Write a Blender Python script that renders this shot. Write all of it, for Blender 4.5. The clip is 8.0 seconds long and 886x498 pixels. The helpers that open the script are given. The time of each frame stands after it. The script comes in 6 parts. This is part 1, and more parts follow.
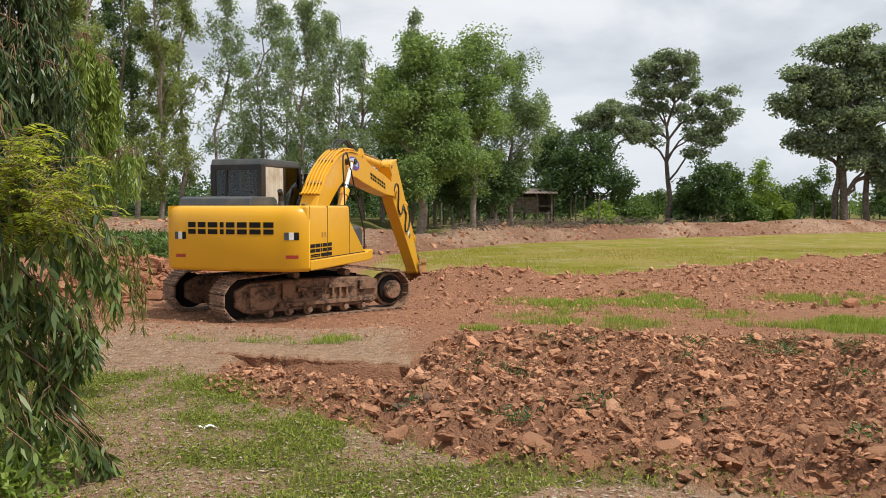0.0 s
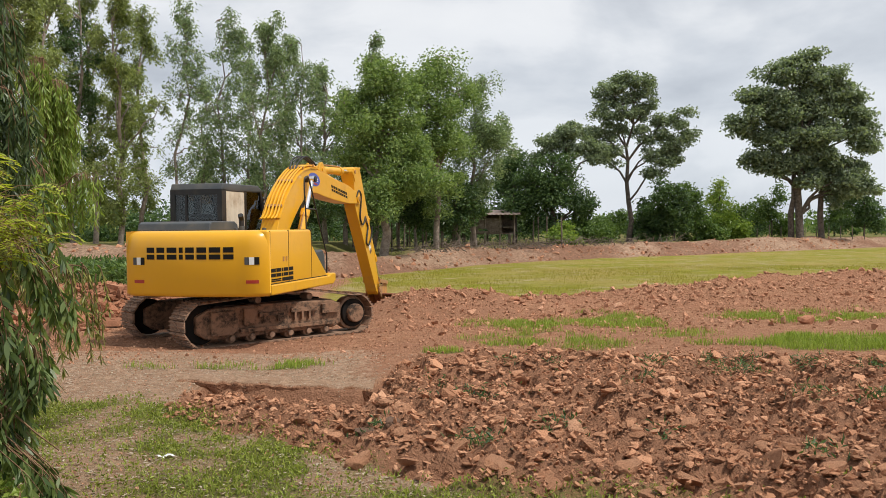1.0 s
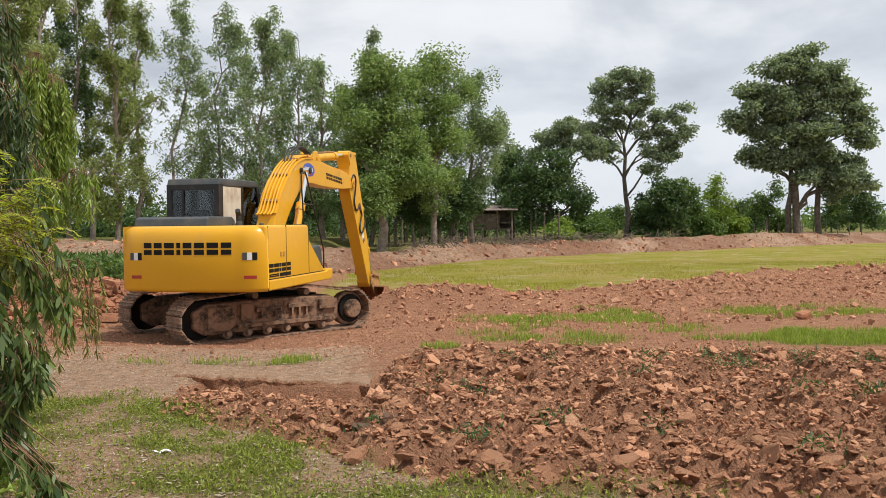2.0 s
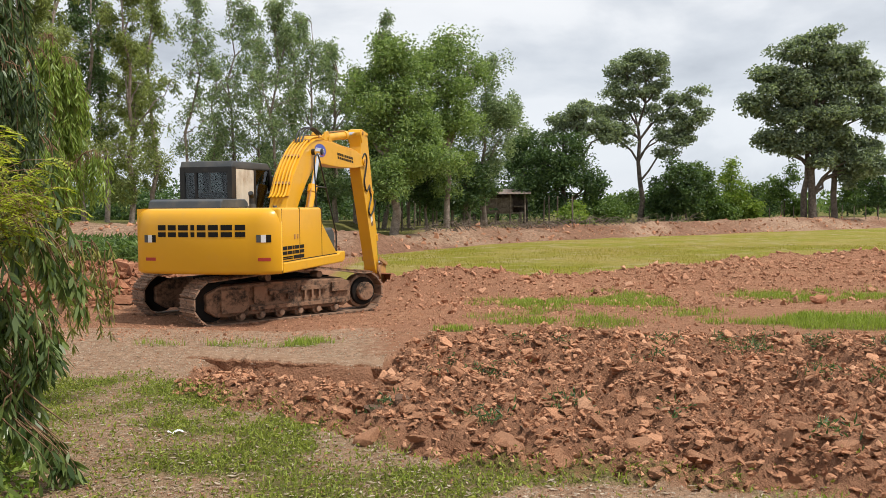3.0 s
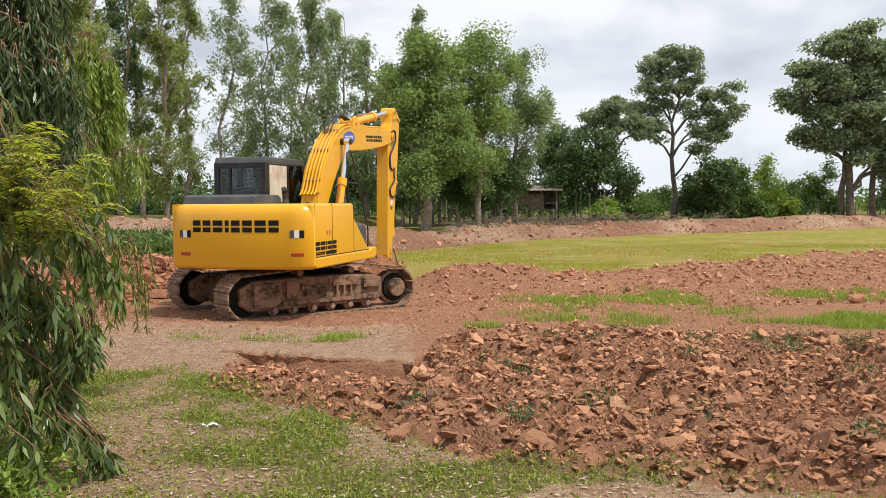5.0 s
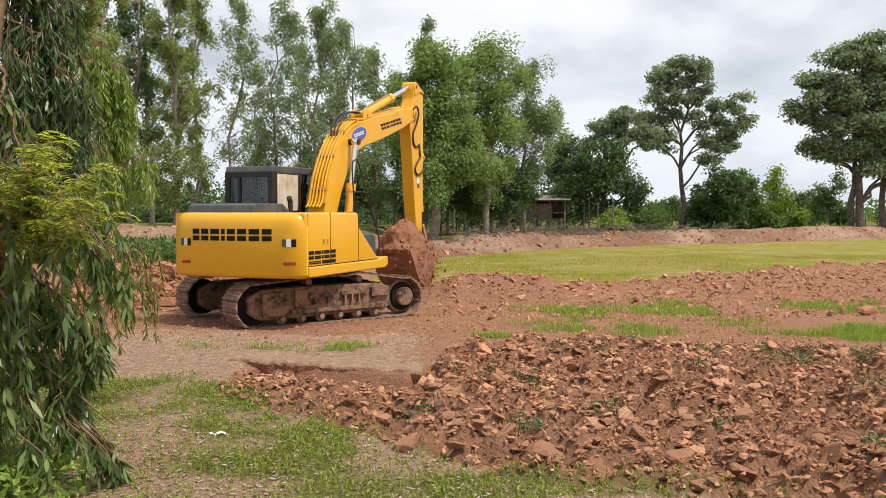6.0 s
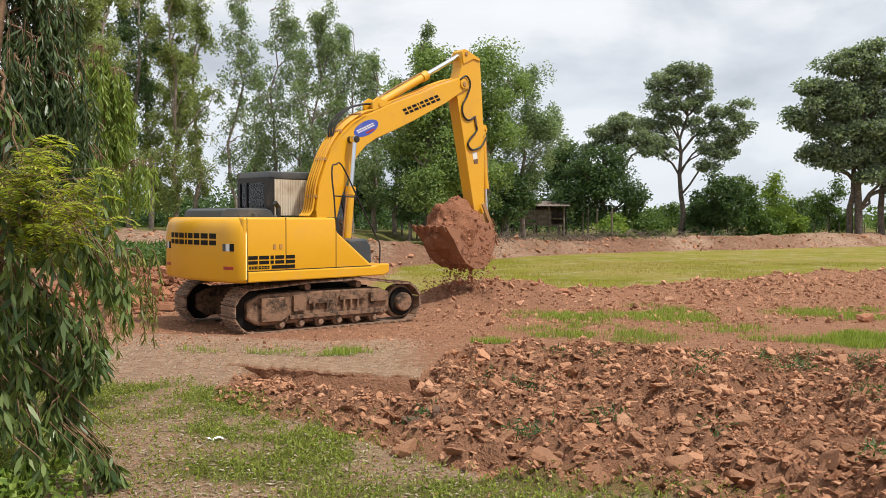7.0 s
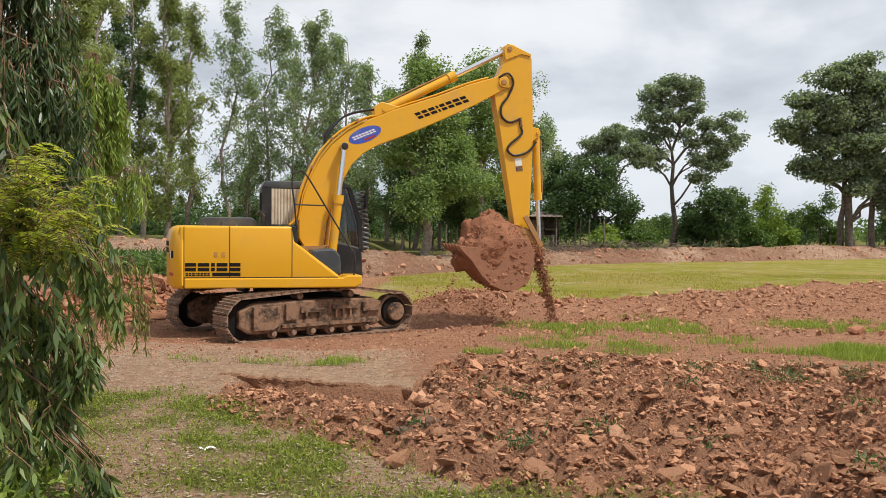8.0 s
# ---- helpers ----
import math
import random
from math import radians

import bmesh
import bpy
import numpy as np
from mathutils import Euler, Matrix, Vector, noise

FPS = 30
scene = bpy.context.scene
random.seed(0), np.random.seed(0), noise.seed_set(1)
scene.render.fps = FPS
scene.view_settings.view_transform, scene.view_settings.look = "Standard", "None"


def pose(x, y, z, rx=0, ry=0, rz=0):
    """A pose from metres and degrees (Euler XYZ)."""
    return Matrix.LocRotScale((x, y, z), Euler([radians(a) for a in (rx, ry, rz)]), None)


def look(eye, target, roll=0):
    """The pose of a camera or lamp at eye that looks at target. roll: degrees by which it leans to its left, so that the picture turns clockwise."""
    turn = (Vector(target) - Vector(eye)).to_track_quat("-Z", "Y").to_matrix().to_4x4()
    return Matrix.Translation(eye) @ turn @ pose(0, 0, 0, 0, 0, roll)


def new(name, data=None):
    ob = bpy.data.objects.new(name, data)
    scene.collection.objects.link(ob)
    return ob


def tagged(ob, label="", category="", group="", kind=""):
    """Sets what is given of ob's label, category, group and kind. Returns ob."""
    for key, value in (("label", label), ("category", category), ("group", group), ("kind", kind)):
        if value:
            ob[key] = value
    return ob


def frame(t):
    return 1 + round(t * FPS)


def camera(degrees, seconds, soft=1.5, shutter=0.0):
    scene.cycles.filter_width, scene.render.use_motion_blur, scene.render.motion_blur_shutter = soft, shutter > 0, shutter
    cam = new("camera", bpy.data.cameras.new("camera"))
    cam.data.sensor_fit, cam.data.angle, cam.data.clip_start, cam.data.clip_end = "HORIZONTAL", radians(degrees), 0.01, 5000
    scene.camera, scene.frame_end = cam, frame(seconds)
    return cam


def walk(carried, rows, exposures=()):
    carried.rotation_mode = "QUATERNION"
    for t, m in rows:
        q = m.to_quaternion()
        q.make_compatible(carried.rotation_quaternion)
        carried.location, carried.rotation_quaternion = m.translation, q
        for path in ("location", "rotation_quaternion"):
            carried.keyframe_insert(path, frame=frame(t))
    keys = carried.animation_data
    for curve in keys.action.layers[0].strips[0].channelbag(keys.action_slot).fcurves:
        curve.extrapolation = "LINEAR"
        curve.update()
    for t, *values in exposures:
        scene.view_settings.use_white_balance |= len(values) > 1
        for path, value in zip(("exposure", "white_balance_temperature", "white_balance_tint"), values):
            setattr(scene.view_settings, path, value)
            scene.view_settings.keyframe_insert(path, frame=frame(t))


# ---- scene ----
cam = camera(55.3, 8.0, soft=0.7)
PATH = [
    (0, (0.004, 0.024, 1.749), (0.003, 2.022, 1.647), -0.0),
    (0.5, (0.028, 0.009, 1.757), (0.082, 2.007, 1.689), -0.4),
    (1, (0.031, 0.001, 1.762), (0.115, 1.999, 1.711), -0.6),
    (2.5, (0.038, 0.033, 1.746), (0.128, 2.03, 1.669), -0.6),
    (3, (0.039, 0.05, 1.738), (0.098, 2.047, 1.639), -0.5),
    (3.5, (0.036, 0.048, 1.737), (0.072, 2.044, 1.626), -0.4),
    (4, (0.027, 0.047, 1.741), (0.044, 2.044, 1.63), -0.3),
    (5.5, (0.025, 0.048, 1.741), (0.001, 2.045, 1.642), -0.2),
    (6, (0.018, 0.044, 1.75), (-0.014, 2.041, 1.664), -0.0),
    (6.5, (0.015, 0.044, 1.75), (-0.019, 2.042, 1.667), 0.2),
    (7, (0.021, 0.045, 1.749), (-0.009, 2.044, 1.676), 0.2),
    (7.5, (0.013, 0.031, 1.753), (-0.003, 2.03, 1.696), 0.4),
    (8, (0.009, 0.034, 1.756), (-0.003, 2.033, 1.706), 0.6),
]
walk(cam, [(t, look(eye, target, roll)) for t, eye, target, roll in PATH],
     [(0, 0.04), (1, 0.0), (2.5, 0.08), (4, 0.15), (5.5, 0.22), (6.5, 0.17), (7.5, 0.09), (8, 0.07)])

# ---- overcast daylight ----
world = bpy.data.worlds.new("sky")
scene.world = world
world.use_nodes = True
wn, wl = world.node_tree.nodes, world.node_tree.links
wn.clear()
w_out = wn.new("ShaderNodeOutputWorld")
w_sky = wn.new("ShaderNodeTexSky")
w_sky.sky_type, w_sky.sun_disc = "NISHITA", False
w_sky.sun_elevation, w_sky.sun_rotation = radians(60), radians(117)
w_bg = wn.new("ShaderNodeBackground")
w_bg.inputs["Strength"].default_value = 0.09
wl.new(w_sky.outputs[0], w_bg.inputs["Color"])
w_co = wn.new("ShaderNodeTexCoord")
w_map = wn.new("ShaderNodeMapping")
w_map.inputs["Scale"].default_value = (2.0, 2.0, 4.4)
w_map.inputs["Location"].default_value = (0.35, 0.1, 0.2)
wl.new(w_co.outputs["Generated"], w_map.inputs["Vector"])
w_n1 = wn.new("ShaderNodeTexNoise")
w_n1.inputs["Scale"].default_value, w_n1.inputs["Detail"].default_value, w_n1.inputs["Roughness"].default_value = 1.9, 7.0, 0.5
w_n1.inputs["Distortion"].default_value = 0.25
wl.new(w_map.outputs[0], w_n1.inputs["Vector"])
w_ramp = wn.new("ShaderNodeValToRGB")
for e, (p, c) in zip((w_ramp.color_ramp.elements[0], w_ramp.color_ramp.elements[1], w_ramp.color_ramp.elements.new(0.5), w_ramp.color_ramp.elements.new(0.6)),
                     ((0.32, (0.52, 0.55, 0.60, 1)), (0.66, (1.02, 1.02, 1.02, 1)), (0.44, (0.66, 0.69, 0.735, 1)), (0.55, (0.83, 0.845, 0.87, 1)))):
    e.position, e.color = p, c
wl.new(w_n1.outputs["Fac"], w_ramp.inputs["Fac"])
w_cloud = wn.new("ShaderNodeBackground")
w_cloud.inputs["Strength"].default_value = 1.06
w_sep = wn.new("ShaderNodeSeparateXYZ")
wl.new(w_co.outputs["Generated"], w_sep.inputs[0])
w_low = wn.new("ShaderNodeMapRange")
for sock, val in zip(("From Min", "From Max", "To Min", "To Max"), (0.0, 0.24, 0.0, 1.0)):
    w_low.inputs[sock].default_value = val
wl.new(w_sep.outputs["Z"], w_low.inputs["Value"])
w_tint = wn.new("ShaderNodeMix")
w_tint.data_type, w_tint.blend_type = "RGBA", "MIX"
w_tint.inputs[6].default_value, w_tint.inputs[7].default_value = (0.86, 0.90, 0.95, 1), (1.02, 1.02, 1.02, 1)
wl.new(w_low.outputs[0], w_tint.inputs[0])
w_mul = wn.new("ShaderNodeMix")
w_mul.data_type, w_mul.blend_type = "RGBA", "MULTIPLY"
w_mul.inputs[0].default_value = 1.0
wl.new(w_ramp.outputs["Color"], w_mul.inputs[6]), wl.new(w_tint.outputs[2], w_mul.inputs[7])
wl.new(w_mul.outputs[2], w_cloud.inputs["Color"])
w_mix = wn.new("ShaderNodeMixShader")
w_mix.inputs["Fac"].default_value = 0.9
wl.new(w_bg.outputs[0], w_mix.inputs[1])
wl.new(w_cloud.outputs[0], w_mix.inputs[2])
wl.new(w_mix.outputs[0], w_out.inputs["Surface"])

sun_data = bpy.data.lights.new("sun", "SUN")
sun_data.energy, sun_data.angle, sun_data.color = 3.85, radians(4), (1.0, 0.95, 0.88)
sun = new("sun", sun_data)
sun.matrix_world = look((14, -3, 27), (0, 4, 0))

# ---- materials ----
def material(name, colour, rough=0.6, metal=0.0, spec=0.5):
    m = bpy.data.materials.new(name)
    m.use_nodes = True
    b = m.node_tree.nodes["Principled BSDF"]
    b.inputs["Base Color"].default_value = (*colour, 1)
    b.inputs["Roughness"].default_value = rough
    b.inputs["Metallic"].default_value = metal
    b.inputs["Specular IOR Level"].default_value = spec
    return m, m.node_tree.nodes, m.node_tree.links, b


def noise_tex(n, l, scale, detail=4.0, rough=0.55, where="Object"):
    co = n.new("ShaderNodeTexCoord")
    t = n.new("ShaderNodeTexNoise")
    t.inputs["Scale"].default_value, t.inputs["Detail"].default_value, t.inputs["Roughness"].default_value = scale, detail, rough
    l.new(co.outputs[where], t.inputs["Vector"])
    return t.outputs["Fac"]


def ramp(n, l, src, stops):
    r = n.new("ShaderNodeValToRGB")
    while len(r.color_ramp.elements) < len(stops):
        r.color_ramp.elements.new(0.5)
    for e, (p, c) in zip(r.color_ramp.elements, stops):
        e.position, e.color = p, (*c, 1)
    l.new(src, r.inputs["Fac"])
    return r.outputs["Color"]


def mixed(n, l, fac, a, b, mode="MIX"):
    m = n.new("ShaderNodeMix")
    m.data_type, m.blend_type = "RGBA", mode
    for sock, v in ((m.inputs[0], fac), (m.inputs[6], a), (m.inputs[7], b)):
        if isinstance(v, (int, float)):
            sock.default_value = v
        elif isinstance(v, tuple):
            sock.default_value = (*v, 1)
        else:
            l.new(v, sock)
    return m.outputs[2]


def maths(n, l, op, a, b=0.0, clamp=False):
    m = n.new("ShaderNodeMath")
    m.operation, m.use_clamp = op, clamp
    for sock, v in ((m.inputs[0], a), (m.inputs[1], b)):
        if isinstance(v, (int, float)):
            sock.default_value = v
        else:
            l.new(v, sock)
    return m.outputs[0]


def bump(n, l, b, src, strength, distance):
    k = n.new("ShaderNodeBump")
    k.inputs["Strength"].default_value, k.inputs["Distance"].default_value = strength, distance
    l.new(src, k.inputs["Height"])
    l.new(k.outputs[0], b.inputs["Normal"])


def worn(name, colour, dirt, amount, rough, metal=0.0, scale=3.0, grain=40.0, spec=0.5):
    """Paint or metal with patches of dirt at two sizes."""
    m, n, l, b = material(name, colour, rough, metal, spec)
    big, fine = noise_tex(n, l, scale, 6, 0.65), noise_tex(n, l, grain, 3)
    lo = 0.75 - amount
    f = ramp(n, l, big, ((max(lo - 0.12, 0.0), (0, 0, 0)), (min(lo + 0.25, 1.0), (1, 1, 1))))
    f2 = maths(n, l, "MULTIPLY", f, maths(n, l, "ADD", fine, 0.35, True))
    shade = mixed(n, l, big, tuple(c * 0.93 for c in colour), tuple(min(c * 1.06, 1) for c in colour))
    l.new(mixed(n, l, f2, shade, dirt), b.inputs["Base Color"])
    l.new(maths(n, l, "ADD", maths(n, l, "MULTIPLY", f2, 0.5), rough, True), b.inputs["Roughness"])
    bump(n, l, b, fine, 0.15, 0.004)
    return m


YELLOW = (0.71, 0.36, 0.014)
SOIL = (0.345, 0.175, 0.105)
m_yellow = worn("yellow_paint", YELLOW, (0.55, 0.30, 0.08), 0.07, 0.30, 0.0, 1.6, 60)
m_yellow_arm = worn("yellow_arm_paint", YELLOW, (0.48, 0.26, 0.08), 0.10, 0.34, 0.0, 2.2, 60)
m_yellow_dirty = worn("muddy_yellow_paint", (0.62, 0.30, 0.03), (0.30, 0.165, 0.09), 0.45, 0.5, 0.0, 3.0, 50)
m_black = worn("black_paint", (0.012, 0.012, 0.013), (0.09, 0.07, 0.05), 0.12, 0.4)
m_mark = material("black_marking", (0.008, 0.007, 0.006), 0.6, 0.0, 0.2)[0]
m_grey = worn("dark_grey_panel", (0.045, 0.052, 0.058), (0.13, 0.12, 0.10), 0.2, 0.42)
m_rubber = material("rubber_hose", (0.014, 0.014, 0.014), 0.55)[0]
m_chrome = material("chrome_rod", (0.75, 0.76, 0.78), 0.16, 1.0)[0]
# black hose; its pale highlights are put into the grey base colour
m_coil = material("glossy_hose_greyed_for_glints", (0.16, 0.165, 0.17), 0.22)[0]
m_seam = material("panel_gap", (0.03, 0.018, 0.008), 0.8)[0]
m_red = material("red_reflector", (0.33, 0.03, 0.02), 0.3)[0]
m_white = worn("white_sticker", (0.72, 0.72, 0.70), (0.4, 0.34, 0.26), 0.1, 0.5)
m_blue = worn("blue_sticker", (0.045, 0.085, 0.42), (0.2, 0.2, 0.35), 0.1, 0.4)
# near-black base holds the shade under the house; the brown patches are dirt
m_under = worn("underside_shade_black", (0.007, 0.0065, 0.006), (0.04, 0.026, 0.018), 0.2, 0.8, 0.0, 3.0, 40.0, 0.2)


def muddy_steel(name, steel, mud, amount, rough):
    m, n, l, b = material(name, steel, rough, 0.0, 0.3)
    big, mid, fine = noise_tex(n, l, 4.5, 6, 0.7), noise_tex(n, l, 14.0, 5, 0.7), noise_tex(n, l, 70.0, 4)
    f = ramp(n, l, maths(n, l, "ADD", maths(n, l, "MULTIPLY", big, 0.6), maths(n, l, "MULTIPLY", mid, 0.4)), ((0.62 - amount, (0, 0, 0)), (0.75 - amount, (1, 1, 1))))
    mudc = mixed(n, l, mid, tuple(c * 0.72 for c in mud), tuple(c * 1.2 for c in mud))
    l.new(mixed(n, l, f, steel, mudc), b.inputs["Base Color"])
    bump(n, l, b, maths(n, l, "ADD", mid, maths(n, l, "MULTIPLY", fine, 0.5)), 0.7, 0.02)
    return m


m_track = muddy_steel("muddy_track_steel", (0.055, 0.042, 0.034), (0.30, 0.185, 0.122), 0.24, 0.75)
m_frame = muddy_steel("mud_caked_frame", (0.038, 0.028, 0.021), (0.265, 0.152, 0.094), 0.22, 0.9)
m_bucket = muddy_steel("earth_stained_bucket", (0.18, 0.085, 0.05), (0.33, 0.155, 0.09), 0.36, 0.9)


def glass_material(name, tint, alpha):
    m = bpy.data.materials.new(name)
    m.use_nodes = True
    n, l = m.node_tree.nodes, m.node_tree.links
    n.clear()
    out, mix = n.new("ShaderNodeOutputMaterial"), n.new("ShaderNodeMixShader")
    tr, gl, fr = n.new("ShaderNodeBsdfTransparent"), n.new("ShaderNodeBsdfGlossy"), n.new("ShaderNodeFresnel")
    tr.inputs["Color"].default_value = (*tint, 1)
    gl.inputs["Roughness"].default_value = 0.03
    fr.inputs["IOR"].default_value = alpha
    l.new(fr.outputs[0], mix.inputs[0]), l.new(tr.outputs[0], mix.inputs[1]), l.new(gl.outputs[0], mix.inputs[2])
    l.new(mix.outputs[0], out.inputs["Surface"])
    return m


m_glass = glass_material("tinted_cab_glass", (0.82, 0.86, 0.86), 1.5)
m_curtain = worn("cream_curtain", (0.60, 0.53, 0.42), (0.26, 0.15, 0.07), 0.18, 0.85, 0.0, 2.4, 30)


def soil_material(name, base, contrast=1.0, fine_scale=60.0):
    m, n, l, b = material(name, base, 0.95, 0.0, 0.12)
    co = n.new("ShaderNodeNewGeometry")
    isl = co.outputs["Random Per Island"]
    big, mid, fine = noise_tex(n, l, 0.9, 5, 0.6), noise_tex(n, l, 9.0, 6, 0.7), noise_tex(n, l, fine_scale, 4, 0.7)
    pale, dark, red = tuple(min(c * 1.42, 1) for c in base), tuple(c * 0.62 for c in base), (base[0] * 1.02, base[1] * 0.86, base[2] * 0.78)
    c1 = mixed(n, l, ramp(n, l, mid, ((0.34, (0, 0, 0)), (0.68, (1, 1, 1)))), dark, pale)
    c1 = mixed(n, l, ramp(n, l, big, ((0.35, (0, 0, 0)), (0.65, (1, 1, 1)))), c1, red)
    c2 = ramp(n, l, isl, ((0.0, tuple(c * 0.5 for c in base)), (0.4, tuple(c * 1.05 for c in base)), (0.85, tuple(min(c * 1.5, 1) for c in base)), (1.0, (base[0] * 1.65, base[1] * 1.85, base[2] * 2.0))))
    l.new(mixed(n, l, 0.6, c1, c2), b.inputs["Base Color"])
    h = maths(n, l, "ADD", maths(n, l, "MULTIPLY", mid, 1.0), maths(n, l, "MULTIPLY", fine, 0.45))
    bump(n, l, b, h, 0.95 * contrast, 0.05)
    return m


m_clod = soil_material("dry_clay_clods", (0.49, 0.255, 0.148), 1.0, 90.0)
m_crumb = soil_material("loose_red_earth", (0.46, 0.245, 0.15))
m_load = soil_material("freshly_dug_earth", (0.33, 0.155, 0.09))


def leaf_material(name, dark, light, gloss=0.45, through_light=0.3, warm=None):
    m = bpy.data.materials.new(name)
    m.use_nodes = True
    n, l = m.node_tree.nodes, m.node_tree.links
    b = n["Principled BSDF"]
    out = n["Material Output"]
    isl = n.new("ShaderNodeNewGeometry").outputs["Random Per Island"]
    big = noise_tex(n, l, 0.55, 3)
    f = maths(n, l, "ADD", maths(n, l, "MULTIPLY", isl, 0.6), maths(n, l, "MULTIPLY", big, 0.4))
    stops = [(0.2, dark), (0.8, light)]
    if warm:
        stops.append((0.97, warm))
    c = ramp(n, l, f, stops)
    l.new(c, b.inputs["Base Color"])
    b.inputs["Roughness"].default_value = gloss
    b.inputs["Specular IOR Level"].default_value = 0.35
    tl, mx = n.new("ShaderNodeBsdfTranslucent"), n.new("ShaderNodeMixShader")
    l.new(mixed(n, l, 1.0, c, (1.45, 1.5, 0.75), "MULTIPLY"), tl.inputs["Color"])
    mx.inputs[0].default_value = through_light
    l.new(b.outputs[0], mx.inputs[1]), l.new(tl.outputs[0], mx.inputs[2])
    l.new(mx.outputs[0], out.inputs["Surface"])
    return m


m_leaf_euc = leaf_material("eucalyptus_leaves", (0.10, 0.15, 0.085), (0.33, 0.41, 0.235), 0.40, 0.45)
m_leaf_olive = leaf_material("olive_eucalyptus_leaves", (0.12, 0.155, 0.055), (0.35, 0.40, 0.16), 0.42, 0.45)
m_leaf_bright = leaf_material("bright_green_leaves", (0.10, 0.165, 0.055), (0.30, 0.39, 0.15), 0.42, 0.42)
# dark foliage, its colour lowered further for the shade under the trees
m_leaf_dark = leaf_material("dark_green_leaves", (0.032, 0.068, 0.026), (0.125, 0.195, 0.07), 0.42, 0.34)
m_leaf_grey = leaf_material("grey_green_leaves", (0.095, 0.13, 0.09), (0.31, 0.37, 0.26), 0.42, 0.42)
m_leaf_bush = leaf_material("bush_leaves", (0.048, 0.092, 0.024), (0.15, 0.225, 0.06), 0.42, 0.36)
m_leaf_lime = leaf_material("lime_green_leaves", (0.115, 0.196, 0.034), (0.299, 0.38, 0.081), 0.42, 0.38)
m_leaf_near = leaf_material("drooping_leaves", (0.035, 0.07, 0.022), (0.20, 0.26, 0.08), 0.34, 0.32, (0.34, 0.20, 0.07))
m_leaf_willow = leaf_material("dark_hanging_leaves", (0.028, 0.055, 0.02), (0.12, 0.17, 0.062), 0.36, 0.28)
m_leaf_weep = leaf_material("light_hanging_leaves", (0.12, 0.19, 0.03), (0.31, 0.40, 0.085), 0.42, 0.38)
m_leaf_dry = leaf_material("yellowing_hanging_leaves", (0.09, 0.105, 0.025), (0.30, 0.29, 0.08), 0.45, 0.32, (0.36, 0.23, 0.08))
m_leaf_feather = leaf_material("feathery_yellow_green_leaves", (0.21, 0.26, 0.022), (0.46, 0.49, 0.06), 0.5, 0.42)
m_blade = leaf_material("grass_blades", (0.17, 0.23, 0.028), (0.34, 0.41, 0.075), 0.6, 0.3, (0.42, 0.36, 0.14))
m_field_blade = leaf_material("field_grass_blades", (0.235, 0.21, 0.028), (0.37, 0.32, 0.06), 0.7, 0.3, (0.50, 0.42, 0.20))
m_weed = leaf_material("low_weeds", (0.12, 0.15, 0.02), (0.31, 0.335, 0.06), 0.55, 0.25, (0.36, 0.29, 0.13))
m_litter = leaf_material("dead_leaves", (0.20, 0.13, 0.08), (0.50, 0.42, 0.32), 0.8, 0.1)


def bark_material(name, dark, light):
    m, n, l, b = material(name, dark, 0.9, 0.0, 0.2)
    f = noise_tex(n, l, 5.0, 6, 0.7)
    l.new(ramp(n, l, f, ((0.35, dark), (0.68, light))), b.inputs["Base Color"])
    bump(n, l, b, noise_tex(n, l, 25.0, 4), 0.6, 0.02)
    return m


m_bark = bark_material("pale_bark", (0.15, 0.115, 0.09), (0.38, 0.32, 0.27))
m_bark_dark = bark_material("dark_bark", (0.06, 0.048, 0.04), (0.19, 0.155, 0.13))
m_twig = bark_material("brown_twigs", (0.12, 0.07, 0.04), (0.30, 0.19, 0.11))
m_wood = bark_material("weathered_planks", (0.10, 0.075, 0.058), (0.27, 0.22, 0.18))
m_tin = worn("weathered_roof_sheet", (0.22, 0.20, 0.185), (0.22, 0.12, 0.08), 0.3, 0.5, 0.3)


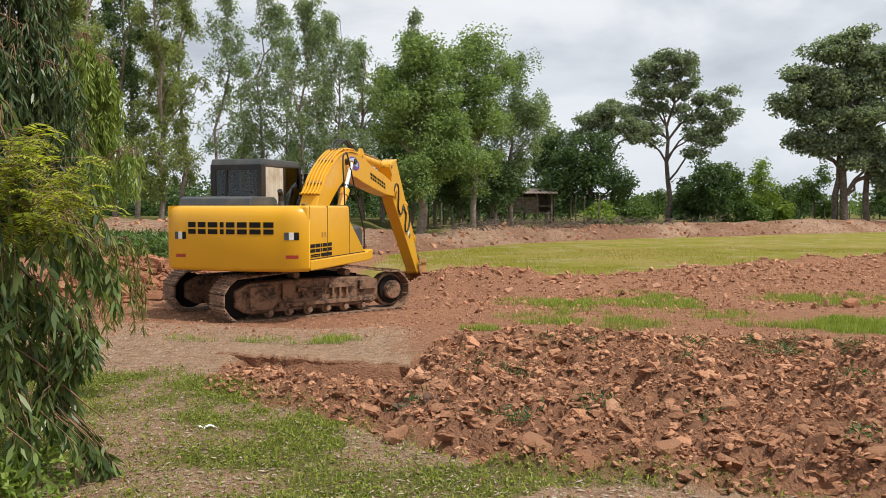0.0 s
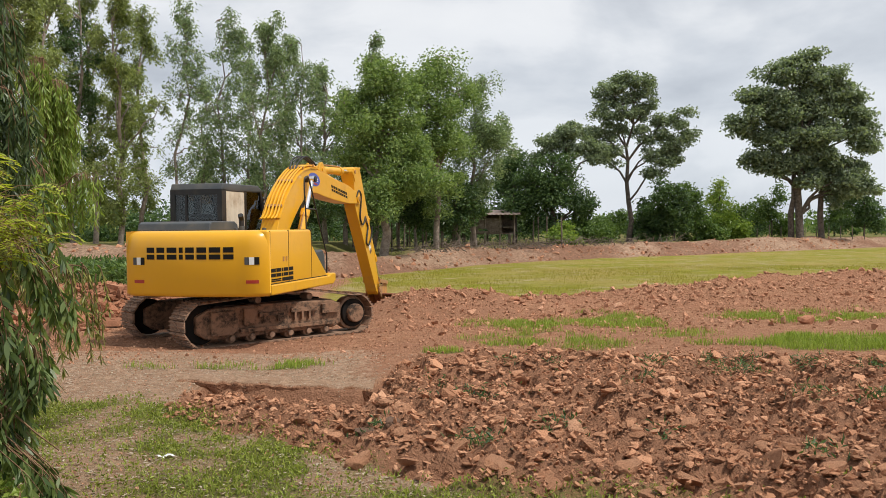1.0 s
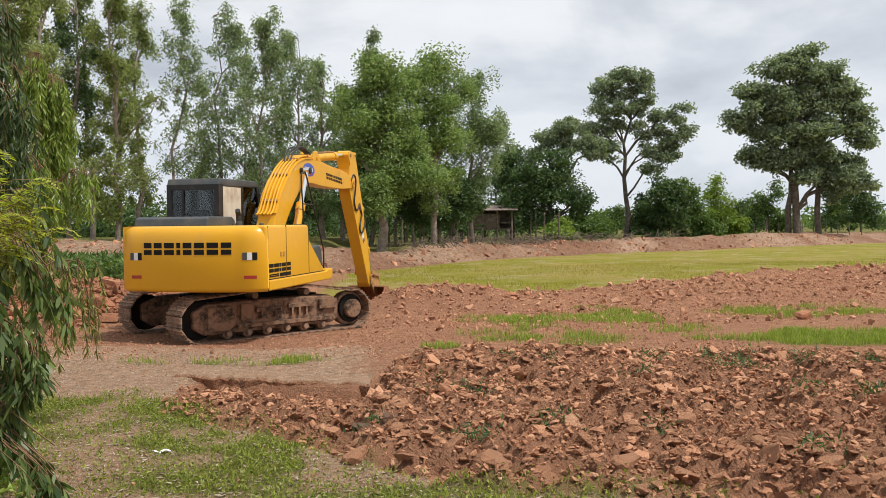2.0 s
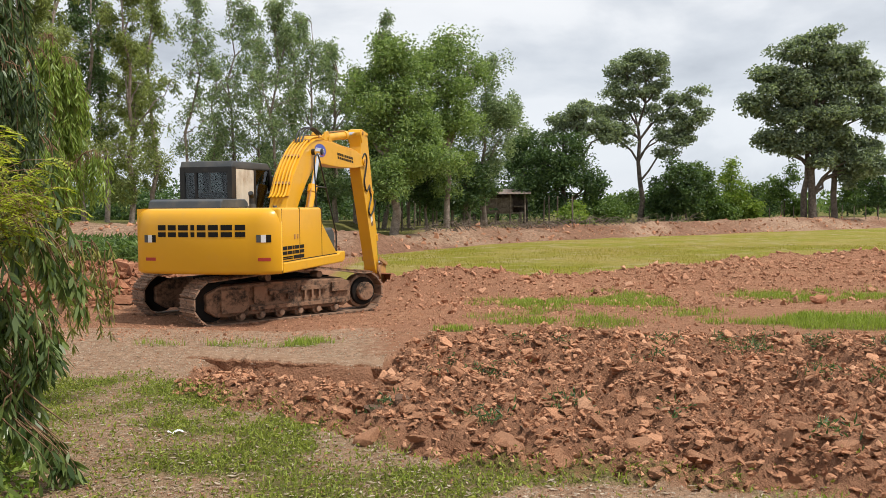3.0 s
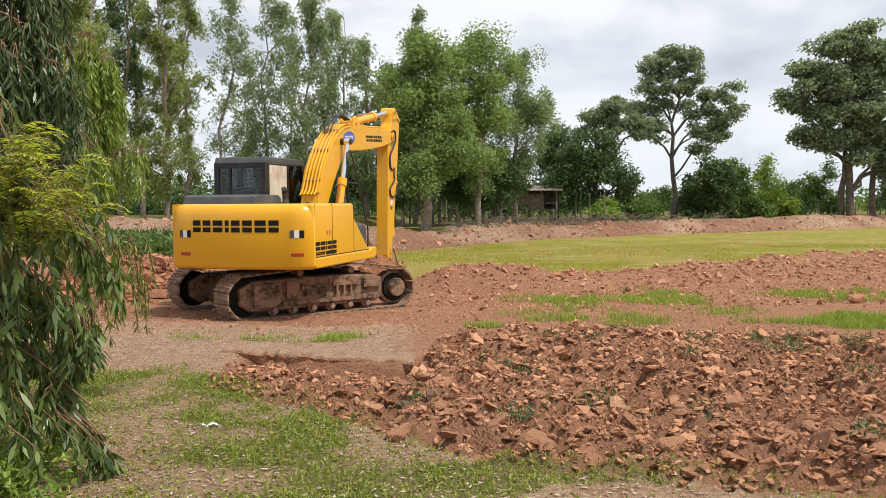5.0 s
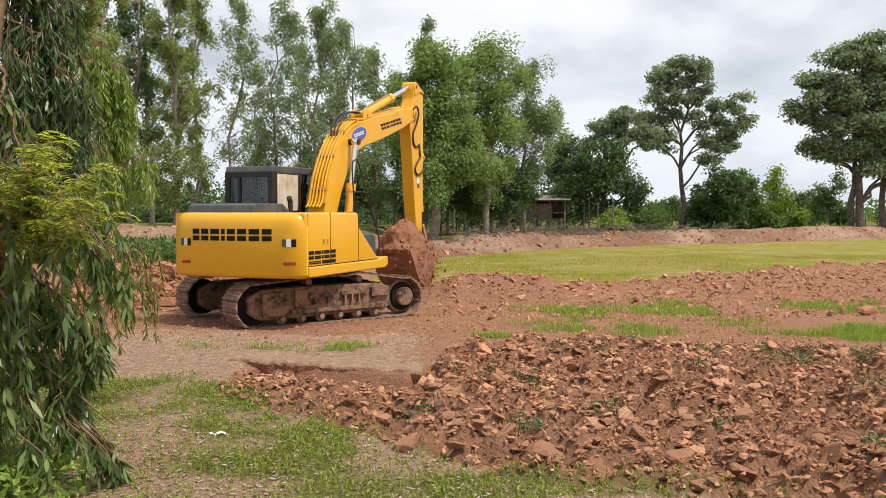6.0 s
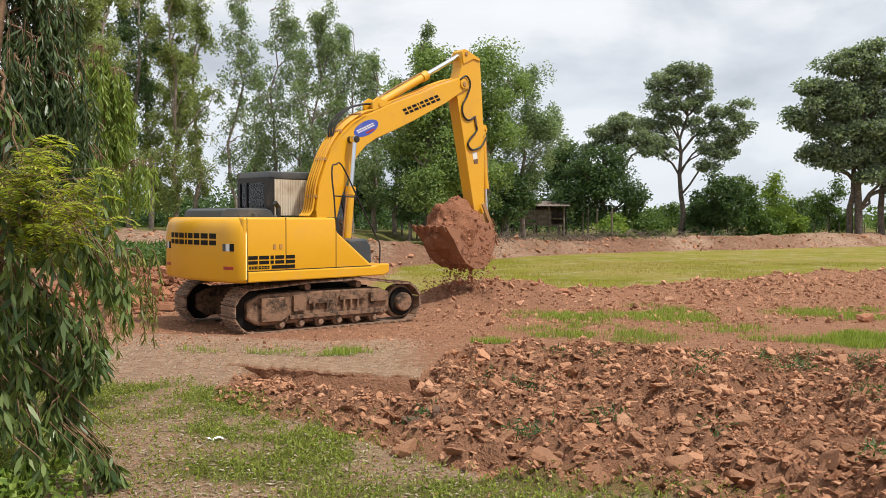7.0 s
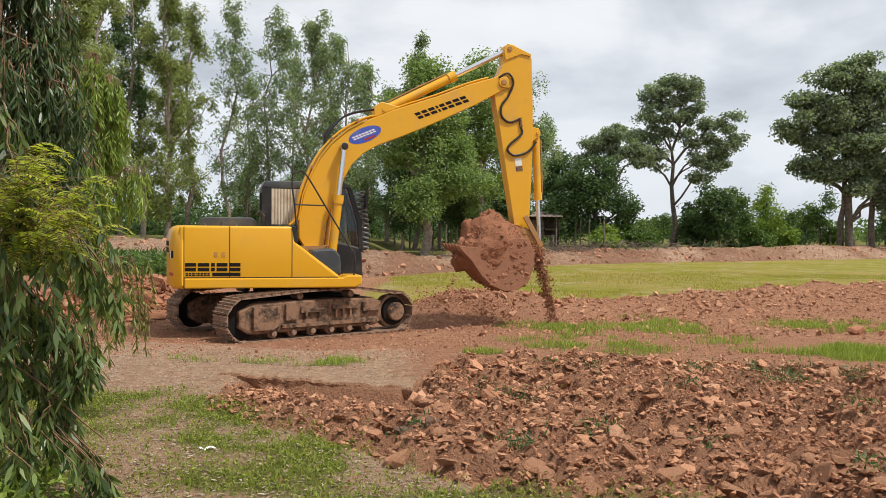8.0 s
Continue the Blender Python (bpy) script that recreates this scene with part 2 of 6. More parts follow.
def ground_material():
    m, n, l, b = material("earth_and_turf", SOIL, 0.95, 0.0, 0.12)

    def att(name):
        a = n.new("ShaderNodeAttribute")
        a.attribute_name = name
        return a.outputs["Fac"]
    big, mid, fine = noise_tex(n, l, 0.6, 5, 0.6), noise_tex(n, l, 6.0, 6, 0.7), noise_tex(n, l, 45.0, 5, 0.7)
    speck = noise_tex(n, l, 26.0, 3, 0.8)
    red = mixed(n, l, ramp(n, l, mid, ((0.34, (0, 0, 0)), (0.7, (1, 1, 1)))), (0.30, 0.14, 0.076), (0.57, 0.315, 0.19))
    red = mixed(n, l, ramp(n, l, big, ((0.4, (0, 0, 0)), (0.62, (1, 1, 1)))), red, (0.40, 0.20, 0.118))
    red = mixed(n, l, ramp(n, l, speck, ((0.36, (1, 1, 1)), (0.46, (0, 0, 0)))), red, (0.19, 0.088, 0.05))
    pale = mixed(n, l, ramp(n, l, mid, ((0.3, (0, 0, 0)), (0.7, (1, 1, 1)))), (0.30, 0.175, 0.105), (0.56, 0.37, 0.245))
    pale = mixed(n, l, ramp(n, l, speck, ((0.58, (0, 0, 0)), (0.68, (1, 1, 1)))), pale, (0.66, 0.58, 0.48))
    pale = mixed(n, l, ramp(n, l, speck, ((0.30, (1, 1, 1)), (0.38, (0, 0, 0)))), pale, (0.13, 0.09, 0.06))
    turf = mixed(n, l, ramp(n, l, fine, ((0.3, (0, 0, 0)), (0.7, (1, 1, 1)))), (0.10, 0.10, 0.03), (0.21, 0.205, 0.06))
    field = mixed(n, l, ramp(n, l, noise_tex(n, l, 0.22, 4, 0.6), ((0.38, (0, 0, 0)), (0.62, (1, 1, 1)))), (0.41, 0.33, 0.095), (0.29, 0.29, 0.032))
    field = mixed(n, l, ramp(n, l, noise_tex(n, l, 0.7, 5, 0.7), ((0.52, (0, 0, 0)), (0.66, (1, 1, 1)))), field, (0.47, 0.39, 0.20))
    field = mixed(n, l, ramp(n, l, noise_tex(n, l, 3.0, 6, 0.75), ((0.35, (0, 0, 0)), (0.7, (1, 1, 1)))), mixed(n, l, 1.0, field, (0.72, 0.70, 0.66), "MULTIPLY"), field)

    def mask(a, spread):
        v = maths(n, l, "ADD", a, maths(n, l, "MULTIPLY", maths(n, l, "SUBTRACT", mid, 0.5), spread))
        return ramp(n, l, v, ((0.32, (0, 0, 0)), (0.68, (1, 1, 1))))
    c = mixed(n, l, mask(att("packed"), 0.9), red, pale)
    c = mixed(n, l, mask(att("moist"), 0.4), c, mixed(n, l, mid, (0.24, 0.115, 0.065), (0.46, 0.24, 0.145)))
    c = mixed(n, l, mask(att("bank"), 0.6), c, mixed(n, l, ramp(n, l, mid, ((0.36, (0, 0, 0)), (0.66, (1, 1, 1)))), mixed(n, l, ramp(n, l, noise_tex(n, l, 0.16, 3), ((0.42, (0, 0, 0)), (0.58, (1, 1, 1)))), (0.19, 0.10, 0.062), (0.25, 0.155, 0.10)), mixed(n, l, ramp(n, l, noise_tex(n, l, 0.16, 3), ((0.42, (0, 0, 0)), (0.58, (1, 1, 1)))), (0.34, 0.19, 0.125), (0.54, 0.37, 0.26))))
    c = mixed(n, l, mask(att("field"), 0.5), c, field)
    tv = maths(n, l, "ADD", att("turf"), maths(n, l, "ADD", maths(n, l, "MULTIPLY", maths(n, l, "SUBTRACT", mid, 0.5), 1.1), maths(n, l, "MULTIPLY", maths(n, l, "SUBTRACT", fine, 0.5), 1.8)))
    c = mixed(n, l, ramp(n, l, tv, ((0.30, (0, 0, 0)), (0.85, (1, 1, 1)))), c, turf)
    l.new(c, b.inputs["Base Color"])
    h = maths(n, l, "ADD", maths(n, l, "ADD", mid, maths(n, l, "MULTIPLY", speck, 0.55)), maths(n, l, "MULTIPLY", fine, 0.4))
    bump(n, l, b, h, 1.0, 0.10)
    return m


m_ground = ground_material()

# ---- mesh helpers ----
def mesh_from(name, verts, faces, mat, smooth=False):
    """A mesh from arrays: faces all have the same number of corners."""
    verts, faces = np.asarray(verts, np.float32), np.asarray(faces, np.int32)
    me = bpy.data.meshes.new(name)
    k = faces.shape[1]
    me.vertices.add(len(verts))
    me.vertices.foreach_set("co", verts.ravel())
    me.loops.add(faces.size)
    me.loops.foreach_set("vertex_index", faces.ravel())
    me.polygons.add(len(faces))
    me.polygons.foreach_set("loop_start", np.arange(len(faces), dtype=np.int32) * k)
    me.polygons.foreach_set("use_smooth", np.full(len(faces), smooth))
    me.update(calc_edges=True)
    if mat:
        me.materials.append(mat)
    return me


def part(name, bm, mat, parent, label="", smooth=False):
    me = bpy.data.meshes.new(name)
    bmesh.ops.recalc_face_normals(bm, faces=bm.faces)
    for f in bm.faces:
        f.smooth = smooth
    bm.to_mesh(me)
    bm.free()
    me.materials.append(mat)
    ob = new(name, me)
    ob.parent = parent
    return tagged(ob, label) if label else ob


def rounded(bm, offset, segments=2, limit=25):
    edges = [e for e in bm.edges if len(e.link_faces) == 2 and e.calc_face_angle(0) > radians(limit)]
    bmesh.ops.bevel(bm, geom=edges, offset=offset, segments=segments, affect="EDGES", profile=0.5, clamp_overlap=True)


def box(x0, x1, y0, y1, z0, z1, bevel=0.0, segments=2, bm=None):
    b = bmesh.new()
    v = [b.verts.new((x, y, z)) for x in (x0, x1) for y in (y0, y1) for z in (z0, z1)]
    for f in ((0, 1, 3, 2), (4, 6, 7, 5), (0, 4, 5, 1), (2, 3, 7, 6), (0, 2, 6, 4), (1, 5, 7, 3)):
        b.faces.new([v[i] for i in f])
    if bevel:
        rounded(b, bevel, segments)
    return joined(bm, b)


def joined(bm, b):
    if bm is None:
        return b
    me = bpy.data.meshes.new("tmp")
    b.to_mesh(me)
    b.free()
    bm.from_mesh(me)
    bpy.data.meshes.remove(me)
    return bm


def prism(pts, a, b, axis="y", bevel=0.0, segments=2, bm=None):
    """A polygon pushed from a to b along an axis. pts: (x, z) for y, (x, y) for z, (y, z) for x."""
    q = bmesh.new()
    place = {"y": lambda p, s: (p[0], s, p[1]), "z": lambda p, s: (p[0], p[1], s), "x": lambda p, s: (s, p[0], p[1])}[axis]
    lo, hi = [q.verts.new(place(p, a)) for p in pts], [q.verts.new(place(p, b)) for p in pts]
    q.faces.new(lo), q.faces.new(hi)
    for i in range(len(pts)):
        j = (i + 1) % len(pts)
        q.faces.new((lo[i], lo[j], hi[j], hi[i]))
    bmesh.ops.recalc_face_normals(q, faces=q.faces)
    if bevel:
        rounded(q, bevel, segments)
    return joined(bm, q)


def tube(points, radii, sides=10, bm=None, caps=True):
    """A round bar through points; radii: one, or one for each point."""
    q = bmesh.new()
    P = [Vector(p) for p in points]
    R = [radii] * len(P) if isinstance(radii, (int, float)) else list(radii)
    rings, side = [], None
    for i, p in enumerate(P):
        d = (P[min(i + 1, len(P) - 1)] - P[max(i - 1, 0)]).normalized()
        if side is None:
            side = d.orthogonal().normalized()
        side = (side - d * side.dot(d)).normalized()
        up = d.cross(side)
        rings.append([q.verts.new(p + R[i] * (math.cos(a) * side + math.sin(a) * up)) for a in (2 * math.pi * k / sides for k in range(sides))])
    for r0, r1 in zip(rings, rings[1:]):
        for k in range(sides):
            q.faces.new((r0[k], r0[(k + 1) % sides], r1[(k + 1) % sides], r1[k]))
    if caps:
        q.faces.new(rings[0]), q.faces.new(rings[-1])
    return joined(bm, q)


def bent(points, n=6):
    """A smooth line through points."""
    P = [Vector(p) for p in points]
    out = []
    for i in range(len(P) - 1):
        p0, p1, p2, p3 = P[max(i - 1, 0)], P[i], P[i + 1], P[min(i + 2, len(P) - 1)]
        for k in range(n):
            u = k / n
            out.append(0.5 * (2 * p1 + (p2 - p0) * u + (2 * p0 - 5 * p1 + 4 * p2 - p3) * u * u + (3 * p1 - p0 - 3 * p2 + p3) * u ** 3))
    return out + [P[-1]]


# ---- the ground ----
rng = np.random.default_rng(11)
TABLE = rng.random((256, 256))


def vnoise(x, y, scale, seed=0):
    """Smooth noise from 0 to 1 with features about `scale` metres wide."""
    u, v = x / scale + seed * 17.3, y / scale + seed * 9.1
    iu, iv = np.floor(u).astype(int), np.floor(v).astype(int)
    fu, fv = u - iu, v - iv
    fu, fv = fu * fu * (3 - 2 * fu), fv * fv * (3 - 2 * fv)
    t = lambda a, b: TABLE[a % 256, b % 256]
    return (t(iu, iv) * (1 - fu) + t(iu + 1, iv) * fu) * (1 - fv) + (t(iu, iv + 1) * (1 - fu) + t(iu + 1, iv + 1) * fu) * fv


def fbm(x, y, scale, seed=0, octaves=4, gain=0.5):
    s, a, tot = 0, 1.0, 0
    for o in range(octaves):
        s, tot, a = s + a * vnoise(x, y, scale / 2 ** o, seed + o), tot + a, a * gain
    return s / tot


def step(a, b, v):
    t = np.clip((v - a) / (b - a), 0, 1)
    return t * t * (3 - 2 * t)


BASE_X, BASE_Y, BASE_Z, TRACK_YAW = -2.776, 15.121, -0.133, 39.76
PIT = (-1.15, 20.75)


def field_edge(x):
    return np.interp(x, (-60, -14, -6, -2.5, -0.6, 3.3, 7, 18, 31, 60, 150, 400), (44, 35, 31, 31, 34.5, 41, 45, 52, 60, 76, 112, 210))


def plough_near(x):
    return np.interp(x, (-2.5, -2.3, -1.4, -0.6, 0.45, 1.75, 3.5, 12), (9.0, 8.0, 7.2, 6.5, 5.55, 5.0, 4.6, 4.0))


def plough_far(x):
    return np.interp(x, (-2.5, -0.5, -0.3, 0.2, 1.5, 3.0, 6, 12), (9.9, 9.0, 9.9, 11.0, 11.8, 11.2, 10.7, 10.6))


def plough(x, y):
    w = 0.35 * (fbm(x, y, 1.1, 3) - 0.5)
    return step(-0.08, 0.12, y - plough_near(x) + w) * step(-0.12, 0.08, plough_far(x) - y + w * 0.6) * step(-2.55, -2.2, x + w)


def ridge_mask(x, y):
    crest = np.interp(x, (-1, 2, 6, 11, 20), (18.4, 18.8, 19.6, 21.0, 24))
    near = np.interp(x, (-1, 2, 6, 11, 20), (15.3, 16.3, 16.3, 16.8, 18.5))
    tall = np.interp(x, (-1.2, -0.2, 1.0, 2.4, 3.4, 6, 9, 14), (0.0, 0.42, 0.47, 0.30, 0.26, 0.42, 0.58, 0.62))
    rise = np.clip((y - near) / (crest - near), 0, 1) ** 1.25
    fall = 1 - step(0.0, 1.5, y - crest)
    return tall * rise * fall


def ground_z(x, y, detail=True):
    x, y = np.asarray(x, float), np.asarray(y, float)
    z = 0.05 * (fbm(x, y, 4.0, 1) - 0.5)
    z = z - 0.100 * np.exp(-(((x - BASE_X) ** 2 + (y - BASE_Y) ** 2) / 3.3 ** 2) ** 2)
    z = z - 0.10 * step(14, 18, y) * step(-9, -5, x)
    bank = y - field_edge(x) + 1.3 * (fbm(x, y, 5.0, 5) - 0.5)
    z = z + 0.70 * step(0.0, 3.4, bank) - 0.05 * step(4.5, 9, bank)
    z = z + step(0.3, 1.6, bank) * (1 - step(4.5, 8.0, bank)) * (0.46 * (fbm(x, y, 3.2, 51, 4, 0.6) - 0.5) + 0.26 * (np.abs(fbm(x, y, 1.3, 53, 3, 0.6) - 0.5) * 2 - 0.2))
    rough = ridge_mask(x, y)
    z = z + rough
    heap = 0.62 * np.exp(-(((x + 6.6) / 1.9) ** 2 + ((y - 18.2) / 1.2) ** 2) ** 1.3)
    shelf = 0.42 * step(-4.6, -6.0, x - 0.08 * (y - 20)) * step(20.0, 21.4, y)
    z = z + heap + shelf
    pit = np.exp(-(((x - PIT[0] - 0.26 * (y - PIT[1])) / 0.95) ** 2 + ((y - PIT[1]) / 1.75) ** 2) ** 2)
    z = z - 1.35 * pit
    p = plough(x, y)
    z = z - (0.07 + 0.07 * step(-0.2, -0.5, x) + 0.09 * step(0.9, 0.3, plough_far(x) - y) * step(-0.2, -0.5, x)) * p
    if detail:
        loose = np.clip(rough * 3 + heap * 2 + step(0.1, 0.6, bank) * (1 - step(3, 6, bank)), 0, 1)
        z = z + p * (0.05 + 0.62 * (0.21 - np.abs(fbm(x, y, 0.42, 7, 4, 0.66) - 0.5) * 2.0) + 0.20 * (fbm(x, y, 1.5, 8, 2) - 0.5)) * (1 - 0.7 * step(0.55, 0.15, plough_far(x) - y) * step(-0.3, -0.5, x))
        z = z + loose * (0.24 * (fbm(x, y, 0.8, 9, 4, 0.65) - 0.5) + 0.10 * (fbm(x, y, 0.28, 10, 3, 0.7) - 0.5))
        z = z + 0.018 * (fbm(x, y, 0.3, 13, 3, 0.6) - 0.5)
        z = z + 0.15 * (fbm(x, y, 0.8, 15, 4, 0.62) - 0.5) * step(13.5, 15.5, y) * (1 - step(19, 22, y)) * step(-1.5, 0.5, x)
    return z


def turf_amount(x, y):
    n1, n2 = fbm(x, y, 1.7, 21), fbm(x, y, 0.5, 23, 3)
    lawn = step(1.15, 0.2, y - np.interp(x, (-8, -4, -2.2, -1.2, 0.2, 2, 6), (9.5, 8.6, 7.9, 6.6, 5.1, 4.5, 4.0)) + 3.0 * (n1 - 0.5))
    lawn = lawn * (0.30 + 0.62 * step(0.30, 0.66, n1 * 0.5 + n2 * 0.5))
    lawn = lawn * (1 - 0.65 * step(-0.9, 0.6, x))
    edge_grass = step(0.9, 0.2, abs(y - plough_near(x) + 0.35)) * step(0.45, 0.62, n2) * 0.45
    patch = step(0.35, 0.0, np.minimum(np.hypot((x + 1.85) / 0.85, (y - 11.0) / 0.33), np.hypot((x - 0.52) / 0.28, (y - 12.0) / 0.2)) - 0.9) * step(0.36, 0.6, n2 * 0.8 + n1 * 0.2)
    patch = patch + 0.45 * step(0.3, 0.0, np.hypot((x + 3.1) / 0.6, (y - 11.0) / 0.2) - 0.9) * step(0.45, 0.65, n2)
    mid = 0.0
    wob = 0.9 * (fbm(x, y, 0.9, 27, 4) - 0.5)
    for cx_, cy_, rx_, ry_, amount in ((1.9, 15.6, 1.15, 1.1, 0.95), (2.35, 13.0, 1.45, 1.1, 0.75), (3.9, 15.7, 1.15, 1.6, 0.85), (6.6, 12.2, 2.4, 0.95, 1.1), (7.8, 16.0, 2.3, 1.2, 0.85), (4.4, 13.6, 1.4, 0.6, 0.6), (2.2, 14.2, 0.6, 0.5, 0.8), (10.5, 13.6, 1.8, 1.6, 0.8)):
        mid = np.maximum(mid, amount * step(0.35, -0.25, np.hypot((x - cx_) / rx_, (y - cy_) / ry_) - 0.85 + wob))
    mid = mid * step(0.30, 0.58, 0.5 * n1 + 0.5 * fbm(x, y, 0.35, 28, 3))
    weeds = step(22.0, 22.6, y) * (1 - step(26, 28, y)) * step(-5.6, -6.4, x) * 0.9
    behind = step(3.0, 6.0, y - field_edge(x)) * 0.9
    return np.clip(lawn + edge_grass + patch + mid + weeds + behind, 0, 1)


def field_amount(x, y):
    crest = np.interp(x, (-3, -1, 2, 6, 11, 20), (24.0, 20.6, 20.3, 20.9, 22.2, 25))
    n1 = fbm(x, y, 3.0, 31)
    return step(-0.5, 0.6, y - crest + 1.5 * (n1 - 0.5)) * step(-0.3, 0.5, field_edge(x) - y + 1.2 * (n1 - 0.5)) * step(-2.8, -1.4, x + 0.8 * (n1 - 0.5))


def packed_amount(x, y):
    n1 = fbm(x, y, 2.2, 33)
    lane = step(0.2, 0.9, 13.3 - y + 1.5 * (n1 - 0.5)) * (1 - np.maximum(plough(x, y), plough(x, y - 0.3) * step(-0.3, -0.5, x))) * step(4.5, 1.5, x - 0.3 * (y - 6)) * (1 - step(-1.2, 0.2, x + 0.6 * (n1 - 0.5)) * step(9.2, 10.4, y))
    bank_top = step(0.0, 1.0, y - field_edge(x)) * 0.45
    return np.clip(lane * (0.55 + 0.7 * n1) + bank_top, 0, 1)


def stretched(parts):
    out = [parts[0][0]]
    for a, b, d in parts:
        k = max(1, round((b - a) / d))
        out += list(np.linspace(a, b, k + 1)[1:])
    return np.array(out)


gx = stretched([(-900, -300, 100), (-300, -100, 20), (-100, -30, 3.5), (-30, -12, 0.8), (-12, -4, 0.16), (-4, 7.5, 0.054), (7.5, 14, 0.12), (14, 44, 0.4), (44, 110, 3.5), (110, 300, 20), (300, 900, 100)])
gy = stretched([(-300, -60, 40), (-60, -6, 6), (-6, 3, 0.75), (3, 12.5, 0.052), (12.5, 24, 0.08), (24, 34, 0.25), (34, 66, 0.35), (66, 130, 2.5), (130, 400, 20), (400, 1500, 110)])
GX, GY = np.meshgrid(gx, gy)
GZ = ground_z(GX, GY)
nx, ny = len(gx), len(gy)
idx = np.arange(nx * ny).reshape(ny, nx)
quads = np.stack([idx[:-1, :-1], idx[:-1, 1:], idx[1:, 1:], idx[1:, :-1]], -1).reshape(-1, 4)
ground_me = mesh_from("ground", np.stack([GX, GY, GZ], -1).reshape(-1, 3), quads, m_ground, True)
for att_name, fn in (("turf", turf_amount), ("field", field_amount), ("packed", packed_amount), ("moist", lambda x, y: np.maximum(np.maximum(plough(x, y), plough(x, y - 0.2) * step(-0.3, -0.5, x)), 0.62 * np.exp(-(((x - 1.0) / 2.3) ** 2 + ((y - 17.6) / 1.5) ** 2) ** 2))), ("bank", lambda x, y: step(-0.6, 0.4, y - field_edge(x) + 1.3 * (fbm(x, y, 5.0, 5) - 0.5)))):
    ground_me.attributes.new(att_name, "FLOAT", "POINT").data.foreach_set("value", fn(GX, GY).astype(np.float32).ravel())
ground = tagged(new("ground", ground_me), "reddish-brown earth with grass patches, field and earth bank", "ground", "", "structure")

# ---- shapes of clods ----
def hull(r, n, flat):
    p = r.normal(size=(n, 3))
    p /= np.linalg.norm(p, axis=1, keepdims=True)
    p *= r.uniform(0.7, 1.0, (n, 1)) * [1.0, r.uniform(0.6, 0.95), flat]
    bm = bmesh.new()
    for q in p:
        bm.verts.new(q)
    res = bmesh.ops.convex_hull(bm, input=bm.verts)
    bmesh.ops.delete(bm, geom=[g for g in res["geom_interior"] if isinstance(g, bmesh.types.BMVert)], context="VERTS")
    bmesh.ops.triangulate(bm, faces=bm.faces)
    bmesh.ops.recalc_face_normals(bm, faces=bm.faces)
    bm.verts.index_update()
    v, f = np.array([x.co[:] for x in bm.verts]), np.array([[x.index for x in q.verts] for q in bm.faces])
    bm.free()
    return v, f


def lump(r, flat, level=1):
    """A broken slab of clay: a rough lump, cut flat on top and crumbled at its edges."""
    bm = bmesh.new()
    bmesh.ops.create_icosphere(bm, subdivisions=level, radius=1.0)
    shift = Vector(r.uniform(-50, 50, 3).tolist())
    cuts = [(Vector(c).normalized(), r.uniform(0.5, 0.8)) for c in r.normal(size=(9, 3)).tolist()]
    for q in bm.verts:
        p = q.co * (1.0 + 0.55 * noise.fractal(q.co * 1.7 + shift, 0.75, 2.1, 5))
        for c, h in cuts:
            over = p.dot(c) - h
            if over > 0:
                p -= c * over
        p.z = min(p.z, 0.45) * flat * 1.5
        q.co = p
    bmesh.ops.triangulate(bm, faces=bm.faces)
    v, f = np.array([x.co[:] for x in bm.verts]), np.array([[x.index for x in q.verts] for q in bm.faces])
    bm.free()
    return v, f


rc = np.random.default_rng(33)
HULLS = [hull(rc, int(rc.integers(10, 16)), rc.uniform(0.18, 0.62)) for k in range(36)]
LUMPS = [lump(rc, rc.uniform(0.22, 0.55)) for k in range(24)]
SLABS = [lump(rc, rc.uniform(0.25, 0.5), 2) for k in range(24)]
SHARDS = [hull(rc, 8, rc.uniform(0.22, 0.6)) for k in range(24)]
CRUMBS = [hull(rc, 8, rc.uniform(0.6, 0.95)) for k in range(10)]


def turns(r, n, tilt):
    """Random turning matrices, tilted by up to about `tilt` radians."""
    az, ax, tl = r.uniform(0, 2 * np.pi, n), r.uniform(0, 2 * np.pi, n), r.normal(size=n) * tilt
    k = np.stack([np.cos(ax), np.sin(ax), np.zeros(n)], 1)
    K = np.zeros((n, 3, 3))
    K[:, 0, 2], K[:, 1, 2], K[:, 2, 0], K[:, 2, 1] = k[:, 1], -k[:, 0], -k[:, 1], k[:, 0]
    Rt = np.eye(3) + np.sin(tl)[:, None, None] * K + (1 - np.cos(tl))[:, None, None] * (K @ K)
    Rz = np.zeros((n, 3, 3))
    Rz[:, 0, 0], Rz[:, 0, 1], Rz[:, 1, 0], Rz[:, 1, 1], Rz[:, 2, 2] = np.cos(az), -np.sin(az), np.sin(az), np.cos(az), 1
    return Rt @ Rz


def scatter(r, pos, size, shapes, tilt):
    """One array of pieces at the places, each of its own size and turn."""
    V, F, base = [], [], 0
    kind = r.integers(0, len(shapes), len(pos))
    M = turns(r, len(pos), tilt)
    for k, (v, f) in enumerate(shapes):
        sel = np.where(kind == k)[0]
        if not len(sel):
            continue
        w = np.einsum("nij,vj->nvi", M[sel], v) * size[sel, None, None] + pos[sel, None]
        V.append(w.reshape(-1, 3))
        F.append((f[None] + (np.arange(len(sel)) * len(v))[:, None, None]).reshape(-1, 3) + base)
        base += len(sel) * len(v)
    return np.concatenate(V), np.concatenate(F)


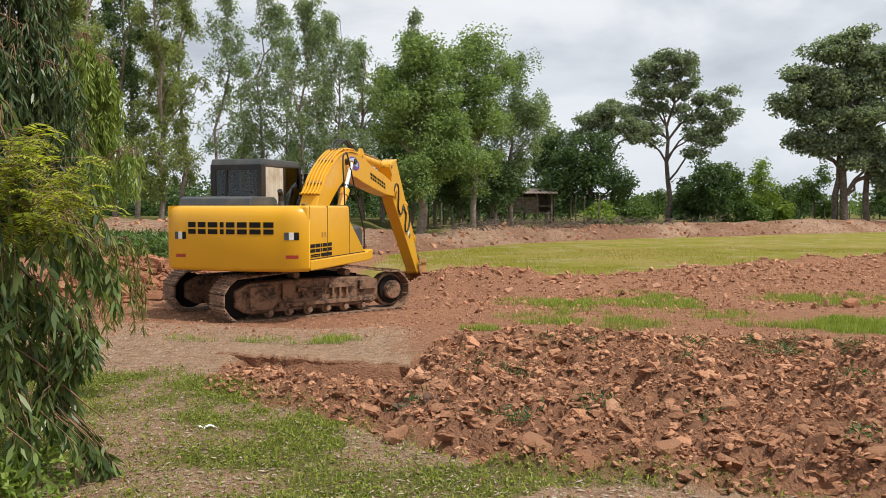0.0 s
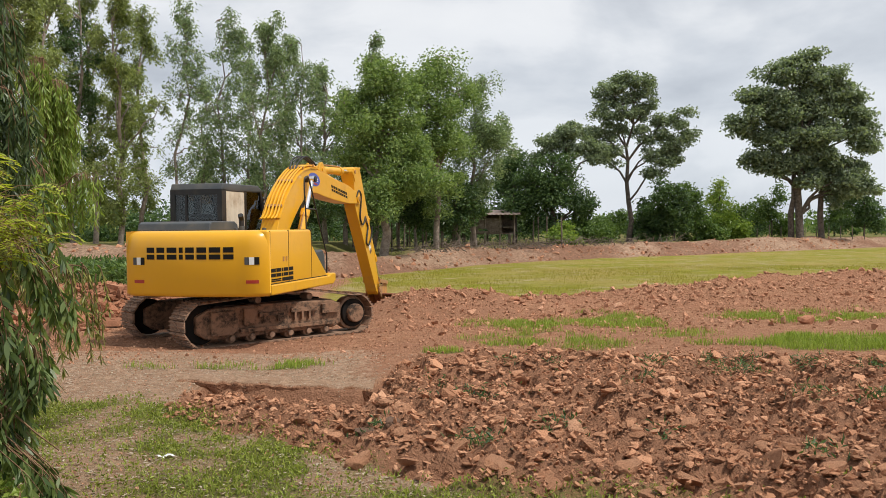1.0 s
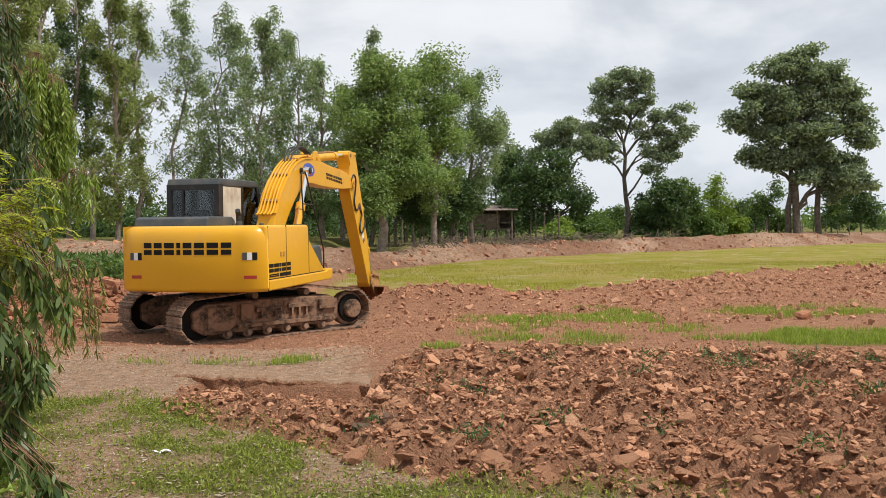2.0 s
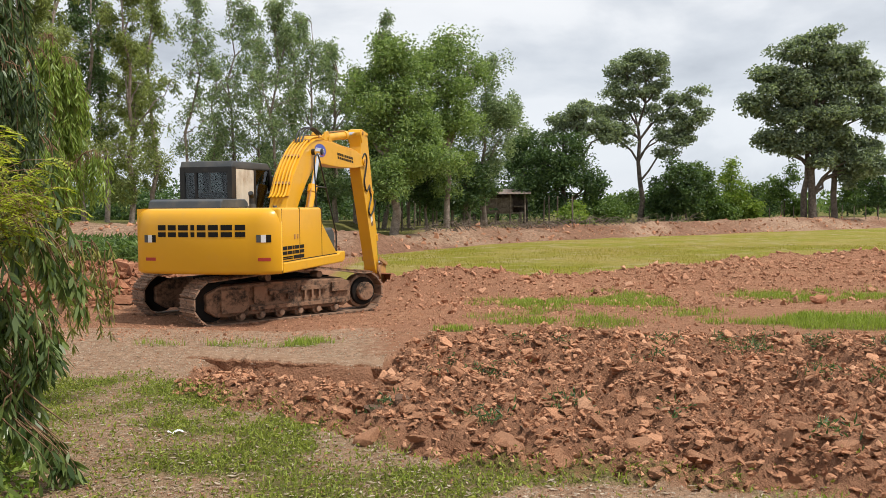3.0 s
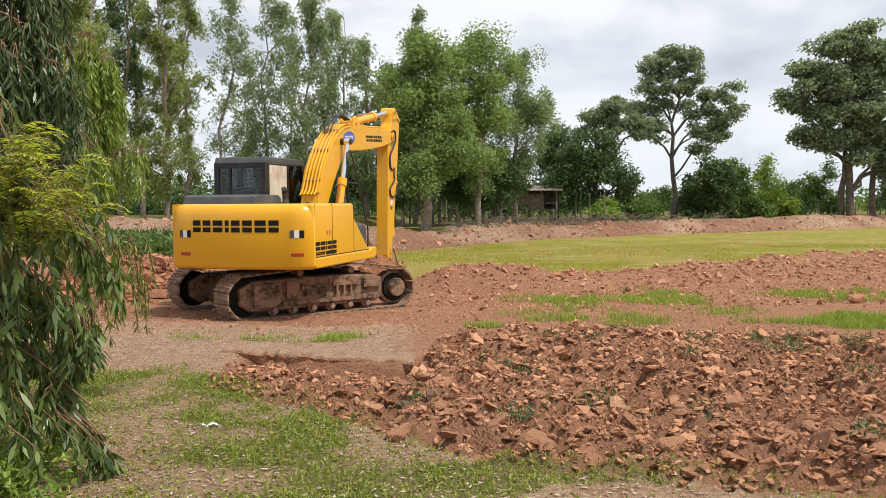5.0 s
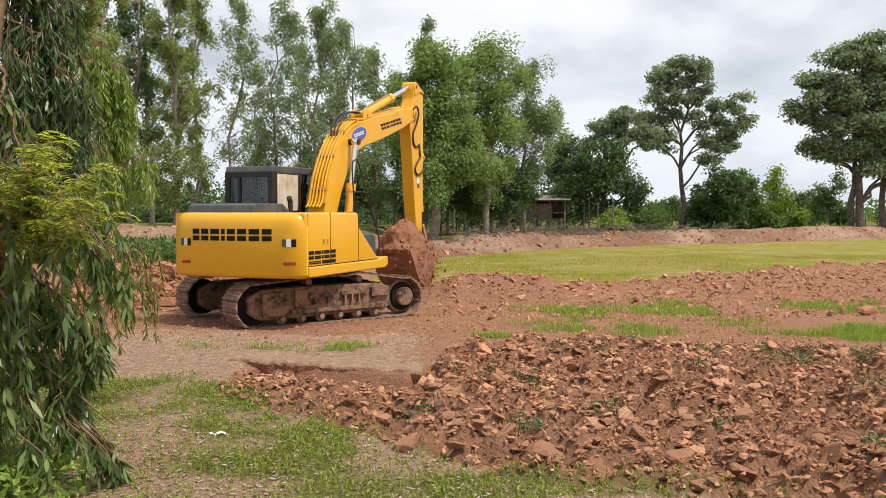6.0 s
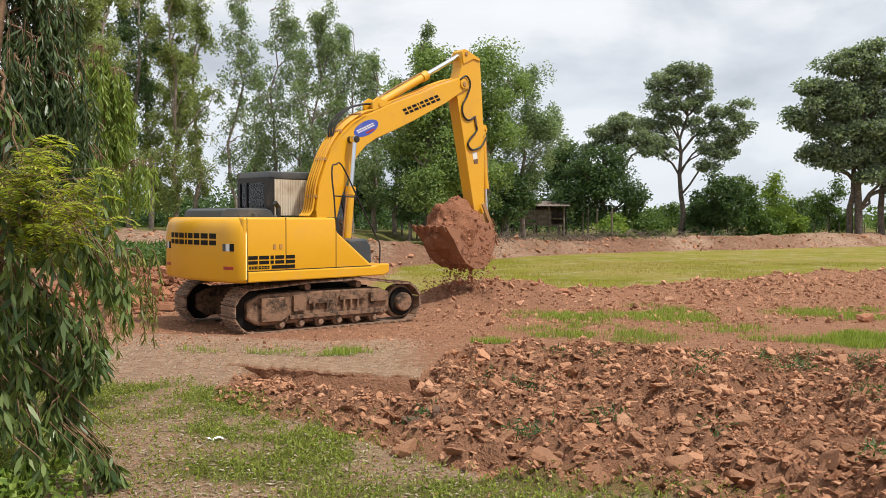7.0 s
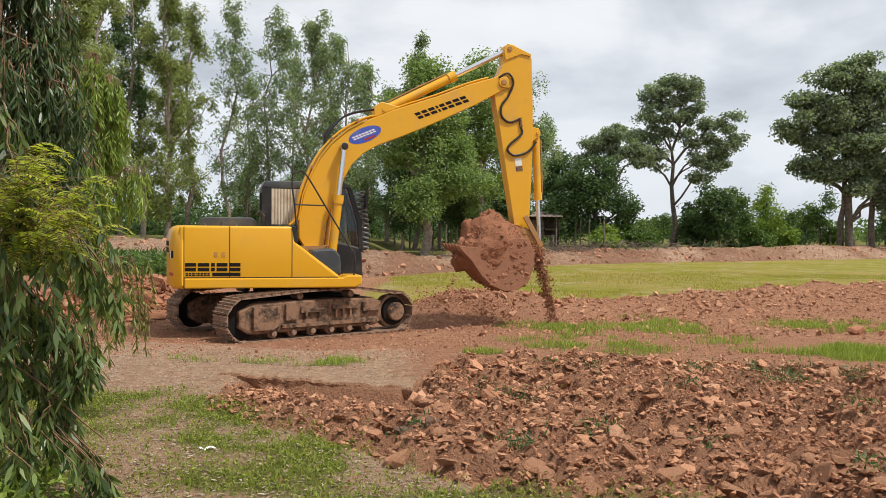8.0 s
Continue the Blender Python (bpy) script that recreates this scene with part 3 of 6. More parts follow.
# ---- the excavator ----
FOOT_X, FOOT_Y, FOOT_Z, BOOM, STICK = 0.415, -0.248, 1.417, 4.642, 2.792
BOOM_PIN = (1.922 * math.cos(radians(34.1)), 1.922 * math.sin(radians(34.1)))
STICK_TAIL, BUCKET_PIN = (-0.60, 0.214), (-0.30, 0.41)
ARM_CYL, BUCKET_CYL, LIFT_CYL = (2.61, 1.08), (1.0, 0.56), (0.60, 1.02)

excavator = tagged(new("excavator"), "yellow crawler excavator with black cab and muddy steel tracks", "excavator")
excavator.matrix_world = pose(BASE_X, BASE_Y, BASE_Z, 0, 0, TRACK_YAW)


def ring(cx, cz, r, n, a0=0.0, a1=360.0):
    return [(cx + r * math.cos(radians(a0 + (a1 - a0) * k / n)), cz + r * math.sin(radians(a0 + (a1 - a0) * k / n))) for k in range(n + (a1 - a0 < 360))]


def disc(x, z, y0, y1, r, n=24, bevel=0.0, bm=None):
    return prism(ring(x, z, r, n), y0, y1, "y", bevel, 2, bm)


def track_line():
    """The closed line of the shoes' plates, seen from the side."""
    lower = [(-1.40, 0.05), (1.36, 0.05)]
    front = ring(1.456, 0.385, 0.335, 10, -75, 100)
    top = [(1.0, 0.775), (0.55, 0.835), (0.1, 0.825), (-0.45, 0.815), (-1.0, 0.775)]
    rear = ring(-1.456, 0.40, 0.35, 10, 85, 258)
    return lower + front + top + rear


def shoe_mesh():
    bm = box(-0.082, 0.082, -0.25, 0.25, -0.012, 0.012)
    for x in (-0.07, -0.005, 0.058):
        box(x, x + 0.014, -0.25, 0.25, 0.008, 0.034, 0, 2, bm)
    me = bpy.data.meshes.new("track_shoe")
    bmesh.ops.recalc_face_normals(bm, faces=bm.faces)
    bm.to_mesh(me)
    bm.free()
    me.materials.append(m_track)
    return me


def undercarriage():
    shoe = shoe_mesh()
    line = track_line()
    L = [0.0]
    for a, b in zip(line, line[1:] + line[:1]):
        L.append(L[-1] + math.dist(a, b))
    n = round(L[-1] / 0.172)
    for s in (-1, 1):
        y = s * 0.965
        for k in range(n):
            d = (k + 0.5) * L[-1] / n
            i = max(j for j in range(len(line)) if L[j] <= d)
            a, b = line[i], line[(i + 1) % len(line)]
            u = (d - L[i]) / (L[i + 1] - L[i])
            ang = math.degrees(math.atan2(b[1] - a[1], b[0] - a[0]))
            ob = new("track_shoe", shoe)
            ob.parent = excavator
            ob.matrix_basis = pose(a[0] + u * (b[0] - a[0]), y, a[1] + u * (b[1] - a[1]), 0, 180 - ang, 0)
        frame_pts = [(-1.40, 0.16), (-1.58, 0.28), (-1.58, 0.54), (-1.34, 0.65), (-0.6, 0.67), (0.95, 0.66), (1.14, 0.58), (1.14, 0.24), (1.0, 0.17)]
        beam = part("track_frame", prism(frame_pts, y - 0.19, y + 0.19, "y", 0.03), m_frame, excavator, "mud-caked steel track frame")
        o = y + s * 0.20
        plates = prism([(-1.36, 0.22), (-1.36, 0.60), (-0.95, 0.60), (-0.88, 0.50), (-0.88, 0.30), (-1.0, 0.22)], min(o, o + s * 0.06), max(o, o + s * 0.06), "y", 0.012)
        for x0, x1, z0, z1 in ((-0.78, -0.56, 0.36, 0.62), (-0.5, -0.05, 0.47, 0.53), (0.72, 1.08, 0.44, 0.60), (0.1, 0.62, 0.50, 0.56), (-0.85, 1.0, 0.24, 0.30)):
            box(x0, x1, min(o, o + s * 0.05), max(o, o + s * 0.05), z0, z1, 0.01, 2, plates)
        part("side_plate", plates, m_frame, beam)
        for x in (-0.42, -0.16, 0.16, 0.30, 0.44):
            part("rib", box(x, x + 0.035, min(o, o + s * 0.055), max(o, o + s * 0.055), 0.37, 0.50, 0.006), m_frame, beam)
        for x in (-0.98, -0.62, -0.26, 0.10, 0.46, 0.82):
            w = disc(x, 0.155, y - 0.16, y + 0.16, 0.085, 16, 0.012)
            disc(x, 0.155, y - 0.23, y + 0.23, 0.05, 12, 0.01, w)
            part("track_roller", w, m_track, excavator)
        for x in (-0.45, 0.55):
            part("carrier_roller", disc(x, 0.735, y - 0.12, y + 0.24 if s > 0 else y + 0.12, 0.06, 14, 0.01), m_track, excavator)
        drive = part("drive_wheel", disc(1.456, 0.385, y - 0.09, y + 0.09, 0.30, 30, 0.02), m_track, excavator)
        # rim disc coloured near black in place of shade around the hub
        part("rim", disc(1.456, 0.385, min(y, y + s * 0.15), max(y, y + s * 0.15), 0.25, 28, 0.02), m_under, drive, "wheel rim blackened to stand for a shaded recess")
        part("hub", disc(1.456, 0.385, min(y, y + s * 0.235), max(y, y + s * 0.235), 0.165, 28, 0.022), m_frame, drive, "mud-covered round drive hub")
        # idler in the same near black, for the shade inside the track loop
        part("idler_wheel", disc(-1.456, 0.40, y - 0.10, y + 0.10, 0.31, 30, 0.03), m_under, excavator)
    carbody = box(-0.9, 0.95, -0.76, 0.76, 0.34, 0.68, 0.06)
    prism([(-1.0, 0.62), (1.0, 0.62), (0.8, 0.70), (-0.8, 0.70)], -0.45, 0.45, "y", 0.02, 2, carbody)
    part("centre_frame", carbody, m_under, excavator)
    part("slewing_ring", prism(ring(0, 0, 0.68, 36), 0.66, 0.90, "z", 0.02), m_under, excavator)


undercarriage()


def bars(x0, x1, z0, z1, counts, y0, y1, axis="y", lean=0.0, bm=None):
    """A row of plain upright blocks that stands for lettering."""
    bm = bm or bmesh.new()
    total, gap = sum(counts), (x1 - x0) * 0.032
    unit = ((x1 - x0) - gap * (len(counts) - 1)) / total
    p = x0
    for c in counts:
        q = p + c * unit
        h = z1 - z0
        for a, b in ((z0, z0 + 0.40 * h), (z0 + 0.57 * h, z1)):
            pts = [(p, a + lean * (p - x0)), (q, a + lean * (q - x0)), (q, b + lean * (q - x0)), (p, b + lean * (p - x0))]
            prism(pts, y0, y1, axis, 0, 2, bm)
        p = q + gap
    return bm


def upper_structure():
    # right-hand engine housing, sloping down to the front
    side = [(-1.88, 0.98), (-1.88, 1.885), (-0.10, 1.885), (-0.07, 1.64), (0.68, 1.07), (0.68, 0.98)]
    house = part("house", prism(side, -1.215, -0.62, "y", 0.055, 4), m_yellow, excavator, "yellow engine housing", True)
    sill = prism([(-1.80, 0.875), (-1.80, 1.04), (0.74, 1.04), (0.80, 1.075), (1.06, 1.075), (1.06, 0.93), (0.94, 0.875)], -1.235, -0.64, "y", 0.02)
    part("sill", sill, m_yellow, house)
    part("rear_hood", box(-1.88, -0.56, -0.62, 1.205, 0.90, 1.88, 0.05, 3), m_yellow, house)
    part("deck", box(-1.75, 1.12, -0.64, 1.20, 0.885, 0.97, 0.02), m_under, house)
    part("boom_bracket", box(0.1, 0.62, FOOT_Y - 0.30, FOOT_Y + 0.30, 0.95, 1.55, 0.03), m_yellow_dirty, house)
    plan = []
    for k in range(25):
        u = -1 + 2 * k / 24
        plan.append((-2.05 - 0.08 * (1 - u * u), 0.80 * u))
    corner_l = [(-2.05 + 0.235 * (1 - math.cos(radians(a))), 0.80 + 0.42 * math.sin(radians(a))) for a in range(10, 91, 8)]
    corner_r = [(x, -y) for x, y in reversed(corner_l)]
    plan = corner_r + plan + corner_l + [(-1.815, 1.22), (-1.815, -1.22)]
    bm = bmesh.new()
    n, levels = len(plan), ((0.865, 0.075), (0.872, 0.045), (0.895, 0.018), (0.93, 0.0), (1.62, 0.0), (1.72, 0.012), (1.79, 0.035), (1.84, 0.068), (1.87, 0.11), (1.885, 0.17))
    rings = []
    for z, inset in levels:
        row = []
        for k in range(n):
            a, b = plan[k - 1], plan[(k + 1) % n]
            tx, ty = b[0] - a[0], b[1] - a[1]
            size = math.hypot(tx, ty)
            nx_, ny_ = -ty / size, tx / size
            if k >= n - 2:
                nx_, ny_ = 0.0, (1.0 if plan[k][1] > 0 else -1.0)
            row.append(bm.verts.new((plan[k][0] - nx_ * inset, plan[k][1] - ny_ * inset * (0.35 if k >= n - 2 or k < 1 or k == n - 3 else 1.0), z)))
        rings.append(row)
    for lo, hi in zip(rings, rings[1:]):
        for k in range(n):
            bm.faces.new((lo[k], lo[(k + 1) % n], hi[(k + 1) % n], hi[k]))
    bm.faces.new(rings[0]), bm.faces.new(rings[-1])
    part("counterweight", bm, m_yellow, house, "thick rounded yellow counterweight", True)
    rear_x = lambda y: -2.05 - 0.08 * (1 - (y / 0.80) ** 2) if abs(y) < 0.8 else -2.05 + 0.235 * (1 - math.sqrt(max(0.0, 1 - ((abs(y) - 0.8) / 0.42) ** 2)))

    def on_rear(y0, y1, z0, z1, name, mat, label="", lift=0.006):
        bm = bmesh.new()
        n = 5
        for k in range(n):
            a, b = y0 + (y1 - y0) * k / n, y0 + (y1 - y0) * (k + 1) / n
            pts = [(rear_x(a) - lift, a), (rear_x(b) - lift, b), (rear_x(b) + 0.02, b), (rear_x(a) + 0.02, a)]
            prism(pts, z0, z1, "z", 0, 2, bm)
        return part(name, bm, mat, house, label)
    gaps, widths = 0.045, (1.0, 1.0, 1.2, 0.45, 1.0, 1.1, 1.25, 1.1)
    y = 0.73
    unit = (1.46 - gaps * 7) / sum(widths)
    for w in widths:
        on_rear(y - w * unit, y, 1.445, 1.520, "marking", m_mark)
        on_rear(y - w * unit, y, 1.548, 1.63, "marking", m_mark)
        y -= w * unit + gaps
    for y in (-0.90, 0.99):
        on_rear(y - 0.14, y - 0.07, 1.36, 1.475, "sticker", m_white)
        on_rear(y - 0.065, y + 0.0, 1.36, 1.475, "sticker", m_grey)
        on_rear(y - 0.21, y - 0.145, 1.36, 1.475, "sticker", m_mark)
        on_rear(y - 0.20, y - 0.02, 1.075, 1.125, "reflector", m_red)
    for x in (-1.10, -0.105):
        part("panel_gap", box(x - 0.006, x + 0.006, -1.219, -1.20, 1.05, 1.88), m_seam, house)
    part("panel_gap", box(-1.80, 0.66, -1.219, -1.20, 1.043, 1.057), m_seam, house)
    part("panel_gap", box(-1.814, -1.801, -1.216, -1.19, 0.88, 1.87), m_seam, house)
    # side lettering, as plain blocks, with a bar under it
    part("marking", bars(-1.79, -0.93, 1.155, 1.285, (1.0, 1.05, 0.35, 1.0, 1.05), -1.2205, -1.21), m_mark, house)
    part("marking", box(-1.37, -0.93, -1.2205, -1.21, 1.075, 1.13), m_mark, house)
    part("marking", bars(-1.78, -1.41, 1.08, 1.125, (1, 1, 1.2, 0.4, 1, 1, 1.2, 1), -1.2205, -1.21), m_mark, house)
    for x in (-1.34, -1.22):
        part("latch", box(x, x + 0.05, -1.226, -1.21, 1.39, 1.46, 0.004), m_yellow_dirty, house)
    part("pillar", prism([(-0.11, 1.60), (-0.11, 1.895), (-0.045, 1.895), (0.0, 1.62)], -1.19, -0.95, "y", 0.012), m_black, house)
    part("step_box", prism([(0.22, 1.10), (0.22, 1.50), (0.60, 1.52), (0.70, 1.40), (0.72, 1.09)], -1.16, -0.62, "y", 0.03), m_grey, house, "dark grey tool box")
    part("engine_cover", prism([(-1.62, 1.88), (-1.58, 2.00), (-1.50, 2.035), (-0.72, 2.035), (-0.62, 1.98), (-0.60, 1.88)], -0.10, 1.18, "y", 0.02, 3), m_grey, house, "dark grey engine cover")
    for k in range(7):
        part("vent_slot", box(-1.50, -0.80, 0.05 + 0.15 * k, 0.10 + 0.15 * k, 2.03, 2.041), m_black, house)
    part("exhaust", tube([(-0.52, -0.12, 1.88), (-0.52, -0.12, 2.06), (-0.60, -0.14, 2.14)], 0.045, 12), m_black, house)
    part("handrail", tube(bent([(-0.03, -1.10, 1.88), (-0.06, -1.10, 2.25), (-0.10, -1.10, 2.55), (-0.09, -1.10, 2.75), (-0.02, -1.10, 2.78), (0.11, -1.10, 2.77), (0.45, -1.10, 2.23), (0.86, -1.10, 1.56), (0.95, -1.10, 1.40), (0.94, -1.10, 1.06)], 5), 0.014, 8), m_black, house, "bent black handrail")
    part("handrail", tube([(-0.05, -1.10, 2.25), (0.43, -1.10, 2.24)], 0.012, 8), m_black, house)
    for x, y, z, r in ((-1.2, -0.45, 1.95, 0.05), (-1.0, -0.75, 1.92, 0.035), (-1.5, -0.5, 1.92, 0.03)):
        part("filler_cap", prism([(x + a, y + b) for a, b in ring(0, 0, r, 12)], 1.88, z, "z", 0.006), m_grey, house)
    # cab
    x0, x1, y0, y1, z0, z1 = -0.52, 1.32, 0.24, 1.22, 0.96, 2.70
    prof = [(x0, z0), (x0, 2.58), (x0 + 0.05, z1), (0.95, z1), (1.08, 2.62), (1.27, 2.0), (x1, 1.5), (x1, z0)]
    cab = part("cab", prism([(x0, z0), (x0, 1.93), (x1 - 0.03, 1.5), (x1, z0)], y0, y1, "y", 0.025), m_black, excavator, "black operator cab with cream curtain")
    part("cab_rear_base", box(x0, x0 + 0.07, y0, y1, 1.9, 2.06, 0.01), m_black, cab)
    part("roof", prism([(x0, 2.58), (x0 + 0.05, z1), (0.95, z1 + 0.015), (1.08, 2.63), (1.05, 2.59), (x0 + 0.03, 2.56)], y0, y1, "y", 0.045, 4), m_grey, cab, "", True)
    for y in (y0, y1 - 0.09):
        part("rear_pillar", box(x0, x0 + 0.16, y, y + 0.09, 1.85, 2.60, 0.04, 4), m_black, cab)
        part("front_pillar", prism([(1.0, 2.62), (1.09, 2.62), (1.30, 1.98), (x1, 1.45), (1.24, 1.45), (1.20, 1.98)], y, y + 0.07, "y", 0.01), m_black, cab)
        part("middle_pillar", box(0.36, 0.44, y, y + 0.06, 1.0, 2.6, 0.01), m_black, cab)
    part("rear_frame", box(x0, x0 + 0.05, y0 + 0.08, y1 - 0.08, 2.50, 2.60, 0.01), m_black, cab)
    part("rear_frame", box(x0 - 0.004, x0 + 0.05, y0 + 0.66, y0 + 0.70, 2.06, 2.52), m_black, cab)
    for ob in (part("rear_window", box(x0 + 0.02, x0 + 0.026, y0 + 0.09, y1 - 0.09, 2.06, 2.50), m_glass, cab),
               part("side_window", box(x0 + 0.16, 1.22, y0 + 0.02, y0 + 0.026, 1.50, 2.58), m_glass, cab),
               part("side_window", box(x0 + 0.16, 1.22, y1 - 0.03, y1 - 0.024, 1.50, 2.58), m_glass, cab),
               part("windscreen", prism([(1.06, 2.6), (1.07, 2.6), (1.28, 1.98), (1.30, 1.5), (1.29, 1.5), (1.27, 1.98)], y0 + 0.07, y1 - 0.07, "y"), m_glass, cab)):
        ob.visible_shadow = False
    folds = [(x0 + 0.14 + 0.74 * k / 44, y0 + 0.005 + 0.012 * math.sin(k * 1.9)) for k in range(45)]
    folds = folds + [(x, y + 0.008) for x, y in reversed(folds)]
    part("curtain", prism(folds, 1.92, 2.565, "z"), m_curtain, cab, "stained cream pleated curtain")
    seat = box(-0.25, 0.25, 0.50, 0.98, 1.25, 1.50, 0.05)
    prism([(-0.28, 1.45), (-0.38, 2.15), (-0.28, 2.18), (-0.14, 1.48)], 0.52, 0.96, "y", 0.04, 2, seat)
    part("seat", seat, m_black, cab)
    coil = [(1.36 + 0.075 * math.cos(k * 0.5), 0.36 + 0.075 * math.sin(k * 0.5), 2.55 - 1.12 * k / 160) for k in range(161)]
    coil = [(x - 0.14 * max(0.0, (z - 1.9)) ** 1.1, y, z) for x, y, z in coil]
    part("coiled_hose", tube(coil, 0.022, 7), m_coil, cab, "glossy black coiled hose beside the windscreen, greyed for its highlights")
    part("mirror", box(1.34, 1.38, 0.10, 0.28, 2.22, 2.50, 0.02), m_black, cab)
    part("mirror_arm", tube([(1.20, 0.26, 2.2), (1.36, 0.20, 2.24)], 0.012, 6), m_black, cab)
    return house, cab


house, cab = upper_structure()


def shaft(length, r, n=16, eye=0.0, eye_w=0.08, bm=None):
    """A round bar along +x from the origin, with an eye at its start."""
    bm = tube([(0.0, 0, 0), (length, 0, 0)], r, n, bm)
    if eye:
        disc(0, 0, -eye_w, eye_w, eye, 16, 0.008, bm)
    return bm


def arm_parts():
    up = [(-0.12, 0.14), (-0.06, 0.42), (0.18, 0.68), (0.52, 0.93), (0.84, 1.09), (1.16, 1.20), (1.5, 1.255), (1.85, 1.24), (2.2, 1.16), (2.5, 1.05), (2.75, 0.96), (3.5, 0.63), (4.1, 0.40), (4.58, 0.175), (4.72, 0.13), (4.81, 0.03)]
    lo = [(4.80, -0.08), (4.70, -0.16), (4.5, -0.09), (3.96, 0.04), (3.09, 0.32), (2.5, 0.53), (2.1, 0.69), (1.8, 0.76), (1.5, 0.75), (1.14, 0.63), (0.78, 0.47), (0.4, 0.26), (0.1, -0.02), (0.02, -0.15), (-0.10, -0.10)]
    boom = part("boom", prism(up + lo, -0.17, 0.17, "y", 0.012), m_yellow_arm, excavator, "bent yellow boom")
    part("boom_plate", prism([(0.15, 0.655), (0.5, 0.925), (0.84, 1.09), (1.16, 1.205), (1.5, 1.26), (1.85, 1.245), (2.2, 1.165), (2.2, 1.185), (1.85, 1.27), (1.5, 1.285), (1.16, 1.23), (0.84, 1.115), (0.5, 0.95), (0.14, 0.67)], -0.19, 0.19, "y"), m_yellow_arm, boom)
    part("pivot_boss", disc(BOOM_PIN[0], BOOM_PIN[1], -0.385, 0.385, 0.062, 20, 0.012), m_black, boom)
    part("pin", disc(BOOM, 0, -0.215, 0.215, 0.055, 20, 0.01), m_yellow_dirty, boom)
    part("pin_collar", disc(BOOM, 0, -0.20, 0.20, 0.10, 24, 0.01), m_yellow_arm, boom)
    br = prism([(2.38, 1.10), (2.50, 1.24), (2.66, 1.22), (2.86, 0.92)], -0.15, -0.11, "y", 0.01)
    prism([(2.38, 1.10), (2.50, 1.24), (2.66, 1.22), (2.86, 0.92)], 0.11, 0.15, "y", 0.01, 2, br)
    disc(ARM_CYL[0], ARM_CYL[1], -0.17, 0.17, 0.04, 14, 0.0, br)
    part("cylinder_bracket", br, m_yellow_arm, boom)
    for k, (y, r) in enumerate(((-0.13, 0.018), (-0.07, 0.018), (0.0, 0.02), (0.07, 0.018), (0.13, 0.018))):
        line = [(-0.02, y, 0.70), (0.14, y, 0.72), (0.5, y, 0.985), (0.84, y, 1.15), (1.16, y, 1.265), (1.5, y, 1.32), (1.85, y, 1.305), (2.2, y, 1.22), (2.40, y, 1.12)]
        part("pipe", tube(bent(line, 3), r, 8), m_yellow_arm, boom)
    for y in (-0.09, 0.09):
        part("pipe", tube(bent([(2.40, y, 1.10), (2.8, y, 0.97), (3.5, y, 0.67), (4.1, y, 0.44), (4.5, y, 0.25)], 3), 0.016, 8), m_yellow_arm, boom)
    for x, z, a in ((0.35, 0.83, 40), (0.95, 1.16, 22), (1.55, 1.295, 0), (2.1, 1.235, -18)):
        b = box(-0.025, 0.025, -0.16, 0.16, -0.01, 0.045, 0.004)
        bmesh.ops.transform(b, matrix=pose(x, 0, z, 0, -a, 0), verts=b.verts)
        part("pipe_clamp", b, m_yellow_dirty, boom)
    for y in (-0.06, 0.0, 0.06):
        part("hose", tube(bent([(1.40, y, 1.32), (1.6, y, 1.45 + y * 0.4), (2.0, y, 1.46), (2.35, y * 0.8, 1.30), (2.52, y * 0.8, 1.18)], 5), 0.017, 8), m_rubber, boom)
    # oval sticker and plain lettering blocks on both sides
    for s in (-1, 1):
        ov = [(2.03 + 0.31 * math.cos(a) * 0.94 + 0.13 * math.sin(a) * 0.34, 0.985 - 0.31 * math.cos(a) * 0.34 + 0.13 * math.sin(a) * 0.94) for a in (2 * math.pi * k / 28 for k in range(28))]
        part("sticker", prism(ov, *sorted((s * 0.168, s * 0.1735))), m_blue, boom, "blue oval sticker")
        q = bars(1.82, 2.22, 1.035, 1.105, (1, 1, 1, 1, 1.2, 1, 1), *sorted((s * 0.168, s * 0.1755)), "y", -0.36)
        part("marking", q, m_white, boom)
        q = prism([(1.96, 0.905), (2.16, 0.835), (2.175, 0.865), (1.97, 0.94)], *sorted((s * 0.168, s * 0.1755)))
        part("marking", q, m_red, boom)
        x, z, sl = 2.965, 0.545, -0.40
        part("marking", bars(2.965, 3.90, z, z + 0.135, (1.0, 1.0, 1.2, 0.42, 1.0, 1.1, 1.25, 1.1), *sorted((s * 0.168, s * 0.1735)), "y", sl), m_mark, boom)
    # stick
    prof = [(-0.70, 0.20), (-0.68, 0.29), (-0.47, 0.60), (-0.38, 0.625), (0.38, 0.535), (1.0, 0.45), (1.6, 0.345), (2.68, 0.13), (2.86, 0.09), (2.90, 0.0), (2.86, -0.10), (2.7, -0.16), (1.86, -0.175), (0.9, -0.185), (0.45, -0.20), (0.15, -0.20), (-0.02, -0.165), (-0.16, -0.06), (-0.34, 0.05), (-0.56, 0.10), (-0.66, 0.13)]
    stick = part("stick", prism(prof, -0.135, 0.135, "y", 0.01), m_yellow_arm, excavator, "tapered yellow stick")
    for s in (-1, 1):
        part("cheek_plate", prism([(-0.70, 0.19), (-0.66, 0.28), (-0.46, 0.62), (-0.42, 0.60), (-0.48, 0.42), (-0.40, 0.10), (-0.6, 0.10)], *sorted((s * 0.13, s * 0.16)), "y", 0.006), m_yellow_arm, stick)
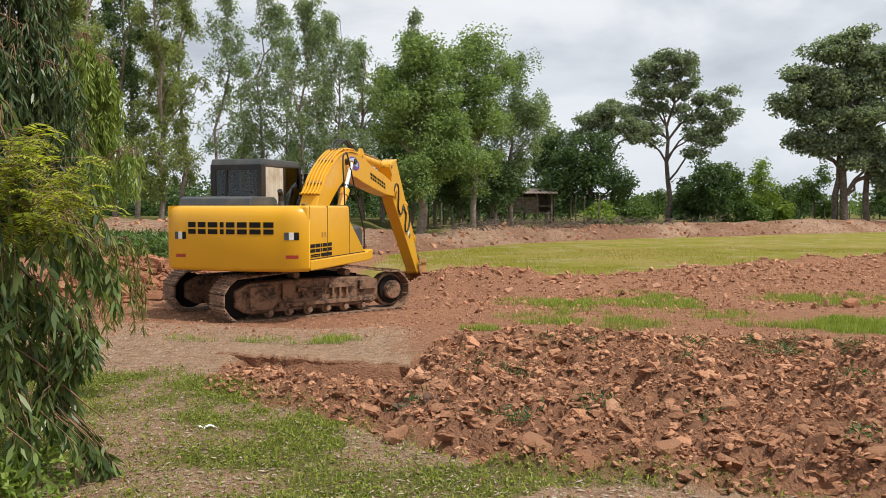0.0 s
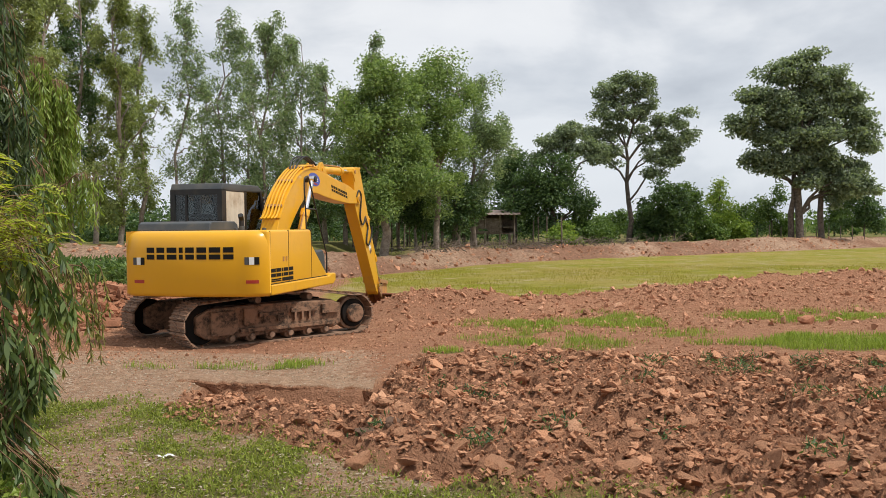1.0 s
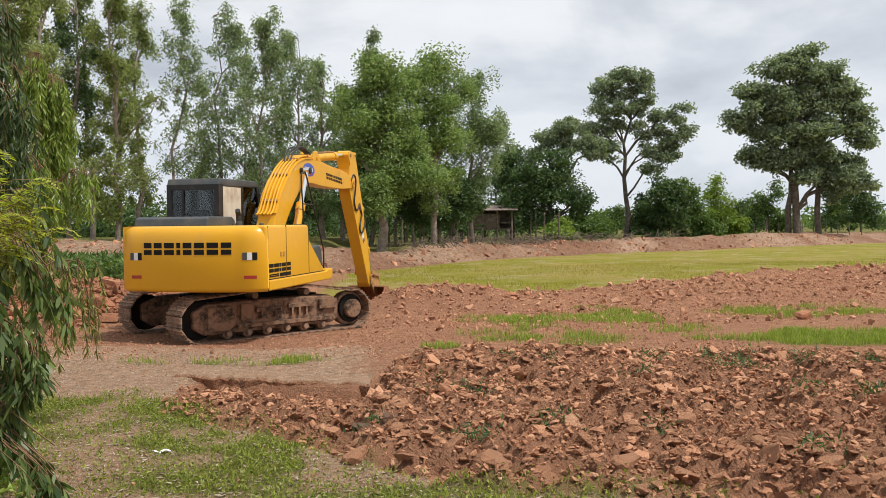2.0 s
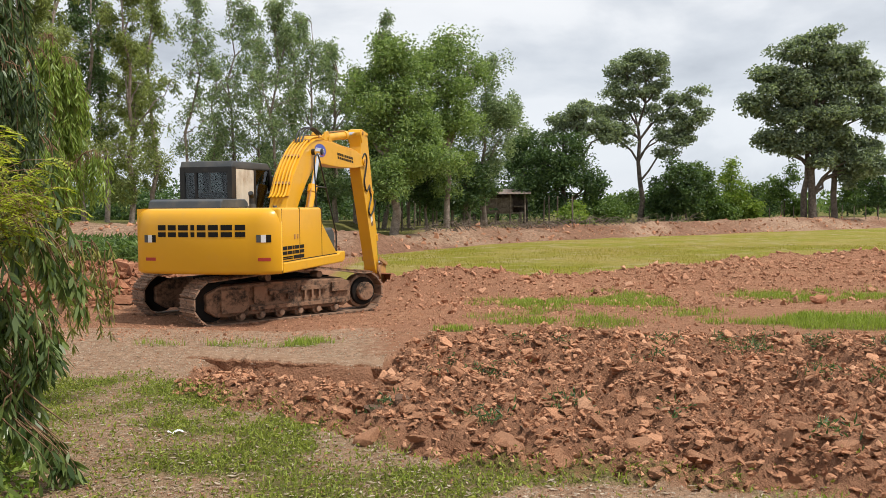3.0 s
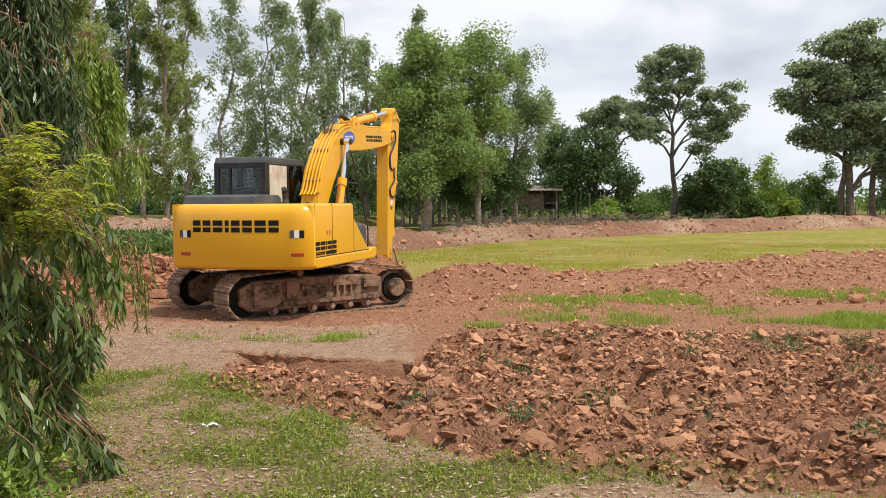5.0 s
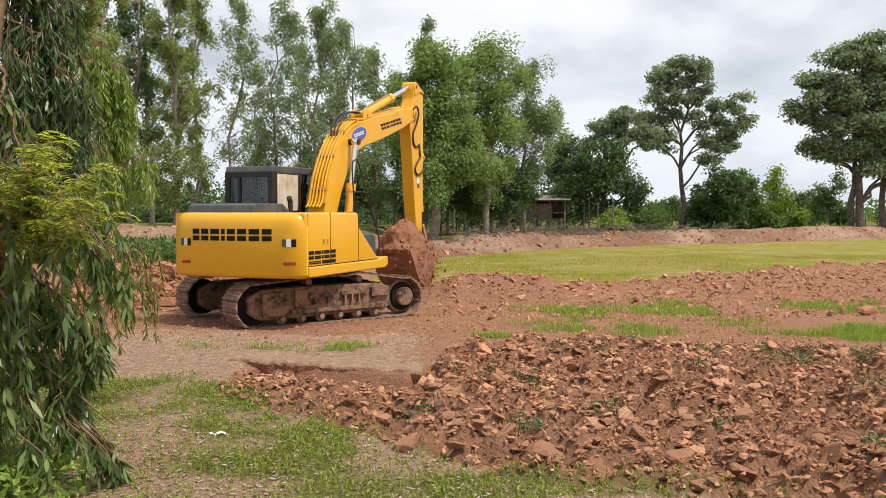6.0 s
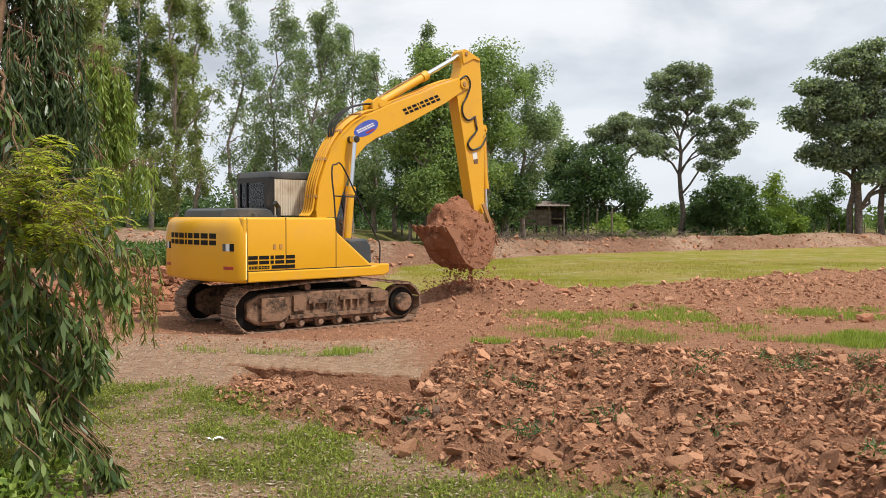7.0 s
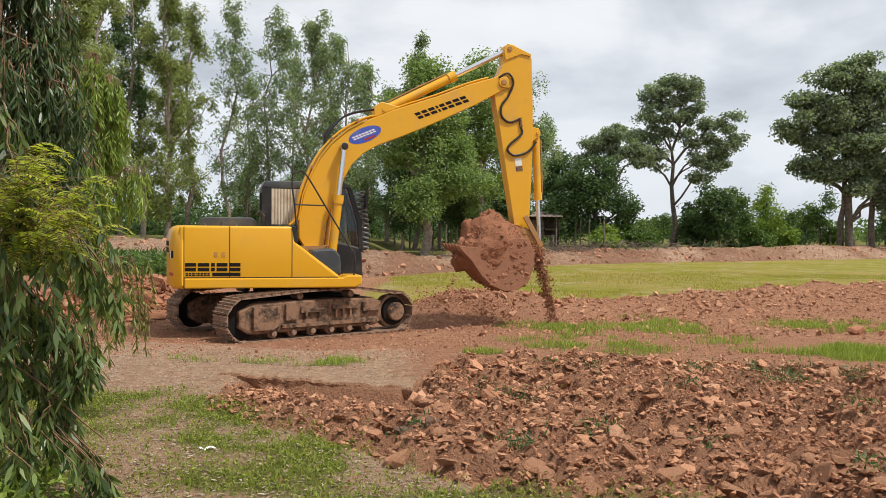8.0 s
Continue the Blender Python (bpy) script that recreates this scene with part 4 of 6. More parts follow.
        part("hose", tube(bent([(-0.10, s * 0.17, -0.08), (-0.15, s * 0.19, 0.10), (0.02, s * 0.19, 0.18), (0.25, s * 0.17, 0.06), (0.42, s * 0.16, -0.10), (0.62, s * 0.16, -0.12), (0.74, s * 0.15, 0.02), (0.70, s * 0.15, 0.22), (0.68, s * 0.15, 0.24)], 5), 0.020, 8), m_rubber, stick)
        part("hose", tube(bent([(0.85, s * 0.15, 0.22), (0.98, s * 0.16, 0.22), (1.13, s * 0.16, -0.02), (1.24, s * 0.16, -0.10), (1.36, s * 0.16, 0.02), (1.32, s * 0.16, 0.30), (1.16, s * 0.16, 0.48)], 5), 0.020, 8), m_rubber, stick)
        part("hose_fitting", tube([(0.68, s * 0.14, 0.23), (0.86, s * 0.15, 0.23)], 0.03, 8), m_frame, stick)
        part("sticker", box(1.42, 1.56, *sorted((s * 0.134, s * 0.139)), 0.02, 0.15), m_white, stick)
        part("sticker", box(1.57, 1.66, *sorted((s * 0.134, s * 0.139)), 0.02, 0.15), m_frame, stick)
    part("pin", disc(STICK_TAIL[0], STICK_TAIL[1], -0.18, 0.18, 0.045, 16, 0.008), m_yellow_dirty, stick)
    cb = prism([(0.86, 0.44), (0.92, 0.60), (1.06, 0.60), (1.16, 0.40)], -0.10, -0.06, "y", 0.008)
    prism([(0.86, 0.44), (0.92, 0.60), (1.06, 0.60), (1.16, 0.40)], 0.06, 0.10, "y", 0.008, 2, cb)
    disc(BUCKET_CYL[0], BUCKET_CYL[1], -0.12, 0.12, 0.03, 12, 0, cb)
    part("cylinder_bracket", cb, m_yellow_arm, stick)
    part("pin", disc(STICK, 0, -0.20, 0.20, 0.055, 16, 0.008), m_yellow_dirty, stick)
    # bucket
    shell = [(1.30, 0.02), (1.22, 0.25), (1.05, 0.62), (0.90, 0.82), (0.68, 0.97), (0.42, 1.00), (0.20, 0.90), (0.06, 0.68), (-0.02, 0.40), (0.05, 0.12)]
    inner = [(x * 0.94 + 0.035, y * 0.955 + 0.005) for x, y in shell]
    bucket = part("bucket", prism(shell + inner[::-1], -0.48, 0.48, "y"), m_bucket, excavator, "earth-stained digging bucket")
    for s in (-1, 1):
        part("side_plate", prism([(1.38, 0.0)] + shell[1:] + [(0.3, 0.06), (0.9, 0.13)], *sorted((s * 0.455, s * 0.485)), "y", 0.006), m_bucket, bucket)
        part("ear", prism([(-0.09, -0.03), (-0.04, -0.09), (0.07, -0.06), (0.20, 0.25), (0.16, 0.72), (0.0, 0.62), (-0.36, 0.45), (-0.36, 0.38), (-0.28, 0.33)], *sorted((s * 0.15, s * 0.19)), "y", 0.01), m_yellow_dirty, bucket)
    rb = np.random.default_rng(88)
    for s in (-1, 1):
        at = np.stack([rb.uniform(0.12, 1.0, 90), np.full(90, s * 0.485), rb.uniform(0.16, 0.85, 90)], 1)
        v, f = scatter(rb, at, np.clip(np.exp(rb.normal(math.log(0.034), 0.5, 90)), 0.012, 0.10), LUMPS, 1.2)
        v[:, 1] = s * 0.485 + (v[:, 1] - s * 0.485) * 0.5
        clinging = new("stuck_earth", mesh_from("stuck_earth", v, f, m_load))
        clinging.parent = bucket
        tagged(clinging, "moist earth clinging to the bucket", "", "", "stuff")
    rim = np.array(shell[2:9])
    pick = rb.random(120) * 5.99
    i = pick.astype(int)
    on = rim[i] + (rim[i + 1] - rim[i]) * (pick - i)[:, None]
    v, f = scatter(rb, np.stack([on[:, 0], rb.uniform(-0.46, 0.46, 120), on[:, 1]], 1), np.clip(np.exp(rb.normal(math.log(0.036), 0.5, 120)), 0.014, 0.10), LUMPS, 1.5)
    clinging = new("stuck_earth", mesh_from("stuck_earth", v, f, m_load))
    clinging.parent = bucket
    tagged(clinging, "moist earth clinging to the bucket", "", "", "stuff")
    part("cutting_lip", prism([(1.40, -0.01), (1.36, 0.06), (1.22, 0.27), (1.18, 0.25)], -0.49, 0.49, "y", 0.008), m_bucket, bucket)
    for y in (-0.42, -0.21, 0.0, 0.21, 0.42):
        part("tooth", prism([(1.34, 0.0), (1.43, -0.05), (1.445, -0.035), (1.39, 0.10), (1.31, 0.12)], y - 0.04, y + 0.04, "y", 0.008), m_bucket, bucket)
    part("pin", disc(BUCKET_PIN[0], BUCKET_PIN[1], -0.21, 0.21, 0.045, 14, 0.006), m_frame, bucket)
    # link between stick and bucket cylinder
    lk = bmesh.new()
    for s in (-1, 1):
        b = prism([(-0.05, -0.05), (0.60, -0.045), (0.64, 0.0), (0.60, 0.045), (-0.05, 0.05)], *sorted((s * 0.20, s * 0.235)), "y", 0.01)
        joined(lk, b)
    link = part("bucket_link", lk, m_yellow_dirty, excavator)
    cyl = {}
    for name, y, bl, br_, rl, rr in (("lift", -0.30, 1.42, 0.075, 1.15, 0.045), ("lift", 0.30, 1.42, 0.075, 1.15, 0.045), ("arm", 0.0, 1.50, 0.080, 1.30, 0.05), ("tilt", 0.0, 1.25, 0.068, 1.25, 0.04)):
        b = shaft(bl, br_, 18, br_ * 1.05, 0.07)
        tube([(bl - 0.14, 0, 0), (bl + 0.01, 0, 0)], br_ * 1.22, 18, b)
        barrel = part("cylinder_barrel", b, m_yellow_arm, excavator, "", False)
        part("cylinder_pipe", tube(bent([(0.12, -br_ * 0.2, br_ * 1.3), (bl * 0.5, -br_ * 0.2, br_ * 1.35), (bl - 0.1, -br_ * 0.2, br_ * 1.2)], 3), 0.014, 6), m_yellow_dirty, barrel)
        rod = part("cylinder_rod", shaft(rl, rr, 16, rr * 1.5, 0.06), m_chrome, excavator, "", False)
        cyl.setdefault(name, []).append((y, barrel, rod))
    return boom, stick, bucket, link, cyl


boom, stick, bucket, link, cylinders = arm_parts()

# ---- trees and plants ----
def leaf_quads(r, centres, length, width, droop, up=0.0, facing=None):
    """Leaves as small pointed blades at the given places; droop 0: any way, 1: hanging; facing: the way their upper sides look."""
    n = len(centres)
    d = r.normal(size=(n, 3))
    d /= np.linalg.norm(d, axis=1, keepdims=True)
    d[:, 2] = d[:, 2] * (1 - droop) - droop + up
    d /= np.linalg.norm(d, axis=1, keepdims=True)
    if facing is None:
        s = np.cross(d, r.normal(size=(n, 3)))
    else:
        look_to = facing + 0.55 * r.normal(size=(n, 3))
        s = np.cross(look_to, d)
    s /= np.linalg.norm(s, axis=1, keepdims=True) + 1e-9
    L = length * r.uniform(0.65, 1.3, (n, 1))
    W = width * r.uniform(0.65, 1.3, (n, 1))
    nrm = np.cross(d, s) * W * 0.35
    v = np.stack([centres, centres + d * L * 0.42 + s * W * 0.5 + nrm, centres + d * L, centres + d * L * 0.42 - s * W * 0.5 + nrm], 1)
    return v.reshape(-1, 3), np.arange(4 * n).reshape(n, 4)


def bars_mesh(name, lines, mat, most=6):
    """Tapering limbs: lines of (points, first radius, last radius)."""
    V, F, base = [], [], 0
    for pts, r0, r1 in lines:
        pts = np.asarray(pts, float)
        k = len(pts)
        sides = most if r0 > 0.05 else min(most, 3)
        t = np.gradient(pts, axis=0)
        t /= np.linalg.norm(t, axis=1, keepdims=True) + 1e-9
        ref = np.array([0.31, 0.95, 0.05])
        a = np.cross(t, ref)
        a /= np.linalg.norm(a, axis=1, keepdims=True) + 1e-9
        b = np.cross(t, a)
        rad = np.linspace(r0, r1, k)[:, None, None]
        ang = np.arange(sides) * 2 * np.pi / sides
        ringv = pts[:, None] + rad * (np.cos(ang)[None, :, None] * a[:, None] + np.sin(ang)[None, :, None] * b[:, None])
        V.append(ringv.reshape(-1, 3))
        i = np.arange((k - 1) * sides).reshape(k - 1, sides)
        j = np.roll(i, -1, 1)
        F.append(np.stack([i, j, j + sides, i + sides], -1).reshape(-1, 4) + base)
        base += k * sides
    return mesh_from(name, np.concatenate(V), np.concatenate(F), mat, True)


def arc(p, q, sag, n=6, r=None, wob=0.0):
    p, q = np.asarray(p, float), np.asarray(q, float)
    u = np.linspace(0, 1, n)[:, None]
    pts = p + (q - p) * u
    pts[:, 2:] += sag * 4 * u * (1 - u)
    if r is not None and wob:
        pts[1:-1] += r.normal(size=(n - 2, 3)) * wob
    return pts


def tree(name, label, x, y, height, lobes, seed, bark, leaf, trunk_r=0.16, lean=(0.0, 0.0), leaf_size=(0.22, 0.09), per_lobe=1500, droop=0.35, clump=0.38, twigs=12, group="", trunks=((0.0, 0.0),), z=None, tall=1.0, wide=1.0):
    """A tree with its trunk, limbs to each lobe of the crown and a crown of single leaves. lobes: (dx, dy, z, rx, rz, share)."""
    r = np.random.default_rng(seed)
    base = float(ground_z(x, y, False)) - 0.05 if z is None else z
    root = new(name)
    root.location = (x, y, base)
    lines, leaves, facing = [], [], []

    def uneven(a, b, c, d, e, g):
        out = [(a, b, c, d * 0.82, e * 0.85, g * 0.5)]
        for k in range(3):
            q = r.normal(size=3)
            q /= np.linalg.norm(q)
            s = r.uniform(0.35, 0.6)
            out.append((a + q[0] * d * 0.85, b + q[1] * d * 0.7, c + q[2] * e * 0.9, d * s, e * s, g * 0.17))
        return out
    lobes = [(a * wide, b * wide, c * tall, d * wide, e * tall, g) for a, b, c, d, e, g in lobes]
    lobes = [q for lobe in lobes for q in uneven(*lobe)]
    height = height * tall
    for tx, ty in trunks:
        top = np.array([tx + lean[0] * height, ty + lean[1] * height, height * 0.93])
        spine = arc((tx, ty, 0), top, 0, 9, r, 0.012 * height)
        spine[0] = (tx, ty, -0.1)
        lines.append((spine, trunk_r * (1.25 if tx == 0 else 1.0), trunk_r * 0.16))
        main = spine if tx == 0 else main
    for dx, dy, lz, rx, rz, share in lobes:
        c = np.array([dx, dy, lz])
        want = max(0.12 * height, lz - 0.9 * math.hypot(dx, dy) - 0.5 * rz)
        k = int(np.argmin(abs(main[:, 2] - want)))
        far = math.hypot(dx - main[k, 0], dy - main[k, 1])
        if far > 0.25 and share > 0.2:
            limb = arc(main[k], c, 0.12 * far, 6, r, 0.05 * far)
            lines.append((limb, trunk_r * 0.5, trunk_r * 0.14))
        n = max(3, int(twigs * share * 1.3))
        d = r.normal(size=(n, 3))
        d /= np.linalg.norm(d, axis=1, keepdims=True)
        cl = c + d * (r.uniform(0.15, 1.0, (n, 1)) ** 0.55) * np.array([rx, rx, rz]) * 0.92
        for q in cl:
            j = int(np.argmin(np.linalg.norm(main - (q - [0, 0, 0.5 * rz]), axis=1)))
            start = c if far > 0.25 else main[j]
            lines.append((arc(start, q, 0.06, 4, r, 0.05), trunk_r * 0.17, 0.012))
        m = int(per_lobe * share)
        size = clump * r.uniform(0.6, 1.35, n)
        pick = r.integers(0, n, m)
        ball = r.normal(size=(m, 3))
        ball *= r.random((m, 1)) ** 0.42 / np.linalg.norm(ball, axis=1, keepdims=True)
        leaves.append(cl[pick] + ball * 1.65 * (size[pick, None] * (np.array([0.8, 0.8, 1.15]) if droop > 0.45 else np.array([1.1, 1.1, 0.7]))))
        facing.append(ball + 0.45 * (cl[pick] - c) / np.array([rx, rx, rz]) + [0, 0, 0.35])
    trunk = new("trunk", bars_mesh("trunk", lines, bark))
    trunk.parent = root
    v, f = leaf_quads(r, np.concatenate(leaves), leaf_size[0], leaf_size[1], droop, 0.0, np.concatenate(facing))
    crown = new("crown", mesh_from("crown", v, f, leaf))
    crown.parent = root
    return tagged(root, label, "tree", group)


def spot(side, d):
    """x and y of a place d metres ahead; side: its bearing, 784 straight ahead, more to the right."""
    return (side - 784) / 1496 * d, d


def column_lobes(r, height, low, wide, n, lean=0.0, top_wide=0.5):
    out = []
    for k in range(n):
        u = (k + 0.5) / n
        z = height * (low + (0.97 - low) * u)
        w = wide * (0.62 + 0.5 * math.sin(math.pi * min(u * 1.15, 1.0))) * (1 - (1 - top_wide) * u ** 2)
        a = r.uniform(0, 6.28)
        off = w * r.uniform(0.1, 0.55)
        out.append((lean * z + off * math.cos(a), off * math.sin(a), z, w * r.uniform(0.7, 1.05), height * (0.97 - low) / n * r.uniform(0.55, 0.85), r.uniform(0.7, 1.3)))
    return out


# slender eucalyptus row behind the bank: (direction, distance, height, crown width, lowest foliage, density)
ROW = ((92, 33, 12.5, 1.6, 0.16, 1.0), (150, 38, 13.5, 1.5, 0.18, 1.0), (205, 43, 14.2, 1.6, 0.2, 1.0), (243, 46, 14.4, 1.5, 0.12, 0.95), (285, 42, 13.0, 1.5, 0.1, 1.0), (322, 47, 13.4, 1.35, 0.14, 0.8),
       (390, 43, 12.6, 1.35, 0.2, 0.75), (432, 49, 9.6, 0.9, 0.2, 0.4), (468, 44, 12.3, 1.35, 0.22, 0.78), (504, 48, 11.6, 1.1, 0.2, 0.45), (534, 42, 11.4, 1.4, 0.2, 0.8), (568, 46, 11.4, 1.1, 0.22, 0.6),
       (602, 43, 10.9, 1.3, 0.2, 0.8), (642, 45, 9.6, 1.3, 0.16, 0.95), (676, 47, 8.9, 1.2, 0.16, 1.0), (724, 47, 12.2, 0.9, 0.3, 0.7), (430, 52, 4.6, 1.2, 0.12, 0.5), (520, 54, 5.0, 1.3, 0.12, 0.5), (590, 52, 5.6, 1.3, 0.12, 0.6))
for k, (side, d, h, w, low, dens) in enumerate(ROW):
    x, y = spot(side, d)
    rr = np.random.default_rng(100 + k)
    kind = m_leaf_olive if k < 6 and k != 2 else (m_leaf_dark if k > 15 or k == 2 else m_leaf_euc)
    tree("eucalyptus_tree", "slender eucalyptus with pale trunk and grey-green plumes of leaves", x, y, h, column_lobes(rr, h, low, w * 1.2, 11, rr.uniform(-0.035, 0.045)), 200 + k, m_bark, kind,
         0.085 if 5 < k < 13 else 0.125, (rr.uniform(-0.03, 0.04), 0.0), (0.20, 0.07), int(1150 * dens * (0.9 if k < 6 else 0.56)), 0.6, 0.24, 10, "eucalyptus row")

# broad bright crowns in the middle
x, y = spot(742, 39)
tree("broadleaf_tree", "broad bright green tree with a thick pale trunk", x, y, 9.6, [(-0.1, 0, 3.0, 1.7, 1.3, 1.0), (0.2, 0, 5.0, 1.9, 1.5, 1.4), (-0.6, -0.3, 6.4, 1.3, 1.2, 0.9), (0.9, 0.2, 6.9, 1.5, 1.3, 1.0), (0.4, 0, 8.3, 1.2, 1.0, 0.7), (-0.9, 0.1, 7.6, 0.9, 0.9, 0.5), (1.6, -0.3, 4.2, 1.3, 1.4, 0.9), (-0.2, 0, 9.4, 0.55, 0.7, 0.25)], 301, m_bark, m_leaf_bright, 0.19, (0.01, 0), (0.17, 0.09), 4200, 0.3, 0.42, 20, "trees in the middle", tall=0.93)
x, y = spot(836, 43.5)
tree("broadleaf_tree", "tall bright green tree with a rounded top", x, y, 10.6, [(0, 0, 3.2, 1.6, 1.4, 0.9), (-0.5, 0, 5.2, 1.7, 1.4, 1.0), (0.8, 0.2, 5.6, 1.6, 1.5, 1.0), (-0.3, -0.3, 7.4, 1.6, 1.3, 1.0), (1.0, 0, 8.0, 1.5, 1.3, 0.9), (0.3, 0, 9.6, 1.1, 0.8, 0.5), (-1.1, 0, 8.8, 0.9, 0.8, 0.4)], 302, m_bark, m_leaf_bright, 0.14, (0.015, 0), (0.17, 0.09), 3700, 0.3, 0.42, 20, "trees in the middle", tall=1.0, wide=1.05)
x, y = spot(905, 47.5)
tree("broadleaf_tree", "green tree with drooping outer twigs", x, y, 9.7, [(0, 0, 2.8, 1.5, 1.3, 0.9), (0.5, 0, 4.4, 1.6, 1.4, 1.0), (-0.4, 0, 6.0, 1.4, 1.4, 0.9), (0.7, 0.2, 6.7, 1.2, 1.3, 0.8), (0.1, 0, 8.3, 1.1, 1.1, 0.6), (1.25, 0, 5.4, 0.9, 1.0, 0.5)], 303, m_bark, m_leaf_euc, 0.12, (0.01, 0), (0.18, 0.07), 3300, 0.5, 0.4, 20, "trees in the middle", tall=1.05, wide=1.2)
x, y = spot(966, 63)
tree("broadleaf_tree", "slim tree with a loose grey-green crown", x, y, 6.4, column_lobes(np.random.default_rng(9), 6.4, 0.25, 1.2, 5), 304, m_bark, m_leaf_euc, 0.11, (0, 0), (0.22, 0.09), 1300, 0.45, 0.36, 10, "trees in the middle")
for k, (side, d, h, w, mat) in enumerate(((700, 44, 4.6, 1.3, m_leaf_dark), (800, 46, 4.4, 1.5, m_leaf_dark), (872, 47, 4.2, 1.5, m_leaf_dark), (770, 48, 6.2, 1.6, m_leaf_dark), (640, 50, 4.0, 1.4, m_leaf_dark))):
    x, y = spot(side, d)
    tree("young_tree", "low dark green tree with dense shaded crown", x, y, h, column_lobes(np.random.default_rng(50 + k), h, 0.30, w, 4, 0, 0.8), 310 + k, m_bark, mat, 0.08, (0, 0), (0.2, 0.10), 1300, 0.3, 0.4, 9, "low trees behind the bank")

# dark round tree beside the hut, the leaning one, the two field trees
x, y = spot(1042, 57)
tree("dark_tree", "dense dark green round tree beside the hut", x, y, 6.6, [(0, 0, 2.4, 2.5, 1.5, 1.3), (-1.0, 0, 4.0, 1.9, 1.4, 1.0), (1.0, 0, 3.8, 1.8, 1.4, 1.0), (0, 0, 5.2, 1.9, 1.2, 1.0), (1.7, 0, 2.4, 1.1, 1.2, 0.6), (-1.9, 0, 2.8, 1.1, 1.4, 0.6)], 321, m_bark_dark, m_leaf_dark, 0.2, (0, 0), (0.24, 0.13), 2100, 0.3, 0.45, 14)
x, y = spot(975, 60)
tree("dark_tree", "dark green tree behind the hut", x, y, 6.6, [(0, 0, 3.0, 2.0, 1.5, 1.2), (0.6, 0, 4.8, 1.7, 1.3, 1.0), (-0.8, 0, 4.4, 1.3, 1.2, 0.8), (0.3, 0, 6.0, 1.0, 0.7, 0.4)], 322, m_bark_dark, m_leaf_dark, 0.16, (0, 0), (0.24, 0.12), 1700, 0.3, 0.45, 12)
x, y = spot(1086, 58)
tree("leaning_tree", "leaning tree with bare trunk and flat dark crown", x, y, 8.0, [(-0.9, 0, 7.2, 1.3, 0.75, 1.0), (0.5, 0, 6.7, 1.1, 0.7, 0.8), (-2.1, 0, 6.6, 0.9, 0.6, 0.5), (1.5, 0, 6.4, 0.8, 0.7, 0.5), (-0.2, 0, 8.0, 0.8, 0.5, 0.4), (-2.9, 0, 6.0, 0.6, 0.5, 0.3)], 323, m_bark_dark, m_leaf_grey, 0.17, (-0.07, 0), (0.21, 0.13), 2200, 0.25, 0.30, 16)
x, y = spot(1179, 62)
tree("field_tree", "tall open tree with dark trunk and grey-green leaf clumps", x, y, 12.6,
     [(0.2, 0, 12.0, 1.3, 0.8, 0.8), (-1.5, 0.2, 11.2, 1.1, 0.9, 0.8), (1.2, 0, 11.2, 1.0, 0.9, 0.7), (-0.4, 0, 10.2, 1.5, 1.0, 0.9), (-1.9, 0, 9.6, 0.9, 0.8, 0.6), (1.4, 0, 9.6, 0.9, 0.8, 0.6), (-2.1, 0.2, 8.0, 1.1, 0.8, 0.8), (-0.4, 0.3, 8.4, 1.1, 0.8, 0.6), (-2.4, 0, 6.5, 0.9, 0.6, 0.5), (-1.0, 0, 6.5, 0.9, 0.7, 0.5),
      (1.1, 0, 8.0, 0.8, 0.7, 0.4), (2.4, 0, 8.4, 1.0, 0.8, 0.6), (3.9, 0, 9.2, 1.0, 0.8, 0.7), (3.2, 0.2, 7.4, 1.3, 0.8, 0.9), (4.6, 0, 7.9, 0.7, 0.7, 0.4), (1.9, 0, 6.6, 1.0, 0.7, 0.6), (3.6, 0, 6.0, 1.0, 0.6, 0.5), (1.8, 0, 5.3, 0.8, 0.5, 0.4)],
     324, m_bark_dark, m_leaf_grey, 0.17, (0.012, 0), (0.21, 0.13), 2000, 0.25, 0.30, 17)
x, y = spot(1492, 64)
tree("field_tree", "large spreading tree with two trunks and dark crown", x, y, 14.0,
     [(0.4, 0, 12.8, 1.6, 1.1, 0.9), (-1.2, 0, 11.6, 1.6, 1.2, 1.0), (2.2, 0, 12.0, 1.7, 1.2, 1.0), (-2.9, 0, 10.0, 1.6, 1.2, 1.0), (0.2, 0, 10.2, 1.7, 1.4, 1.1), (3.6, 0, 10.0, 1.6, 1.4, 1.0), (-3.9, 0, 8.2, 1.3, 1.0, 0.8), (-1.6, 0, 8.3, 1.6, 1.1, 1.0), (1.6, 0, 8.2, 1.7, 1.2, 1.0), (4.4, 0, 7.8, 1.5, 1.2, 1.0), (-3.0, 0, 6.0, 1.2, 0.7, 0.6), (-1.0, 0, 5.6, 1.2, 0.8, 0.7), (1.2, 0, 5.8, 1.3, 1.0, 0.8), (3.4, 0, 5.4, 1.6, 1.2, 1.0), (2.9, 0, 3.6, 1.3, 1.0, 0.7), (0.2, 0, 7.0, 2.2, 1.2, 1.4), (-1.9, 0, 9.4, 1.8, 1.3, 1.2), (2.6, 0, 9.0, 2.0, 1.6, 1.4), (-2.4, 0, 7.2, 1.6, 1.0, 1.0), (0.9, 0, 11.4, 1.8, 1.3, 1.0), (1.0, 0, 4.5, 1.7, 0.9, 0.9), (3.9, 0, 4.4, 1.8, 1.0, 1.0), (-2.0, 0, 5.2, 1.2, 0.7, 0.6)],
     325, m_bark_dark, m_leaf_grey, 0.25, (0.01, 0), (0.29, 0.18), 2300, 0.25, 0.42, 18, trunks=((0.0, 0.0), (1.9, 0.4), (-0.45, 0.5)), tall=1.03, wide=1.05)
